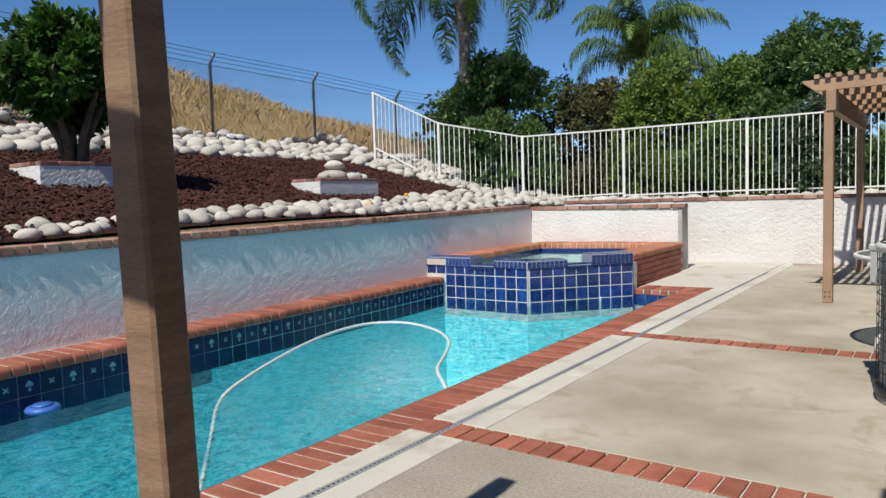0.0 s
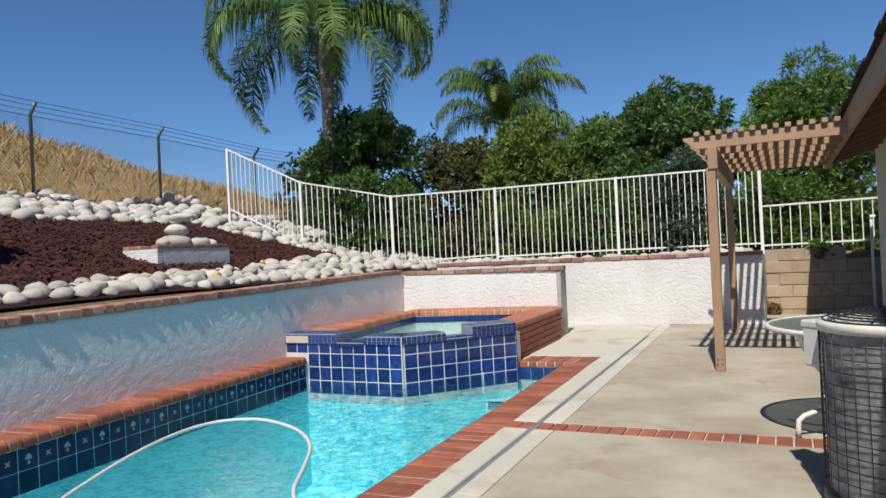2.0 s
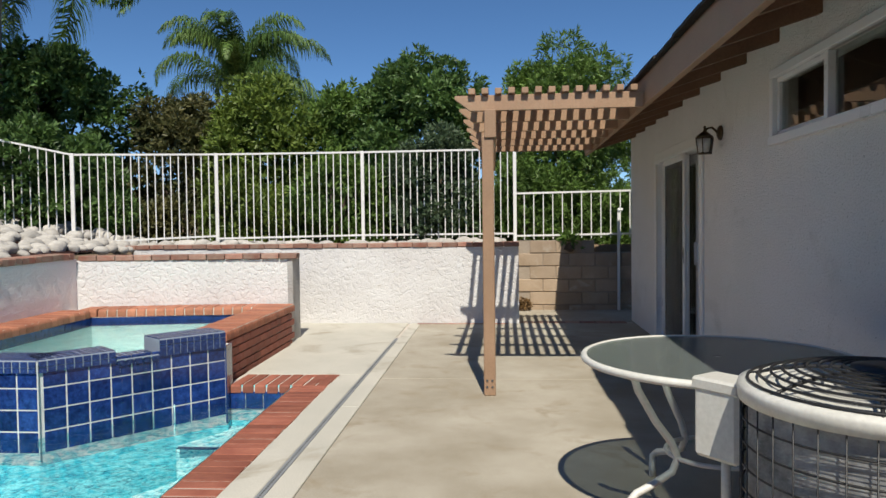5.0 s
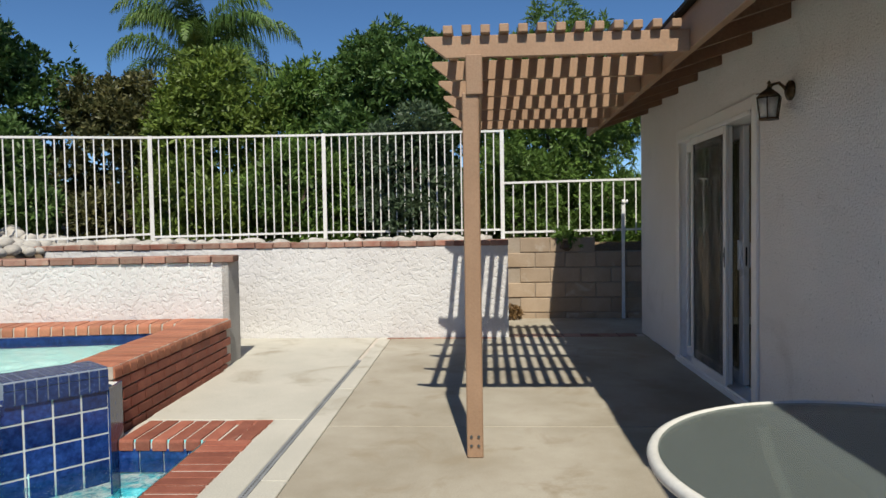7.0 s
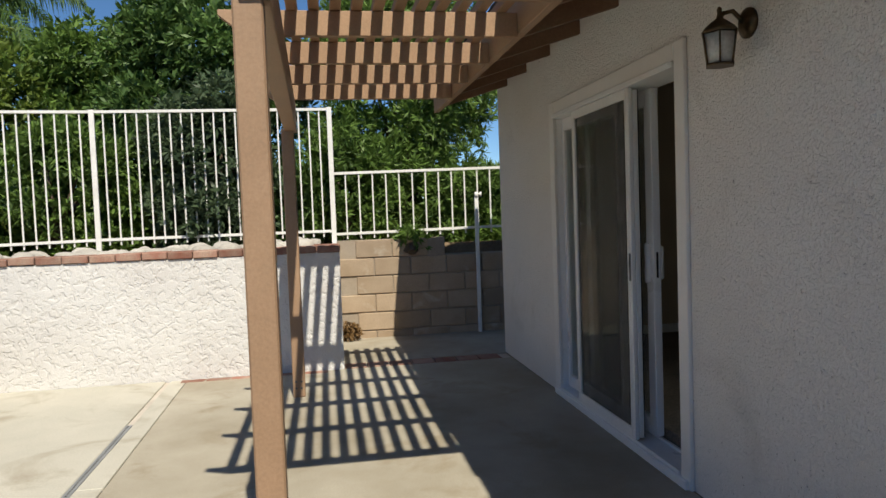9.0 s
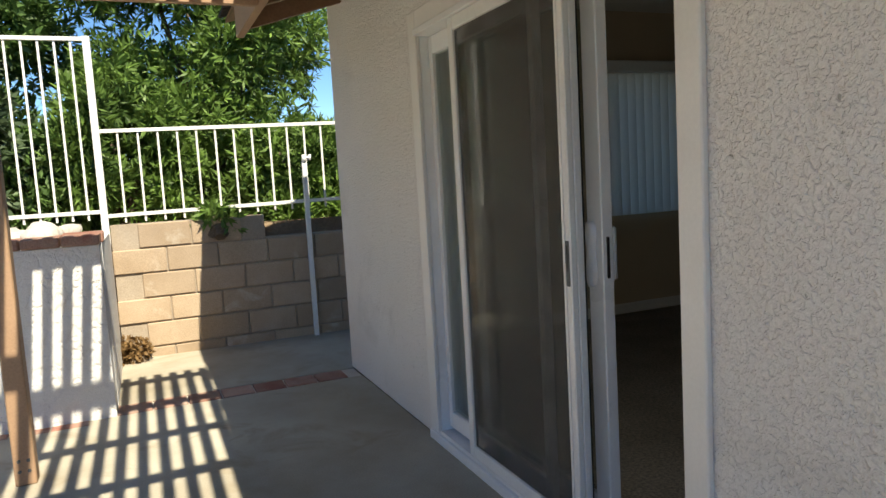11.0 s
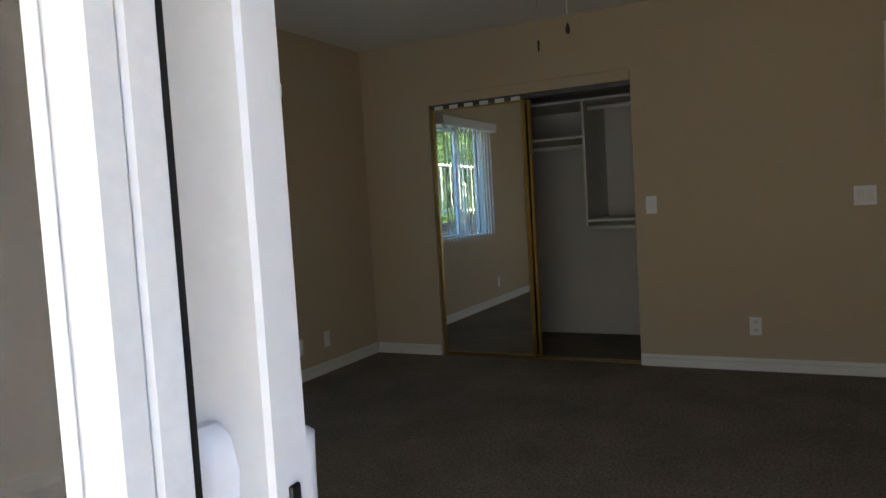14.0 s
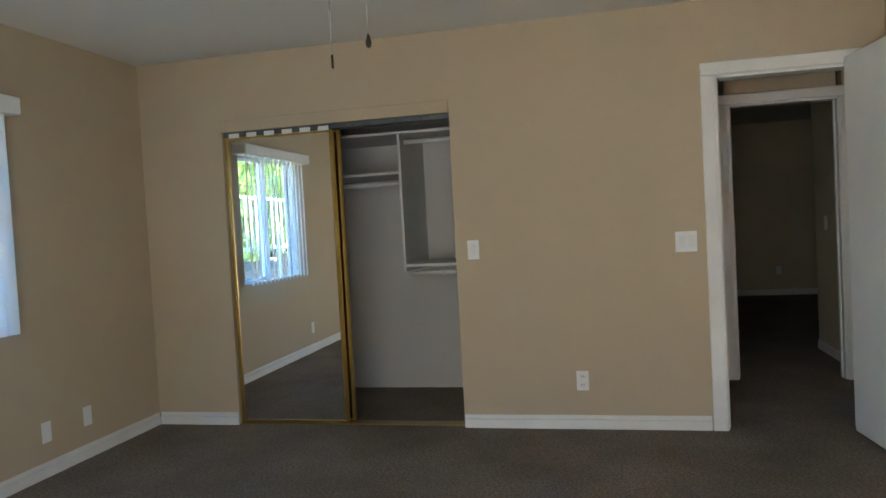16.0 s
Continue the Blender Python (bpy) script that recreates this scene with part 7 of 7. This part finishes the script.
cs = thing("closet_shelves", "white closet shelves with hanging rods", "shelf", (0, 0, 0))
boxes("shelf", SHELF, cs, [(4.98, 5.619, -0.799, 0.919, 1.985, 2.004)], 0.002)
boxes("divider", SHELF, cs, [(4.98, 5.619, -0.295, -0.275, 1.05, 1.9845)], 0.002)
boxes("shelf", SHELF, cs, [(4.98, 5.619, -0.2745, 0.919, 1.715, 1.734)], 0.002)
boxes("shelf", SHELF, cs, [(4.98, 5.619, -0.799, -0.2955, 1.082, 1.101)], 0.002)
for y0, y1, z in ((-0.799, -0.2955, 1.94), (-0.2745, 0.919, 1.66), (-0.799, -0.2955, 1.032)):
    bm = bmesh.new()
    tube(bm, [(5.10, y0, z), (5.10, y1, z)], 0.017, 10)
    part("rod", bm, SHELF, cs)
    boxes("cleat", SHELF, cs, [(5.03, 5.17, y0, y0 + 0.012, z - 0.03, z + 0.04)], 0.002)

# vertical blinds
VANE, _n, _l, _b = base_mat("white blind vane", 0.55)
_b.inputs["Base Color"].default_value = (0.80, 0.82, 0.82, 1)
_t = _n.new("ShaderNodeBsdfTranslucent")
_t.inputs["Color"].default_value = (0.80, 0.84, 0.85, 1)
_m = _n.new("ShaderNodeMixShader")
_m.inputs[0].default_value = 0.32
_l.new(_b.outputs[0], _m.inputs[1])
_l.new(_t.outputs[0], _m.inputs[2])
_l.new(_m.outputs[0], _n["Material Output"].inputs["Surface"])
vb = thing("vertical_blinds", "white vertical blinds with valance over the window", "blinds", (0, 0, 0))
boxes("valance", VINYL, vb, [(NWX0 - 0.07, NWX1 + 0.09, 1.27, 1.396, 2.038, 2.128)], 0.008)
bm = bmesh.new()
vp = [(-0.044, 0.0), (-0.022, 0.008), (0.0, 0.011), (0.022, 0.008), (0.044, 0.0)]
lo = [bm.verts.new((x, y, 0.0)) for x, y in vp]
hi = [bm.verts.new((x, y, 1.125)) for x, y in vp]
for k in range(4):
    f = bm.faces.new((lo[k], lo[k + 1], hi[k + 1], hi[k]))
    f.smooth = True
VM = mesh_of("vane", bm, VANE)
for k in range(15):
    piece("vane", VM, vb, NWX0 + 0.01 + k * 0.081, 1.335, 0.918, 156 + rr.uniform(-2.5, 2.5))

# ceiling fan
FANX, FANY = 2.37, -0.905
cf = thing("ceiling_fan", "dark ceiling fan with two pull chains", "ceiling fan", (FANX, FANY, 0.0))
FAN_DARK = surface("dark bronze", (0.02, 0.016, 0.013), (0.035, 0.028, 0.022), 10, 60, 0.4, metal=0.5, bump=0.05, fine_amount=0.2)
bm = bmesh.new()
lathe(bm, [(0.02, CEIL_Z - 0.001), (0.065, CEIL_Z - 0.002), (0.06, CEIL_Z - 0.03), (0.02, CEIL_Z - 0.05), (0.02, 2.475), (0.11, 2.465), (0.125, 2.43), (0.11, 2.375), (0.06, 2.355)], 28)
part("motor_housing", bm, FAN_DARK, cf)
bm = bmesh.new()
lathe(bm, [(0.062, 2.36), (0.068, 2.29), (0.066, 2.12), (0.045, 2.094), (0.01, 2.09)], 24)
part("switch_cup", bm, FAN_DARK, cf)
FAN_WOOD = surface("dark walnut blade", (0.05, 0.028, 0.016), (0.08, 0.046, 0.027), 8, 60, 0.5, bump=0.1, fine_amount=0.3, stretch=(0.3, 4, 4))
for k in range(5):
    bm = bmesh.new()
    box(bm, 0.16, 0.60, -0.06, 0.06, -0.004, 0.004, Matrix.Rotation(0.2, 4, "X"))
    bevel(bm, 0.003)
    b = part("blade", bm, FAN_WOOD, cf)
    b.matrix_basis = pose(0, 0, 2.41, 0, 0, 72 * k + 30)
    boxes("bracket", FAN_DARK, b, [(0.09, 0.2, -0.015, 0.015, -0.012, -0.005)], 0.002)
for dx, dy, z in ((-0.012, -0.062, 1.924), (0.01, 0.062, 1.887)):
    bm = bmesh.new()
    tube(bm, [(dx, dy, 2.14), (dx, dy, z)], 0.0016, 5)
    ch = part("chain", bm, STEEL, cf, "thin metal pull chain")
    bm = bmesh.new()
    lathe(bm, [(0.002, 0.02), (0.005, 0.012), (0.009, -0.004), (0.0075, -0.016), (0.002, -0.022)] if dy < 0 else [(0.002, 0.015), (0.004, 0.01), (0.004, -0.025), (0.002, -0.028)], 10, (dx, dy, z - 0.012))
    part("bob", bm, FAN_DARK, ch, "dark pull knob")
